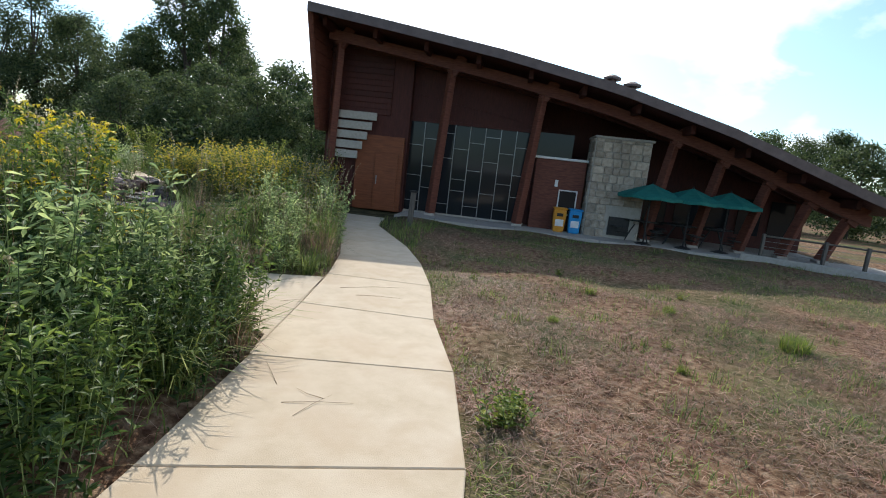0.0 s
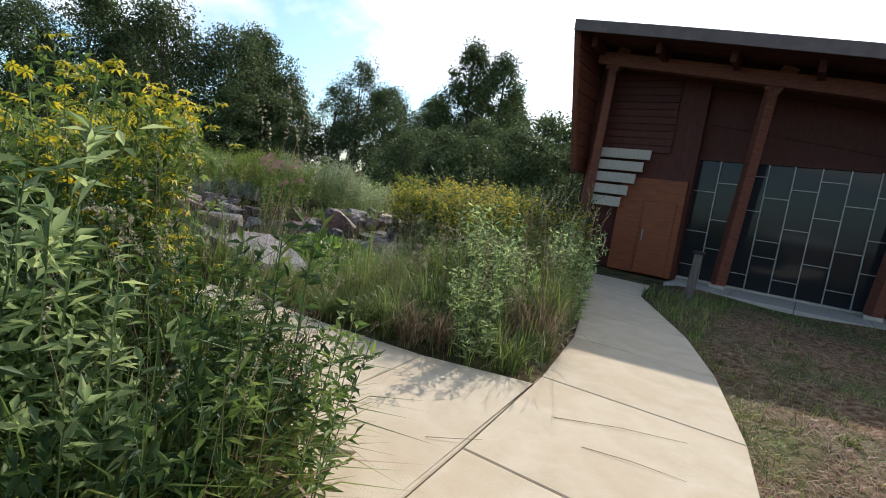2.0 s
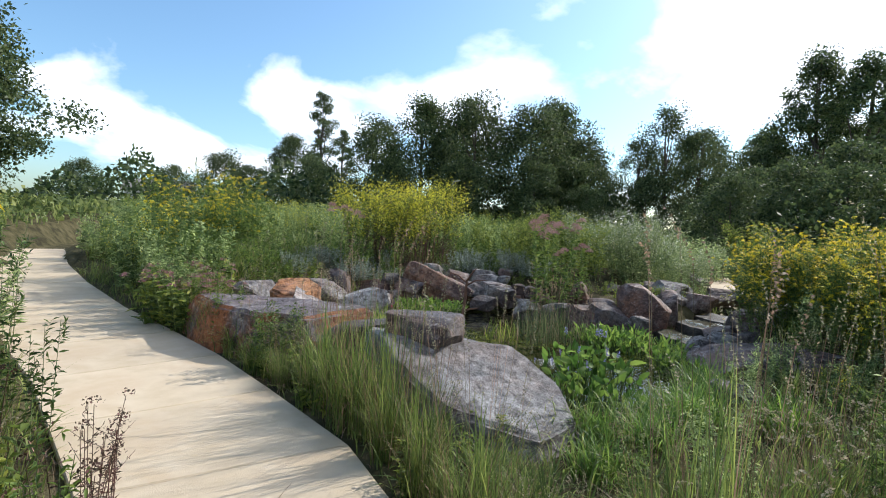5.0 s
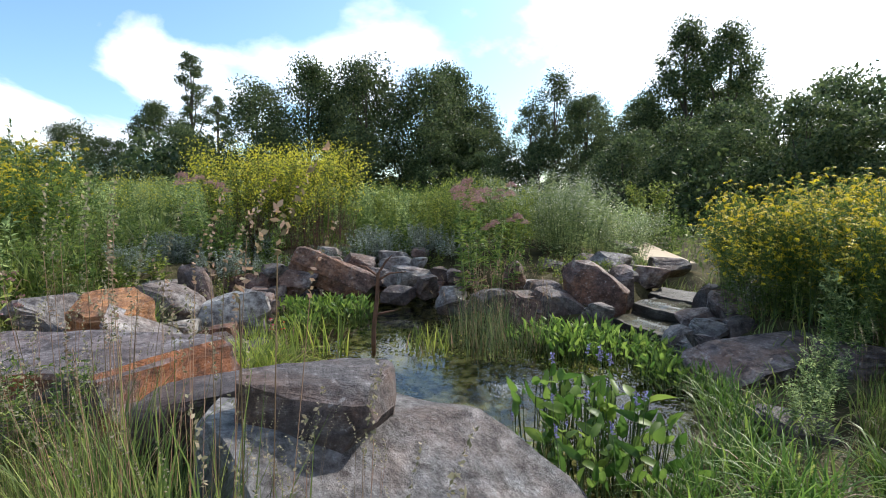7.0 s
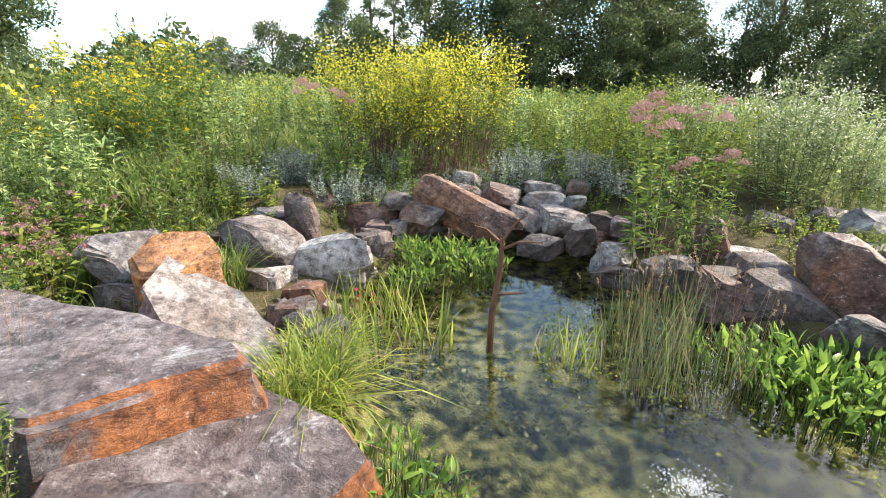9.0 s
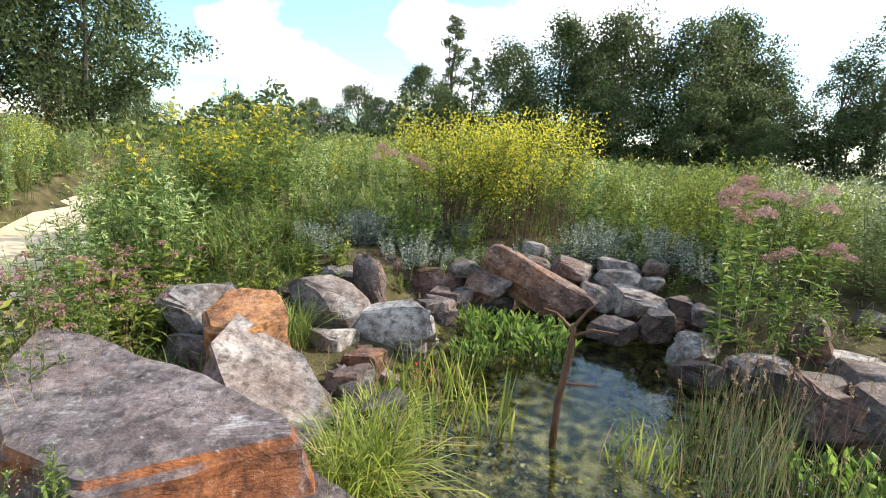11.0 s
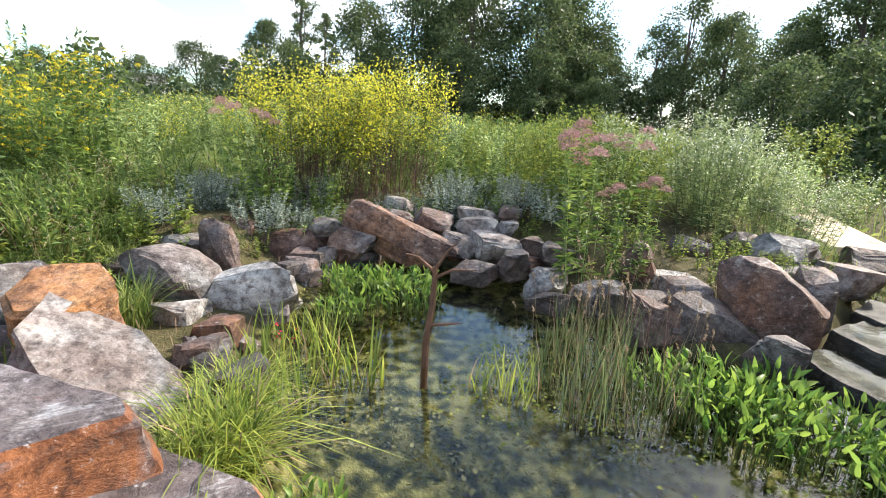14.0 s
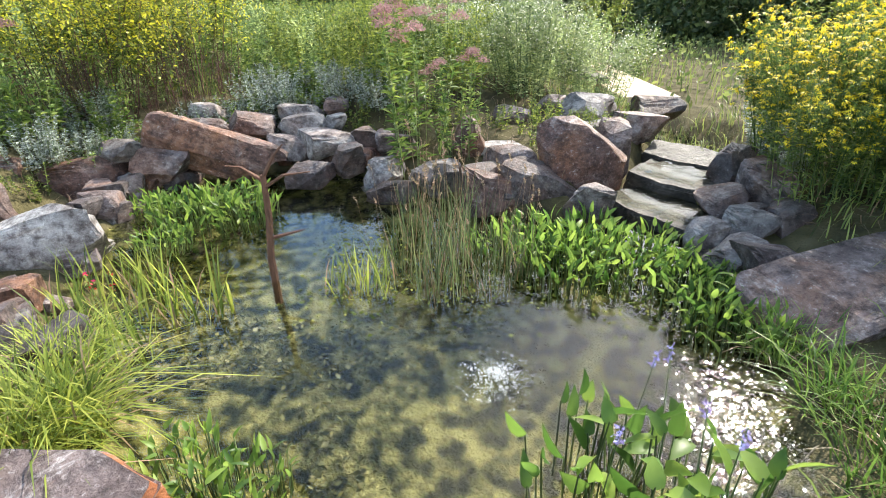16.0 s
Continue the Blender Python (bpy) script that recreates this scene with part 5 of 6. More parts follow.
part("head", bar_bm((0, 0, 4.58), (0.7, 0.5, 4.72), 0.16, 0.1, 0.02), M_FRAME, lampp)

# pale far walk and low timber edging beyond the cascade
fw_path = tagged(new("pavement_far"), "pale concrete walk beyond the cascade", "path", kind="structure")
for k, q in enumerate((((-11.2, 15.4), (-10.6, 16.0), (-12.4, 17.6), (-13.1, 17.0)), ((-13.1, 17.0), (-12.4, 17.6), (-14.3, 19.4), (-15.0, 18.8)))):
    o = slab(q[::-1], fw_path, 0.30)
edging = part("edging", bar_bm((-15.3, 18.6, 0.42), (-12.0, 16.05, 0.40), 0.22, 0.1, 0.01), M_POST)
tagged(edging, "low weathered timber edging beside the far walk", "edging", kind="structure")


# ---- plants: templates ----
def tuft_points(r, n, spread):
    a, q = r.uniform(0, math.tau, n), np.sqrt(r.uniform(0, 1, n)) * spread
    return np.stack((np.cos(a) * q, np.sin(a) * q, np.zeros(n)), 1)


def stalks(r, n, h, spread, lean):
    """Stem feet and tips."""
    foot = tuft_points(r, n, spread)
    out = unit(foot + r.normal(0, 0.03, (n, 3)) * np.array([1, 1, 0]) + 1e-4)
    hh = h * r.uniform(0.72, 1.05, n)[:, None]
    tip = foot + out * hh * lean * r.uniform(0.2, 1, (n, 1)) + np.array([0, 0, 1.0]) * hh
    foot[:, 2] -= 0.06
    return foot, tip


def along(r, foot, tip, lo, hi, per, sway=0.0):
    """Points along each stem, and the stem each belongs to."""
    n = len(foot)
    k = np.repeat(np.arange(n), per)
    u = r.uniform(lo, hi, n * per)[:, None]
    return foot[k] + (tip - foot)[k] * u, k, u[:, 0]


def daisies(s_petal, s_eye, pos, size, r, petals=8):
    """Drooping ray flowers with a raised centre."""
    n = len(pos)
    ax = unit(r.normal(0, 0.45, (n, 3)) + np.array([0, 0, 1.0]))
    u = unit(np.cross(ax, r.normal(0, 1, (n, 3))))
    w = np.cross(ax, u)
    for k in range(petals):
        t = k * math.tau / petals + r.uniform(-0.2, 0.2, (n, 1))
        d = u * np.cos(t) + w * np.sin(t)
        g = w * np.cos(t) - u * np.sin(t)
        z = size * r.uniform(0.75, 1.1, (n, 1))
        v = np.stack((pos, pos + d * z * 0.55 + g * z * 0.17, pos + d * z - ax * z * r.uniform(0.15, 0.7, (n, 1)), pos + d * z * 0.55 - g * z * 0.17), 1)
        s_petal.add(v, [(0, 1, 2, 3)])
    for k in range(4):
        t, t2 = k * math.tau / 4, (k + 1) * math.tau / 4
        a, b = u * math.cos(t) + w * math.sin(t), u * math.cos(t2) + w * math.sin(t2)
        s_eye.add(np.stack((pos + a * size * 0.22, pos + b * size * 0.22, pos + ax * size * 0.32), 1), None, [(0, 1, 2)])


def forb(name, words, seed, h=1.1, n=9, spread=0.22, lean=0.18, per=26, leaf=0.10, leaf_w=0.022, mat=None, bloom=None, bloom_mat=None, blooms=0, bloom_size=0.03, lo=0.1, stem_mat=None, category="plant", side=0, up=0.35):
    """A many-stemmed leafy plant with optional flowers: daisy, spray, dome or spike."""
    r = np.random.default_rng(seed)
    mat, stem_mat = mat or M_LEAF, stem_mat or M_STEM
    e = empty(name, 0, 0, 0, words, category)
    foot, tip = stalks(r, n, h, spread, lean)
    s = Soup()
    stems(s, foot, tip, 0.0042 * (0.6 + h * 0.5), 0.0022)
    if side:
        p, k, u = along(r, foot, tip, 0.45, 0.92, side)
        tips2 = p + unit(r.normal(0, 1, p.shape) * np.array([1, 1, 0]) + np.array([0, 0, 0.9])) * h * r.uniform(0.1, 0.22, (len(p), 1))
        stems(s, p, tips2, 0.002, 0.0014)
        foot2, tip2 = p, tips2
    s.object("stalk_work", stem_mat, e)["kind"] = "stuff"
    p, k, u = along(r, foot, tip, lo, 1.0, per)
    way = unit(r.normal(0, 1, p.shape) * np.array([1, 1, 0.3]) + np.array([0, 0, up]))
    s = Soup()
    leaves(s, p, way, leaf * (1.15 - 0.6 * u) * r.uniform(0.7, 1.2, len(p)), leaf_w * (1.1 - 0.5 * u), r=r)
    if side:
        p2, k2, u2 = along(r, foot2, tip2, 0.1, 1.0, max(4, per // 5))
        leaves(s, p2, unit(r.normal(0, 1, p2.shape) + np.array([0, 0, up])), leaf * 0.6, leaf_w * 0.7, r=r)
    s.object("foliage", mat, e)["kind"] = "stuff"
    if bloom == "daisy":
        ends = tip if not side else np.concatenate((tip, tip2))
        ends = ends[r.permutation(len(ends))[:blooms]] + np.array([0, 0, 0.01])
        sp, sc = Soup(), Soup()
        daisies(sp, sc, ends, bloom_size, r)
        sp.object("bloom", bloom_mat, e)["kind"] = "stuff"
        sc.object("flower_core", M_LEAF_LIME, e)["kind"] = "stuff"
    elif bloom == "spray":
        ends = tip if not side else np.concatenate((tip, tip2))
        k = r.integers(0, len(ends), blooms)
        pos = ends[k] + r.normal(0, 1, (blooms, 3)) * h * np.array([0.06, 0.06, 0.085]) - np.array([0, 0, 0.02])
        s = Soup(); cards(s, pos, bloom_size, r)
        s.object("bloom", bloom_mat, e)["kind"] = "stuff"
    elif bloom == "dome":
        s = Soup()
        for t in tip:
            m = max(8, blooms // n)
            d = unit(r.normal(0, 1, (m, 3))); d[:, 2] = np.abs(d[:, 2]) * 0.85
            cards(s, t + d * h * 0.07 * r.uniform(0.5, 1.1, (m, 1)), bloom_size, r)
        s.object("bloom", bloom_mat, e)["kind"] = "stuff"
    elif bloom == "spike":
        p, k, u = along(r, foot, tip, 0.72, 1.06, blooms // n)
        s = Soup(); cards(s, p + r.normal(0, 0.012, p.shape), bloom_size, r)
        s.object("bloom", bloom_mat, e)["kind"] = "stuff"
    return e


def grass(name, words, seed, h=0.9, n=160, spread=0.14, lean=0.45, width=0.007, mat=None, heads=0, head_mat=None, droop=0.55, head_len=0.12, category="grass", dry=0.0, curl=False):
    """A grass clump; heads: drooping or upright seed heads on thin culms."""
    r = np.random.default_rng(seed)
    mat = mat or M_GRASS
    e = empty(name, 0, 0, 0, words, category)
    base = tuft_points(r, n, spread); base[:, 2] = -0.04
    s = Soup()
    blades(s, base, h * r.uniform(0.45, 1.05, n), lean * r.uniform(0.3, 1.5, n), width * r.uniform(0.6, 1.3, n), droop, r)
    s.object("blade_work", mat, e)["kind"] = "stuff"
    if dry:
        m = int(n * dry)
        base = tuft_points(r, m, spread); base[:, 2] = -0.04
        s = Soup(); blades(s, base, h * r.uniform(0.3, 0.9, m), lean * r.uniform(0.5, 1.9, m), width, droop, r)
        s.object("dry_straw", M_STRAW, e)["kind"] = "stuff"
    if heads:
        foot, tip = stalks(r, heads, h * 1.25, spread, lean * 0.6)
        s = Soup(); stems(s, foot, tip, 0.0016, 0.0011)
        s.object("culm_work", M_STRAW if dry else M_STEM, e)["kind"] = "stuff"
        s = Soup()
        d = unit(tip - foot + r.normal(0, 0.15, tip.shape))
        side = unit(np.cross(d, np.array([0.2, 0.5, 0.1])))
        for j in range(11):
            u = j / 10
            bend = side * (u ** 2) * head_len * (0.8 if curl else 0.25) - np.array([0, 0, 1.0]) * (u ** 2) * head_len * (0.7 if curl else 0.0)
            for q in range(3):
                cards(s, tip + d * head_len * u + bend + r.normal(0, 0.004, tip.shape), 0.014 if curl else 0.013, r)
        s.object("seed_head", head_mat or M_SEED, e)["kind"] = "stuff"
    return e


def put(tpl, spots, group="", r=None, smin=0.85, smax=1.2, first=True):
    """Sets the template on the first spot and copies on the rest; a spot is x, y and perhaps a scale and a height."""
    r = r or np.random.default_rng(int(len(spots) * 7 + 3))
    if group:
        tpl["group"] = group
    for k, q in enumerate(spots):
        s = q[2] if len(q) > 2 else r.uniform(smin, smax)
        z = q[3] if len(q) > 3 else gz(q[0], q[1])
        m = pose(q[0], q[1], z, r.uniform(-4, 4), r.uniform(-4, 4), r.uniform(0, 360)) @ Matrix.Diagonal((s, s, s * r.uniform(0.9, 1.1), 1))
        if k == 0:
            last = m
        else:
            copy_thing(tpl, m)
    tpl.matrix_basis = last


def on_path(x, y, pad=0.0):
    """Whether a spot lies on one of the concrete paths."""
    ml, mr = np.array(MAIN_L), np.array(MAIN_R)
    on_main = (x > np.interp(y, ml[:, 1], ml[:, 0]) - pad) & (x < np.interp(y, mr[:, 1], mr[:, 0]) + pad)
    sn, ss = np.array(SIDE_N)[::-1], np.array(SIDE_S)[::-1]
    on_side = (x < -2.0) & (y < np.interp(x, sn[:, 0], sn[:, 1]) + pad) & (y > np.interp(x, ss[:, 0], ss[:, 1]) - pad)
    return on_main | on_side


def scatter(n, x0, x1, y0, y1, keep, seed, gap=0.0):
    """Random spots in a rectangle that pass keep(x, y), at least gap apart."""
    r = np.random.default_rng(seed)
    out = []
    for _ in range(n * 30):
        x, y = r.uniform(x0, x1), r.uniform(y0, y1)
        if on_path(x, y, 0.12) or not keep(x, y):
            continue
        if gap and any((x - a) ** 2 + (y - b) ** 2 < gap * gap for a, b in out):
            continue
        out.append((x, y))
        if len(out) == n:
            break
    return out


dry_land = lambda x, y: pond_ratio(x, y) > 1.22


# ---- meadow south of the side path ----
south = lambda x, y: x < -1.9 and y < side_edge(x) - 1.75
F_LEAFY = forb("leafy_meadow_plant", "tall leafy green meadow plant with narrow leaves", 21, 1.15, 9, 0.24, 0.2, 34, 0.12, 0.034, M_LEAF, side=3)
F_DARK = forb("bushy_meadow_plant", "dark green bushy meadow plant beside the walk", 22, 1.0, 9, 0.26, 0.25, 34, 0.12, 0.034, M_LEAF_DARK, side=3)
F_GREY = forb("willowy_meadow_plant", "grey-green willow-leaved meadow plant", 23, 1.25, 13, 0.26, 0.18, 40, 0.13, 0.032, M_LEAF_GREY, side=2)
F_BROAD = forb("broad_leaved_plant", "broad-leaved green plant at the edge of the walk", 24, 0.62, 7, 0.2, 0.4, 16, 0.15, 0.06, M_LEAF_LIME)
F_DRY = forb("withered_plant", "brown withered plant with dark seed heads", 25, 0.9, 9, 0.2, 0.25, 16, 0.07, 0.015, M_BROWN, "dome", M_BROWN, 160, 0.022, stem_mat=M_BROWN, side=2)
F_GOLD = forb("goldenrod", "goldenrod with yellow flower sprays in the meadow", 26, 1.2, 9, 0.22, 0.2, 30, 0.10, 0.018, M_LEAF, "spray", M_YELGREEN, 520, 0.022, side=3)
F_CONE = forb("cutleaf_coneflower", "tall green coneflower with drooping yellow ray flowers", 27, 1.75, 12, 0.26, 0.22, 40, 0.12, 0.036, M_LEAF, "daisy", M_YELLOW, 74, 0.05, lo=0.1, side=7)
F_ASTER = forb("aster", "low aster with pale violet flowers beside the path", 28, 0.5, 10, 0.18, 0.4, 24, 0.05, 0.012, M_LEAF, "daisy", M_VIOLET, 45, 0.013, side=4)
G_FOX = grass("foxtail_grass", "green grass clump with nodding pale seed heads", 31, 0.75, 130, 0.16, 0.5, 0.009, M_GRASS, 16, M_SEED, head_len=0.10, curl=True, dry=0.15)
G_TALL = grass("tall_grass", "tall bluish-green prairie grass clump with thin seed heads", 32, 1.15, 150, 0.16, 0.32, 0.007, M_GRASS, 12, M_SEED, head_len=0.2, dry=0.2)
G_DRY = grass("dry_grass", "half-dry brownish grass clump leaning over the path", 33, 0.8, 130, 0.15, 0.7, 0.008, M_STRAW, 8, M_SEED, dry=0.6)
G_LONG = grass("tall_grass", "lush broad-bladed green grass clump", 34, 0.9, 150, 0.2, 0.65, 0.014, M_GRASS, 0, dry=0.08)

lst = scatter(330, -7.5, -1.8, -3.0, 6.4, south, 41, 0.24)
lst = [q for q in lst if (q[0] + 0.3) ** 2 + (q[1] - 1.2) ** 2 > 1.4]
edge = lambda q: max(0.55, min(1.08, 0.6 + 0.6 * min(-1.75 - q[0], abs(side_edge(q[0]) - 1.65 - q[1]))))
buckets = {}
r_m = np.random.default_rng(3)
for q in lst:
    near_walk = -1.75 - q[0] < 0.7
    names = ("G_LONG", "G_FOX", "G_DRY", "F_LEAFY", "F_DARK") if near_walk and q[1] > 3.6 else ("F_DARK", "F_DARK", "F_BROAD", "F_LEAFY", "F_DARK") if near_walk else ("F_LEAFY", "F_DARK", "F_GREY", "F_DARK", "G_TALL", "F_DRY", "G_FOX", "F_DARK")
    buckets.setdefault(names[r_m.integers(0, len(names))], []).append((*q, edge(q) * r_m.uniform(0.85, 1.2)))
TEMPLATES = {"F_LEAFY": F_LEAFY, "F_DARK": F_DARK, "F_GREY": F_GREY, "F_BROAD": F_BROAD, "F_DRY": F_DRY, "F_GOLD": F_GOLD, "G_FOX": G_FOX, "G_TALL": G_TALL, "G_DRY": G_DRY, "G_LONG": G_LONG}

for q in ((-2.35, 5.15, 1.15), (-2.7, 5.45, 1.2), (-2.3, 4.75, 1.1), (-3.05, 5.65, 1.2), (-3.4, 5.8, 1.15), (-2.6, 5.0, 1.25), (-3.0, 5.25, 1.25), (-3.75, 5.85, 1.1), (-2.2, 4.3, 1.0)):
    buckets.setdefault(("G_LONG", "G_DRY", "G_TALL")[len(buckets) % 2], []).append(q)
for q in ((-2.5, 5.35, 1.0), (-2.9, 5.7, 0.95), (-3.25, 5.5, 1.2), (-2.15, 5.0, 0.9)):
    buckets.setdefault("G_DRY", []).append(q)

# grasses and plants between the side path, the walk and the pond
north = lambda x, y: y > side_edge(x) + 0.1 and x < np.interp(y, [7, 9, 11, 13, 16], [-2.5, -2.75, -3.3, -4.1, -5.4]) and dry_land(x, y) and not (x < -5.5 and y < 10.6)
for q in scatter(210, -7.0, -2.4, 7.4, 15.5, north, 42, 0.27):
    names = ("G_FOX", "G_TALL", "G_FOX", "G_LONG", "F_GREY", "F_LEAFY", "G_DRY") if q[1] < 11 else ("F_GREY", "G_TALL", "F_GOLD", "F_LEAFY", "G_DRY")
    d = min(q[1] - side_edge(q[0]), 1.2)
    s = (0.62 + 0.3 * d) * (0.42 if q[0] < -5.0 and q[1] < 12.2 else 0.72 if q[0] < -4.6 else 1.0)
    buckets.setdefault(names[r_m.integers(0, len(names))], []).append((*q, s * r_m.uniform(0.8, 1.15)))
# low strip between the path and the near boulders
for q in scatter(70, -10.3, -4.2, 6.0, 8.6, lambda x, y: 0.02 < y - side_edge(x) < 0.85 and pond_ratio(x, y) > 1.12, 43, 0.2):
    names = ("G_FOX", "G_LONG", "G_FOX", "F_BROAD", "G_TALL")
    buckets.setdefault(names[r_m.integers(0, len(names))], []).append((*q, r_m.uniform(0.32, 0.55)))
for q in ((-6.95, 7.32, 0.8), (-7.2, 7.26, 0.85), (-6.7, 7.46, 0.7), (-7.45, 7.14, 0.7), (-6.35, 7.5, 0.6), (-5.9, 7.6, 0.65), (-5.4, 7.68, 0.7)):
    buckets.setdefault("G_TALL", []).append(q)
for q in scatter(60, -10.6, -7.4, 5.4, 7.6, lambda x, y: 0.0 < y - side_edge(x) < 0.5, 48, 0.13):
    names = ("G_FOX", "G_LONG", "G_TALL", "F_BROAD", "F_LEAFY")
    buckets.setdefault(names[r_m.integers(0, len(names))], []).append((*q, r_m.uniform(0.4, 0.62)))
# west bank meadow behind the pond
west = lambda x, y: y > side_edge(x) + 0.5 and pond_ratio(x, y) > 1.4 and not (x > -14.25 and 7.0 < y < 13.4) and not (x > -12.9 and y > 7.0)
for q in scatter(290, -24.0, -11.6, 2.0, 19.0, west, 44, 0.42):
    names = ("F_GREY", "F_GREY", "F_LEAFY", "F_GREY", "F_LEAFY", "F_GOLD", "G_LONG") if q[1] < 8.5 else ("F_GREY", "F_LEAFY", "F_GOLD", "F_LEAFY", "F_GREY", "F_DRY", "F_BROAD")
    d = pond_ratio(*q)
    buckets.setdefault(names[r_m.integers(0, len(names))], []).append((*q, float(np.interp(d, [1.4, 1.8, 2.6], [0.5, 0.85, 1.05])) * r_m.uniform(0.85, 1.15)))
# grass on the bank at the pond's south-west corner
for q in scatter(60, -13.2, -11.0, 5.4, 7.6, lambda x, y: y > side_edge(x) + 0.15 and pond_ratio(x, y) > 1.25, 45, 0.2):
    names = ("G_LONG", "G_FOX", "G_LONG", "F_BROAD", "F_ASTER")
    k = names[r_m.integers(0, len(names))]
    if k in TEMPLATES:
        buckets.setdefault(k, []).append((*q, r_m.uniform(0.4, 0.75)))
# south-west meadow beyond the side path
for q in scatter(290, -22.0, -7.5, -6.0, 4.0, lambda x, y: y < side_edge(x) - 1.8, 46, 0.42):
    names = ("F_LEAFY", "F_GREY", "F_GOLD", "G_TALL", "F_DARK")
    buckets.setdefault(names[r_m.integers(0, len(names))], []).append((*q, r_m.uniform(0.9, 1.3)))
for q in ((-11.1, 5.85, 0.8), (-11.4, 5.7, 0.9), (-11.0, 6.15, 0.7), (-11.6, 6.0, 0.9), (-11.9, 5.6, 0.9), (-10.75, 6.0, 0.6), (-12.2, 5.9, 0.9), (-11.3, 6.35, 0.6), (-11.75, 6.35, 0.7), (-12.1, 6.3, 0.8)):
    buckets.setdefault("F_BROAD", []).append(q)
for q in ((-12.5, 6.35, 1.0), (-12.8, 6.0, 1.0), (-12.9, 6.6, 0.9), (-13.2, 6.2, 1.05)):
    buckets.setdefault("G_LONG", []).append(q)
for q in ((-13.9, 8.75, 0.7), (-13.8, 9.55, 0.65), (-13.95, 10.6, 0.7), (-14.1, 9.0, 0.8), (-14.1, 10.0, 0.8), (-14.0, 8.9, 0.9), (-14.0, 9.35, 0.95), (-14.05, 9.8, 0.9), (-14.2, 10.3, 0.95), (-14.3, 10.75, 0.9), (-13.9, 9.1, 0.7), (-14.35, 8.6, 0.9)):
    buckets.setdefault("F_DRY", []).append(q)
for k, q in enumerate(scatter(46, -6.2, -2.7, 5.3, 6.3, lambda x, y: 1.78 < side_edge(x) - y < 2.35, 47, 0.13)):
    buckets.setdefault(("F_DARK", "F_DRY", "F_LEAFY", "F_DRY", "F_BROAD")[k % 5], []).append((*q, 0.55 + 0.12 * (k % 4)))
for k, x, y, q in (("F_DRY", -5.3, 6.16, 0.7), ("F_DRY", -5.75, 6.08, 0.65), ("F_DRY", -6.15, 5.98, 0.7), ("F_DARK", -5.0, 6.08, 0.6), ("F_DARK", -4.45, 6.05, 0.6), ("F_BROAD", -4.2, 6.1, 0.7), ("F_DRY", -4.75, 6.15, 0.6), ("F_LEAFY", -5.5, 6.0, 0.6)):
    buckets.setdefault(k, []).append((x, y, q))
for k, x, y, q in (("F_GREY", -10.6, 5.78, 0.7), ("F_LEAFY", -10.9, 5.62, 0.75), ("F_GREY", -11.2, 5.48, 0.8), ("F_LEAFY", -10.35, 5.9, 0.6), ("F_LEAFY", -11.3, 5.55, 0.75), ("F_GREY", -11.8, 5.35, 0.85), ("F_LEAFY", -12.4, 5.1, 0.95), ("F_GOLD", -13.0, 4.85, 1.0), ("F_GREY", -13.6, 4.6, 1.05), ("F_LEAFY", -14.3, 4.35, 1.1), ("F_LEAFY", -12.1, 5.5, 0.9), ("F_GREY", -13.3, 5.1, 1.0), ("F_LEAFY", -15.0, 4.1, 1.1), ("F_GREY", -14.0, 4.9, 1.1)):
    buckets.setdefault(k, []).append((x, y, q))
for k, spots in buckets.items():
    put(TEMPLATES[k], spots, "meadow plants")

put(F_CONE, [(-4.15, 5.55, 1.05), (-4.45, 5.6, 1.08), (-4.8, 5.6, 1.05), (-3.5, 5.35, 0.62), (-5.2, 5.4, 0.85), (-13.9, 5.6, 0.95), (-13.3, 5.2, 0.9), (-14.5, 6.1, 1.0), (-14.8, 5.3, 1.0), (-15.3, 6.4, 1.05), (-13.6, 6.3, 0.8), (-16.0, 5.6, 1.05), (-15.6, 4.9, 1.0), (-6.0, 4.9, 0.95)], "yellow coneflowers")
put(F_ASTER, [(-4.7, 6.25, 0.85), (-4.95, 6.3, 0.8), (-4.4, 6.2, 0.85), (-5.25, 6.25, 0.7), (-3.35, 5.98, 1.0), (-3.6, 6.0, 0.9), (-3.85, 5.95, 1.0), (-4.05, 6.02, 1.0), (-4.5, 6.0, 0.9), (-11.6, 5.75, 0.9), (-11.2, 6.2, 0.7)], "asters")

F_PINK = forb("pink_milkweed", "low bright leafy plant with dusty pink flower heads beside the path", 29, 0.62, 14, 0.26, 0.35, 22, 0.13, 0.05, M_LEAF_LIME, "dome", M_PINK, 520, 0.02, category="flower")
put(F_PINK, [(-10.5, 5.82, 1.15), (-10.3, 5.92, 1.0), (-10.8, 5.65, 1.25), (-10.65, 6.05, 1.0), (-11.0, 5.75, 1.0), (-11.35, 5.6, 1.1), (-11.15, 6.1, 0.9), (-11.6, 5.95, 1.1), (-10.8, 5.95, 0.8)], "pink milkweeds")

# ---- shrubs and flowers round the pond ----
S_YELLOW = forb("yellow_shrub", "large shrub with yellow-flowered tops and brown bare foot", 51, 1.75, 50, 0.7, 0.36, 64, 0.11, 0.03, M_LEAF_LIME, "spray", M_YELGREEN, 5200, 0.036, lo=0.42, stem_mat=M_BROWN, category="shrub", side=4)
put(S_YELLOW, [(-14.5, 9.15, 1.0), (-14.75, 10.25, 1.0)], "yellow shrubs")
S_SUN = forb("yellow_daisy_shrub", "dense shrub covered with small bright yellow daisies", 52, 1.35, 36, 0.62, 0.3, 40, 0.08, 0.016, M_LEAF, "daisy", M_YELLOW, 620, 0.034, category="shrub", side=18)
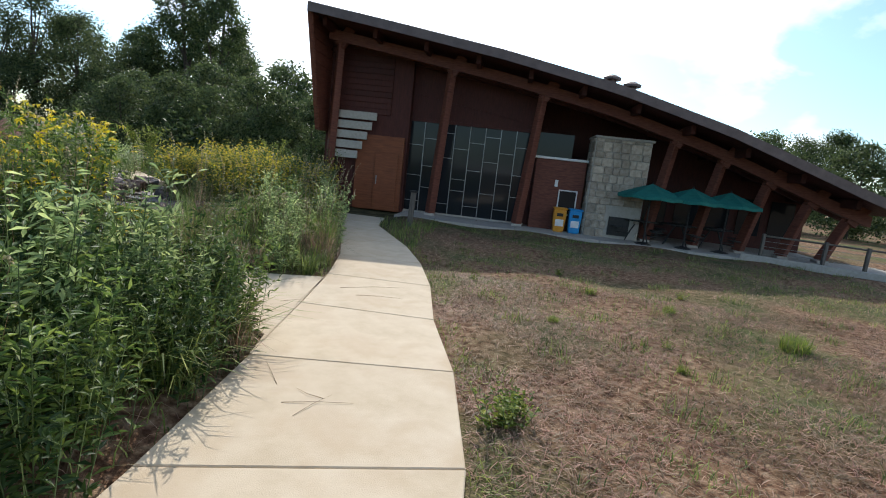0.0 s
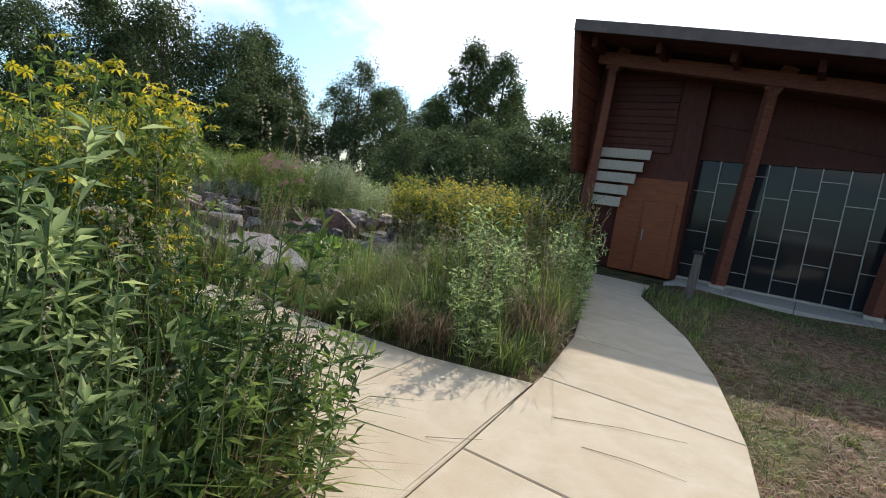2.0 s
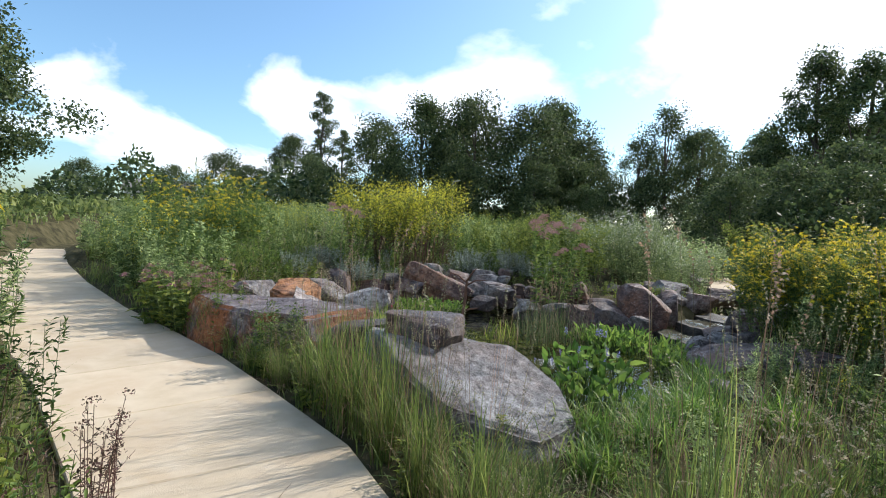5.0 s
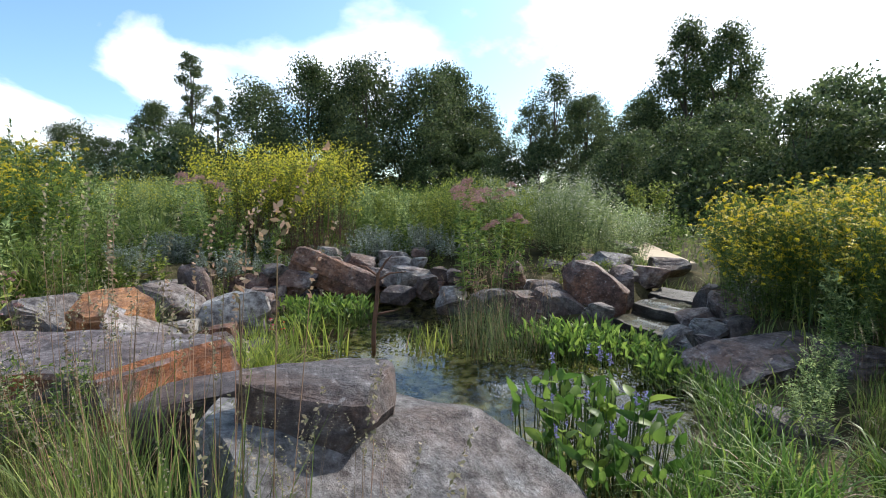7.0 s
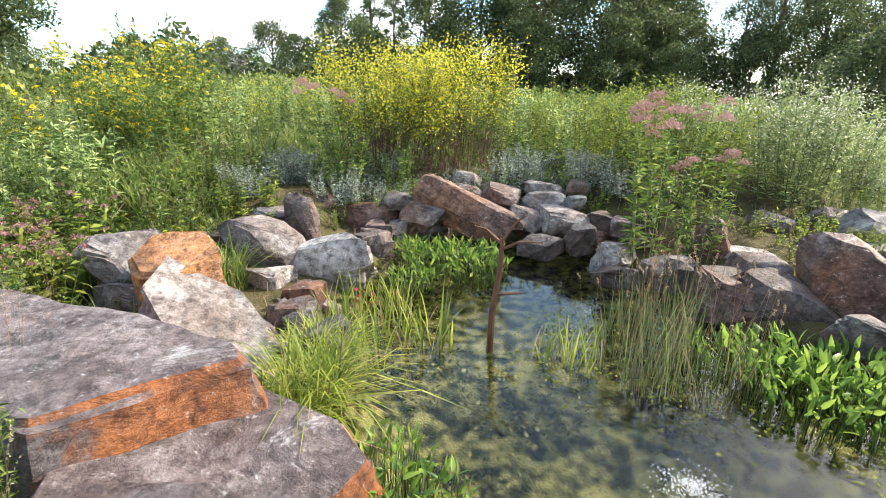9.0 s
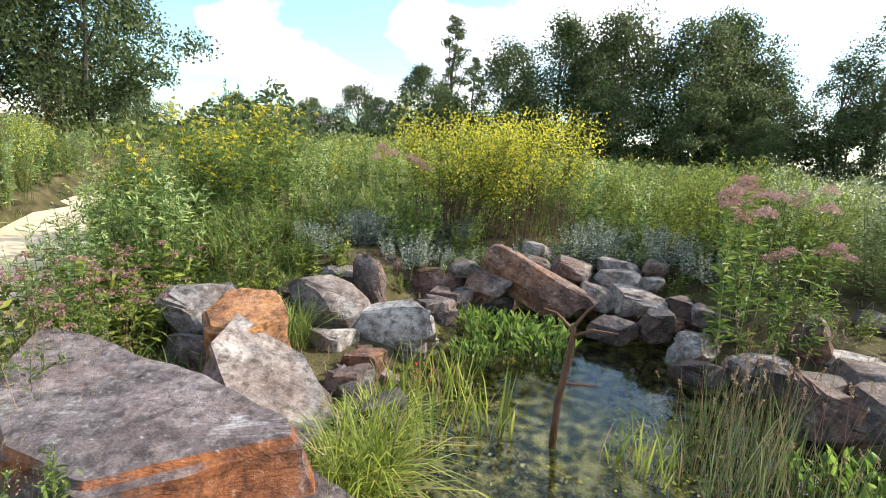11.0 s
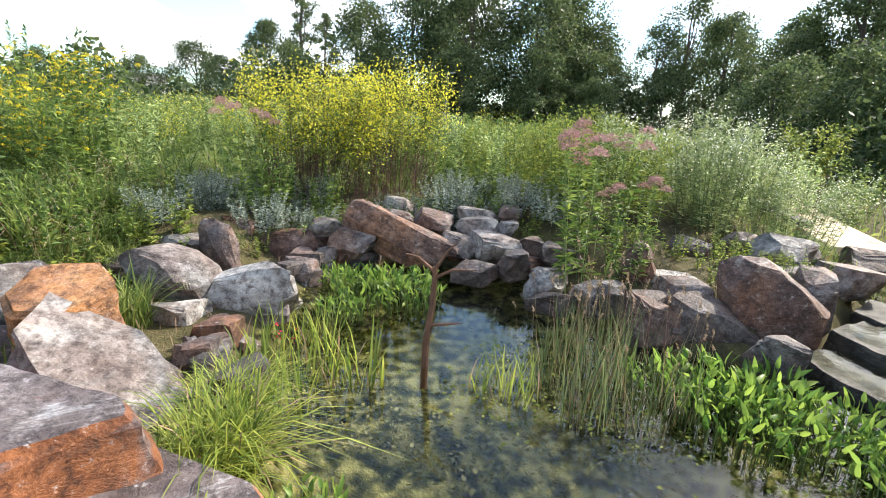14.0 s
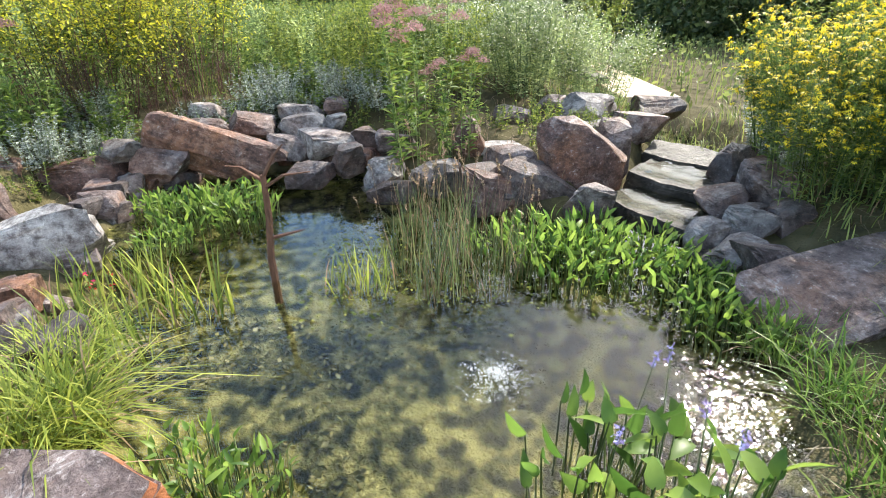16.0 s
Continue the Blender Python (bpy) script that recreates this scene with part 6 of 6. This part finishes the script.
put(S_SUN, [(-7.85, 12.8, 0.75), (-7.25, 12.95, 0.85), (-8.15, 13.4, 0.85), (-6.8, 12.9, 0.9), (-7.75, 13.15, 0.95), (-7.2, 13.7, 1.05), (-8.2, 13.95, 1.0), (-6.5, 13.3, 1.0), (-6.9, 14.6, 1.1), (-6.0, 14.2, 1.1), (-5.6, 15.2, 1.1), (-7.8, 15.0, 1.1), (-6.4, 12.6, 0.8)], "yellow daisy shrubs")
S_PYE = forb("joe_pye_weed", "tall plant with whorled leaves and dusty pink flower heads", 53, 1.4, 9, 0.30, 0.2, 44, 0.14, 0.036, M_LEAF, "dome", M_PINK, 1500, 0.022, lo=0.12, category="flower")
put(S_PYE, [(-11.05, 11.5, 0.98), (-11.5, 11.9, 0.95), (-13.25, 8.25, 0.82), (-10.85, 11.85, 0.7), (-12.2, 12.6, 0.8), (-19.5, 15.5, 0.8)], "joe-pye weeds")
S_WHITE = forb("white_shrub", "rounded fine-leaved shrub with whitish flower tops", 54, 1.4, 46, 0.5, 0.35, 70, 0.08, 0.02, M_PALE_LEAF, "spray", M_WHITE_BLOOM, 2200, 0.022, category="shrub", side=5, lo=0.05)
put(S_WHITE, [(-11.9, 14.1, 1.05), (-12.5, 14.4, 0.9), (-13.4, 13.8, 0.8), (-11.2, 14.6, 0.8)], "white flowering shrubs")
S_PLUME = forb("feathery_meadow_plant", "upright yellow-green feathery meadow plant", 55, 1.3, 20, 0.28, 0.12, 50, 0.10, 0.028, M_LEAF_LIME, side=2)
put(S_PLUME, [(-12.6, 12.2, 0.9), (-13.2, 12.6, 1.0), (-13.8, 12.1, 0.95), (-12.2, 13.1, 0.95), (-14.3, 12.9, 1.0), (-15.0, 12.0, 0.9), (-13.6, 13.4, 1.0), (-15.6, 13.1, 1.0), (-14.9, 14.1, 1.0), (-16.3, 12.4, 0.95), (-16.4, 14.2, 1.0)], "feathery plants")
S_SILVER = forb("silver_shrub", "low mounded silver-grey shrub on the stones", 56, 0.42, 52, 0.28, 0.5, 46, 0.055, 0.021, M_SILVER, category="shrub")
put(S_SILVER, [(-13.0, 8.35, 0.9), (-13.35, 9.4, 1.1), (-13.6, 10.2, 1.0), (-13.2, 10.6, 0.9), (-12.9, 11.7, 1.0), (-12.3, 11.9, 1.0), (-13.4, 7.75, 0.95), (-13.55, 10.9, 1.15), (-13.9, 11.2, 1.0), (-12.95, 7.3, 0.8), (-13.3, 8.95, 0.9), (-8.6, 14.1, 1.0), (-8.35, 13.35, 0.55), (-13.7, 8.0, 1.0), (-13.75, 9.0, 0.9), (-13.6, 9.75, 0.95), (-13.85, 11.8, 1.0), (-13.2, 8.7, 0.8), (-13.1, 9.95, 0.7), (-14.0, 7.7, 0.9), (-13.3, 11.2, 1.0)], "silver shrubs")
S_GREEN = forb("leafy_shrub", "low bright green leafy shrub above the stones", 57, 0.7, 22, 0.28, 0.4, 30, 0.09, 0.045, M_LEAF, category="shrub")
put(S_GREEN, [(-13.2, 10.25, 0.7), (-13.5, 10.55, 0.8), (-13.1, 11.3, 0.8), (-13.6, 9.1, 0.8), (-12.6, 12.0, 0.8), (-13.4, 7.3, 0.8), (-12.9, 6.7, 0.8), (-12.5, 7.05, 0.6), (-13.7, 11.5, 1.0), (-12.95, 8.75, 0.7), (-13.1, 9.3, 0.75), (-10.95, 5.9, 0.7), (-11.35, 5.6, 0.75), (-10.7, 6.25, 0.45), (-13.45, 8.45, 0.9), (-13.3, 9.75, 0.7), (-11.65, 8.02, 0.3), (-5.9, 16.6, 1.6), (-5.4, 16.0, 1.4)], "leafy shrubs")
S_LOW = forb("groundcover_plant", "yellow-green low plant between the stones", 58, 0.28, 16, 0.16, 0.6, 20, 0.05, 0.02, M_LEAF_LIME)
put(S_LOW, [(-12.6, 8.3, 0.9), (-12.1, 11.55, 1.0), (-11.7, 12.4, 1.2), (-12.5, 11.6, 1.1), (-10.9, 13.3, 1.2), (-10.4, 13.0, 1.0), (-9.3, 13.9, 1.1), (-12.75, 10.05, 1.0), (-10.2, 12.5, 1.2), (-10.6, 12.75, 1.2), (-9.95, 12.75, 1.1), (-11.1, 12.6, 1.1), (-8.5, 12.75, 1.0), (-10.0, 13.2, 1.0), (-13.0, 9.6, 0.9), (-12.6, 6.9, 1.2), (-12.2, 6.6, 1.2), (-12.0, 7.1, 1.0), (-11.6, 6.5, 1.0), (-11.4, 12.3, 1.1)], "groundcover")
JUN = forb("dark_shrub", "dark green dense shrub beside the building", 59, 1.9, 30, 0.6, 0.3, 60, 0.09, 0.03, M_LEAF_DARK, category="shrub", side=4)
put(JUN, [(-5.75, 16.0, 1.0), (-6.4, 15.6, 0.95), (-6.9, 16.4, 1.0)], "dark shrubs")
SMALL_TREE = forb("young_tree", "young yellow-green tree beyond the cascade", 60, 2.1, 26, 0.3, 0.45, 50, 0.16, 0.07, M_LEAF_LIME, lo=0.35, category="tree", stem_mat=M_BROWN, side=3)
put(SMALL_TREE, [(-17.6, 24.0, 1.0), (-10.2, 22.5, 0.95)], "young trees")

G_STALK = grass("tall_grass", "thin tall grass with upright reddish seed heads beside the boulder", 35, 1.15, 60, 0.14, 0.2, 0.006, M_GRASS, 5, M_STRAW, head_len=0.16, dry=0.12)
put(G_STALK, [(-6.35, 7.56, 1.0), (-6.75, 7.46, 1.0), (-7.1, 7.34, 0.9), (-4.6, 8.1, 1.0), (-4.9, 8.5, 1.0)], "tall grass stalks")

# ---- in the water ----
sedge = grass("sedge_clump", "arching yellow-green sedge clump at the water's edge", 61, 0.78, 520, 0.2, 0.75, 0.010, M_SEDGE, 0, droop=0.62, dry=0.12)
put(sedge, [(-9.25, 8.12, 0.95, -0.12), (-9.0, 7.95, 0.75, -0.1), (-9.75, 8.2, 0.72, -0.12)], "sedges")
G_R = grass("sedge_clump", "green sedge tuft on the pond's shore", 62, 0.5, 260, 0.2, 0.6, 0.009, M_LEAF_BRIGHT, 0, droop=0.55, dry=0.1)
put(G_R, [(-7.1, 10.85, 1.0, -0.12), (-6.85, 10.5, 1.0, -0.12), (-7.45, 11.15, 0.85, -0.12), (-6.7, 10.05, 1.0, -0.1), (-6.6, 9.55, 0.9, -0.1), (-6.3, 9.9, 1.0), (-6.1, 9.3, 0.9), (-7.85, 11.6, 0.7, -0.12), (-6.35, 9.0, 0.8), (-5.9, 8.7, 0.8), (-6.0, 10.4, 1.0)], "shore sedges")
reed = grass("reed_clump", "upright thin grey-green rushes standing in the pond", 63, 0.78, 46, 0.18, 0.3, 0.006, M_REED, 7, M_STRAW, droop=0.3, head_len=0.05, dry=0.2)
put(reed, [(-9.15, 10.2, 1.0, -0.15), (-9.35, 10.35, 0.95, -0.15), (-9.55, 10.15, 0.8, -0.15), (-9.3, 10.65, 1.05, -0.15), (-9.6, 10.6, 0.95, -0.15), (-8.95, 10.45, 0.8, -0.15), (-9.85, 10.45, 0.85, -0.15), (-9.0, 10.75, 0.85, -0.15), (-9.75, 10.85, 0.9, -0.15), (-10.1, 10.7, 0.8, -0.15)], "rushes")
iris = grass("iris_clump", "sparse green iris blades standing in the water", 64, 0.66, 26, 0.22, 0.3, 0.014, M_SEDGE, 0, droop=0.35, dry=0.2)
put(iris, [(-9.98, 8.92, 0.95, -0.15), (-10.25, 8.75, 0.9, -0.15), (-10.5, 8.35, 0.9, -0.15), (-10.1, 8.3, 0.9, -0.15), (-9.65, 9.75, 0.72, -0.15), (-9.5, 9.95, 0.7, -0.15), (-10.7, 8.75, 0.7, -0.15), (-9.7, 8.5, 0.8, -0.15)], "iris clumps")


def broad_leaves(soup, pos, way, length, width, r):
    """Ovate leaves with a folded midrib and a drooping tip."""
    n = len(pos)
    way = unit(way)
    side = unit(np.cross(way, np.array([0, 0, 1.0]) + r.normal(0, 0.6, (n, 3))))
    nor = np.cross(side, way)
    rows = []
    for u, w, drop in ((0.0, 0.25, 0.0), (0.12, 0.85, -0.02), (0.38, 1.0, -0.01), (0.7, 0.66, 0.05)):
        mid = pos + way * length[:, None] * u - nor * length[:, None] * drop
        rows += [mid - side * width[:, None] * w / 2 + nor * width[:, None] * w * 0.16, mid, mid + side * width[:, None] * w / 2 + nor * width[:, None] * w * 0.16]
    rows.append(pos + way * length[:, None] - nor * length[:, None] * 0.16)
    quads = [(3 * k + c, 3 * k + c + 1, 3 * k + c + 4, 3 * k + c + 3) for k in range(3) for c in (0, 1)]
    return soup.add(np.stack(rows, 1), quads, [(9, 10, 12), (10, 11, 12)])


def pickerel(name, words, seed, h, n, spread, leaf, leaf_w, spikes=0):
    """Water plants: upright stalks, each with one broad pointed leaf."""
    r = np.random.default_rng(seed)
    e = empty(name, 0, 0, 0, words, "water plant")
    foot, tip = stalks(r, n, h, spread, 0.22)
    tip = foot + (tip - foot) * r.uniform(0.5, 1.0, (n, 1))
    foot[:, 2] -= 0.12
    s = Soup(); stems(s, foot, tip, 0.005, 0.003)
    s.object("stalk_work", M_STEM, e)["kind"] = "stuff"
    out = unit(tip * np.array([1, 1, 0]) + r.normal(0, 0.2, tip.shape))
    s = Soup()
    broad_leaves(s, tip - np.array([0, 0, 0.01]), out * 0.55 + np.array([0, 0, 0.9]) + r.normal(0, 0.32, tip.shape), leaf * r.uniform(0.6, 1.15, n), leaf_w * r.uniform(0.8, 1.2, n), r)
    s.object("foliage", M_LEAF_BRIGHT, e)["kind"] = "stuff"
    if spikes:
        f2, t2 = stalks(r, spikes, h * 1.35, spread * 0.8, 0.2)
        s = Soup(); stems(s, f2, t2, 0.003, 0.002)
        p, k, u = along(r, f2, t2, 0.9, 1.0, 26)
        s.object("flower_stalk", M_STEM, e)["kind"] = "stuff"
        s = Soup(); cards(s, p + r.normal(0, 0.006, p.shape), 0.014, r)
        s.object("flower_spike", M_VIOLET, e)["kind"] = "stuff"
    return e


PK = pickerel("pickerelweed", "bright green pickerelweed leaves crowding the shallow water", 71, 0.22, 125, 0.33, 0.11, 0.03)
put(PK, [(x, y, s, -0.1) for x, y, s in ((-11.5, 9.35, 1.05), (-11.75, 9.75, 1.0), (-11.3, 9.7, 0.9), (-11.95, 9.3, 0.9), (-11.2, 9.0, 0.7), (-8.75, 11.0, 1.0), (-8.95, 11.35, 1.05), (-9.15, 11.15, 1.0), (-8.55, 11.3, 1.0), (-9.3, 10.95, 0.85), (-8.5, 11.65, 0.9), (-7.95, 11.3, 1.0), (-7.72, 11.12, 0.8), (-8.1, 11.55, 0.8), (-12.1, 9.0, 0.7), (-8.65, 8.45, 0.8), (-8.45, 8.6, 0.7))], "pickerelweeds")
PF = pickerel("pickerelweed", "tall pickerelweed with broad glossy leaves and violet spikes", 72, 0.44, 34, 0.22, 0.13, 0.05, 2)
put(PF, [(-7.1, 9.68, 1.2, -0.12), (-6.85, 9.5, 1.0, -0.12), (-7.6, 9.66, 1.1, -0.12), (-7.38, 9.76, 1.2, -0.12), (-7.2, 9.45, 0.9, -0.12), (-6.95, 9.2, 0.9, -0.12), (-7.3, 9.2, 0.7, -0.12)], "tall pickerelweeds")

snag = empty("dead_branch_stake", -10.02, 9.43, -0.1, "bare brown branch stub standing upright in the pond", "branch")
part("stem", rod_bm([(0, 0, -0.35), (0.01, 0, 0.2), (0.03, 0.03, 0.5), (0.06, 0.03, 0.78)], [0.028, 0.026, 0.023, 0.017], 8), M_SNAG, snag)
for a, b, c in (((0.02, 0.02, 0.34), (0.12, 0.14, 0.38), (0.17, 0.2, 0.4)), ((0.05, 0.03, 0.7), (0.15, 0.12, 0.78), (0.26, 0.25, 0.8)), ((0.05, 0.03, 0.74), (0.0, -0.08, 0.84), (-0.02, -0.16, 0.86)), ((0.06, 0.03, 0.77), (0.1, 0.1, 0.9), (0.12, 0.16, 0.96))):
    part("twig", rod_bm([a, b, c], [0.014, 0.01, 0.004], 5), M_SNAG, snag)
r_w = np.random.default_rng(81)
# bubbling spring: rounded beads of water and foam
M_FOAM = material("foam", ((0.75, 0.77, 0.76), (0.9, 0.91, 0.9)), 20, 3, 0.3, 0.0, translucent=0.3)
s = Soup()
n = 900
q = np.abs(r_w.normal(0, 0.10, n)); a = r_w.uniform(0, math.tau, n)
cards(s, np.stack((-8.30 + q * np.cos(a), 9.86 + q * np.sin(a), WATER_Z + 0.006 + 0.05 * np.exp(-(q / 0.07) ** 2) * r_w.uniform(0, 1, n)), 1), 0.010, r_w, 0.6)
tagged(s.object("spring_foam", M_FOAM), "white foam beads of a small bubbling spring", "foam", kind="stuff")
s = Soup()
n = 1500
c = np.array([(-9.3, 10.0), (-9.0, 10.35), (-8.6, 10.85), (-9.9, 10.2), (-8.3, 11.15), (-12.0, 9.4), (-10.2, 8.8), (-9.6, 9.6), (-8.1, 11.0)])[r_w.integers(0, 9, n)]
p = np.concatenate((c + r_w.normal(0, 0.2, (n, 2)), np.full((n, 1), WATER_Z + 0.004)), 1)
p = p[pond_ratio(p[:, 0], p[:, 1]) < 1.0]
cards(s, p, 0.024, r_w, 0.97)
tagged(s.object("floating_algae", M_LEAF_LIME), "flecks of yellow-green algae floating between the rushes", "algae", kind="stuff")

s = Soup()
n = 26000
x, y = r_w.uniform(-12.2, -6.4, n), r_w.uniform(7.6, 12.2, n)
k = (pond_ratio(x, y) < 0.97) & (np.sin(x * 3.1 + 1.9 * np.sin(y * 2.3)) + np.sin(y * 3.7 + 1.4 * np.sin(x * 2.9)) + r_w.normal(0, 0.45, n) > 0.35)
x, y = x[k], y[k]
z = height(x, y) + r_w.uniform(0, 1, len(x)) ** 2 * 0.10
k = z < WATER_Z - 0.03
cards(s, np.stack((x, y, z), 1)[k], 0.045, r_w, 0.3)
tagged(s.object("pond_weed", M_WEED), "brownish-olive weed and algae carpeting the pond bed", "pond weed", kind="stuff")

# ---- grass carpets ----
def carpet(name, words, mat, n, x0, x1, y0, y1, keep, h, lean, width, seed, droop=0.5):
    r = np.random.default_rng(seed)
    x, y = r.uniform(x0, x1, n), r.uniform(y0, y1, n)
    k = keep(x, y) & ~on_path(x, y, 0.02)
    x, y = x[k], y[k]
    base = np.stack((x, y, height(x, y) - 0.02), 1)
    s = Soup()
    hh = h * r.uniform(0.4, 1.3, len(x))
    blades(s, base, hh, lean * r.uniform(0.4, 1.8, len(x)), width, droop, r)
    return tagged(s.object(name, mat), words, "grass", kind="stuff")


off_pond = lambda x, y: pond_ratio(x, y) > 1.15
carpet("meadow_grass", "dense green meadow undergrowth between the taller plants", M_GRASS, 42000, -17, -1.7, -3, 15.5, lambda x, y: off_pond(x, y) & ~((x > -14.4) & (x < -8) & (y > 7.2) & (y < 14)), 0.30, 0.5, 0.011, 91)
carpet("meadow_litter", "dry straw and dead stalks between meadow plants", M_STRAW, 12000, -15, -1.7, -3, 15.5, off_pond, 0.22, 0.9, 0.006, 92)
carpet("lawn_grass", "short mown green lawn blades beside the walk", M_GRASS, 30000, -2.6, 12, 0.0, 16.8, lambda x, y: (x > np.interp(y, [0, 4, 7, 10, 13, 16.2], [0.1, 0.0, -0.65, -1.3, -2.5, -3.5])) & (np.sin(x * 1.1 + 1.3 * np.sin(y * 0.7)) + np.sin(y * 0.9 + x * 0.4) > -0.1), 0.10, 0.7, 0.008, 93)
carpet("lawn_thatch", "matted reddish-brown dead lawn grass beside the walk", M_THATCH, 90000, -1.5, 6, 1.5, 9.5, lambda x, y: (x > np.interp(y, [0, 4, 7, 10, 13, 16.2], [0.1, 0.0, -0.65, -1.3, -2.5, -3.5])) & (np.sin(x * 2.3 + 1.6 * np.sin(y * 1.7)) + np.sin(y * 2.9 + 1.1 * np.sin(x * 2.1)) > -0.5), 0.075, 1.5, 0.006, 104, 0.35)
carpet("lawn_straw", "dry pale lawn straw beside the walk", M_STRAW, 70000, -2.6, 9, 0.0, 15, lambda x, y: (x > np.interp(y, [0, 4, 7, 10, 13, 16.2], [0.1, 0.0, -0.65, -1.3, -2.5, -3.5])), 0.08, 1.2, 0.0065, 94, 0.4)
far_r = np.random.default_rng(95)
n = 76000
x = -5 - 57 * far_r.uniform(0, 1, n) ** 1.4
y = far_r.uniform(-30, 52, n)
k = ~on_path(x, y, 0.3) & ((x < -17) | (y > 20) | ((y > 15.6) & (x < -7.5) & (np.abs((y - 15.4) + (x + 11.2) * 0.9) > 0.9) & (x < -9)))
x, y = x[k], y[k]
tall = 0.8 + 0.35 * np.sin(x * 0.5) * np.sin(y * 0.37 + x * 0.11)
s = Soup()
part_n = len(x) // 4
blades(s, np.stack((x, y, height(x, y)), 1)[:part_n], (tall * far_r.uniform(0.5, 1.1, len(x)))[:part_n], 0.35, np.where(x < -17, 0.06, 0.02)[:part_n], 0.3, far_r)
mound = tall * (0.75 + 0.45 * np.sin(x * 1.9 + np.sin(y * 1.3)) * np.sin(y * 1.7 + 0.6 * np.sin(x * 1.1)))
up = far_r.uniform(0, 1, len(x)) ** 0.6
cards(s, np.stack((x, y, height(x, y) + mound * up), 1), np.where(x < -30, 0.34, np.where(x < -17, 0.2, 0.11)), far_r)
tagged(s.object("far_meadow", M_MEADOW), "wide grey-green meadow of tall plants before the wood", "meadow", kind="stuff")
WEED = forb("lawn_weed", "small bright green leafy weed beside the walk", 97, 0.30, 12, 0.12, 0.6, 18, 0.07, 0.04, M_LEAF_LIME)
put(WEED, [(0.22, 4.55, 1.0), (0.28, 4.75, 0.8), (3.2, 9.9, 0.5), (-0.3, 9.0, 0.4), (6.6, 8.8, 0.6), (2.1, 7.0, 0.35), (1.2, 10.4, 0.5)], "lawn weeds")
carpet("path_edge_grass", "fresh green grass fringe along the walk's edge", M_LEAF_LIME, 26000, -2.6, 0.6, 1.0, 14.0, lambda x, y: (np.abs(x - 0.14 - np.interp(y, [0, 4, 7, 10, 13, 16.2], [0.1, 0.0, -0.65, -1.3, -2.5, -3.5])) < 0.16) & (np.sin(y * 5) + np.sin(y * 2.3 + 1) > -0.4), 0.10, 0.8, 0.007, 96)
carpet("lawn_tuft", "scattered green grass tufts on the dry lawn", M_GRASS, 60000, -1.0, 11, 3.0, 16.5, lambda x, y: (x > np.interp(y, [0, 4, 7, 10, 13, 16.2], [0.15, 0.1, -0.5, -1.2, -2.4, -3.4])) & (np.sin(x * 4.1 + 2 * np.sin(y * 1.3)) * np.sin(y * 3.7 + 1.5 * np.sin(x * 0.9)) > 0.62), 0.15, 0.5, 0.007, 98)

# fallen stalks on the paths
r_f = np.random.default_rng(99)
for x, y, a, n in ((-1.35, 4.35, 0.3, 0.5), (-1.2, 4.2, 1.2, 0.4), (-1.5, 4.6, 2.2, 0.45), (-1.1, 4.5, 2.8, 0.25), (-2.0, 7.55, 0.5, 0.9), (-1.7, 7.3, 0.2, 0.6), (-2.9, 7.4, 1.0, 0.5), (-3.4, 7.1, 2.6, 0.4), (-4.6, 6.9, 0.4, 0.7), (-4.9, 7.1, 0.9, 0.5), (-5.6, 6.8, 2.9, 0.6), (-3.8, 6.6, 0.1, 0.4), (-2.4, 6.6, 0.8, 0.35)):
    c, s_ = math.cos(a), math.sin(a)
    k = r_f.uniform(-0.12, 0.12) * n
    st = part("stalk", rod_bm([(0, 0, 0.004), (c * n / 2 - s_ * k, s_ * n / 2 + c * k, 0.012), (c * n, s_ * n, 0.006)], [0.0025, 0.002, 0.001], 5), M_STRAW)
    st.name = "fallen_stalk"
    st.location = (x, y, 0.0)
    tagged(st, "thin dry plant stalk fallen on the concrete path", "stalk", "fallen stalks")

CARD = forb("cardinal_flower", "small red-flowered plant standing in the shallow pond", 101, 0.42, 2, 0.05, 0.1, 12, 0.07, 0.016, M_LEAF, "spike", M_RED, 24, 0.02)
put(CARD, [(-10.15, 8.5, 1.0, -0.12)])
TUSSOCK = grass("lawn_tussock", "fresh green grass tussock on the dry lawn", 103, 0.34, 220, 0.16, 0.5, 0.008, M_LEAF_LIME, 0, dry=0.15)
put(TUSSOCK, [(3.75, 7.55, 1.0), (3.9, 7.7, 0.7), (5.6, 7.9, 0.9), (4.6, 6.1, 0.6), (2.6, 8.6, 0.5), (6.4, 9.4, 0.7), (5.0, 5.2, 0.5), (2.0, 6.2, 0.4), (7.6, 8.4, 0.7), (0.8, 7.2, 0.4), (1.6, 9.3, 0.5)], "lawn tussocks")
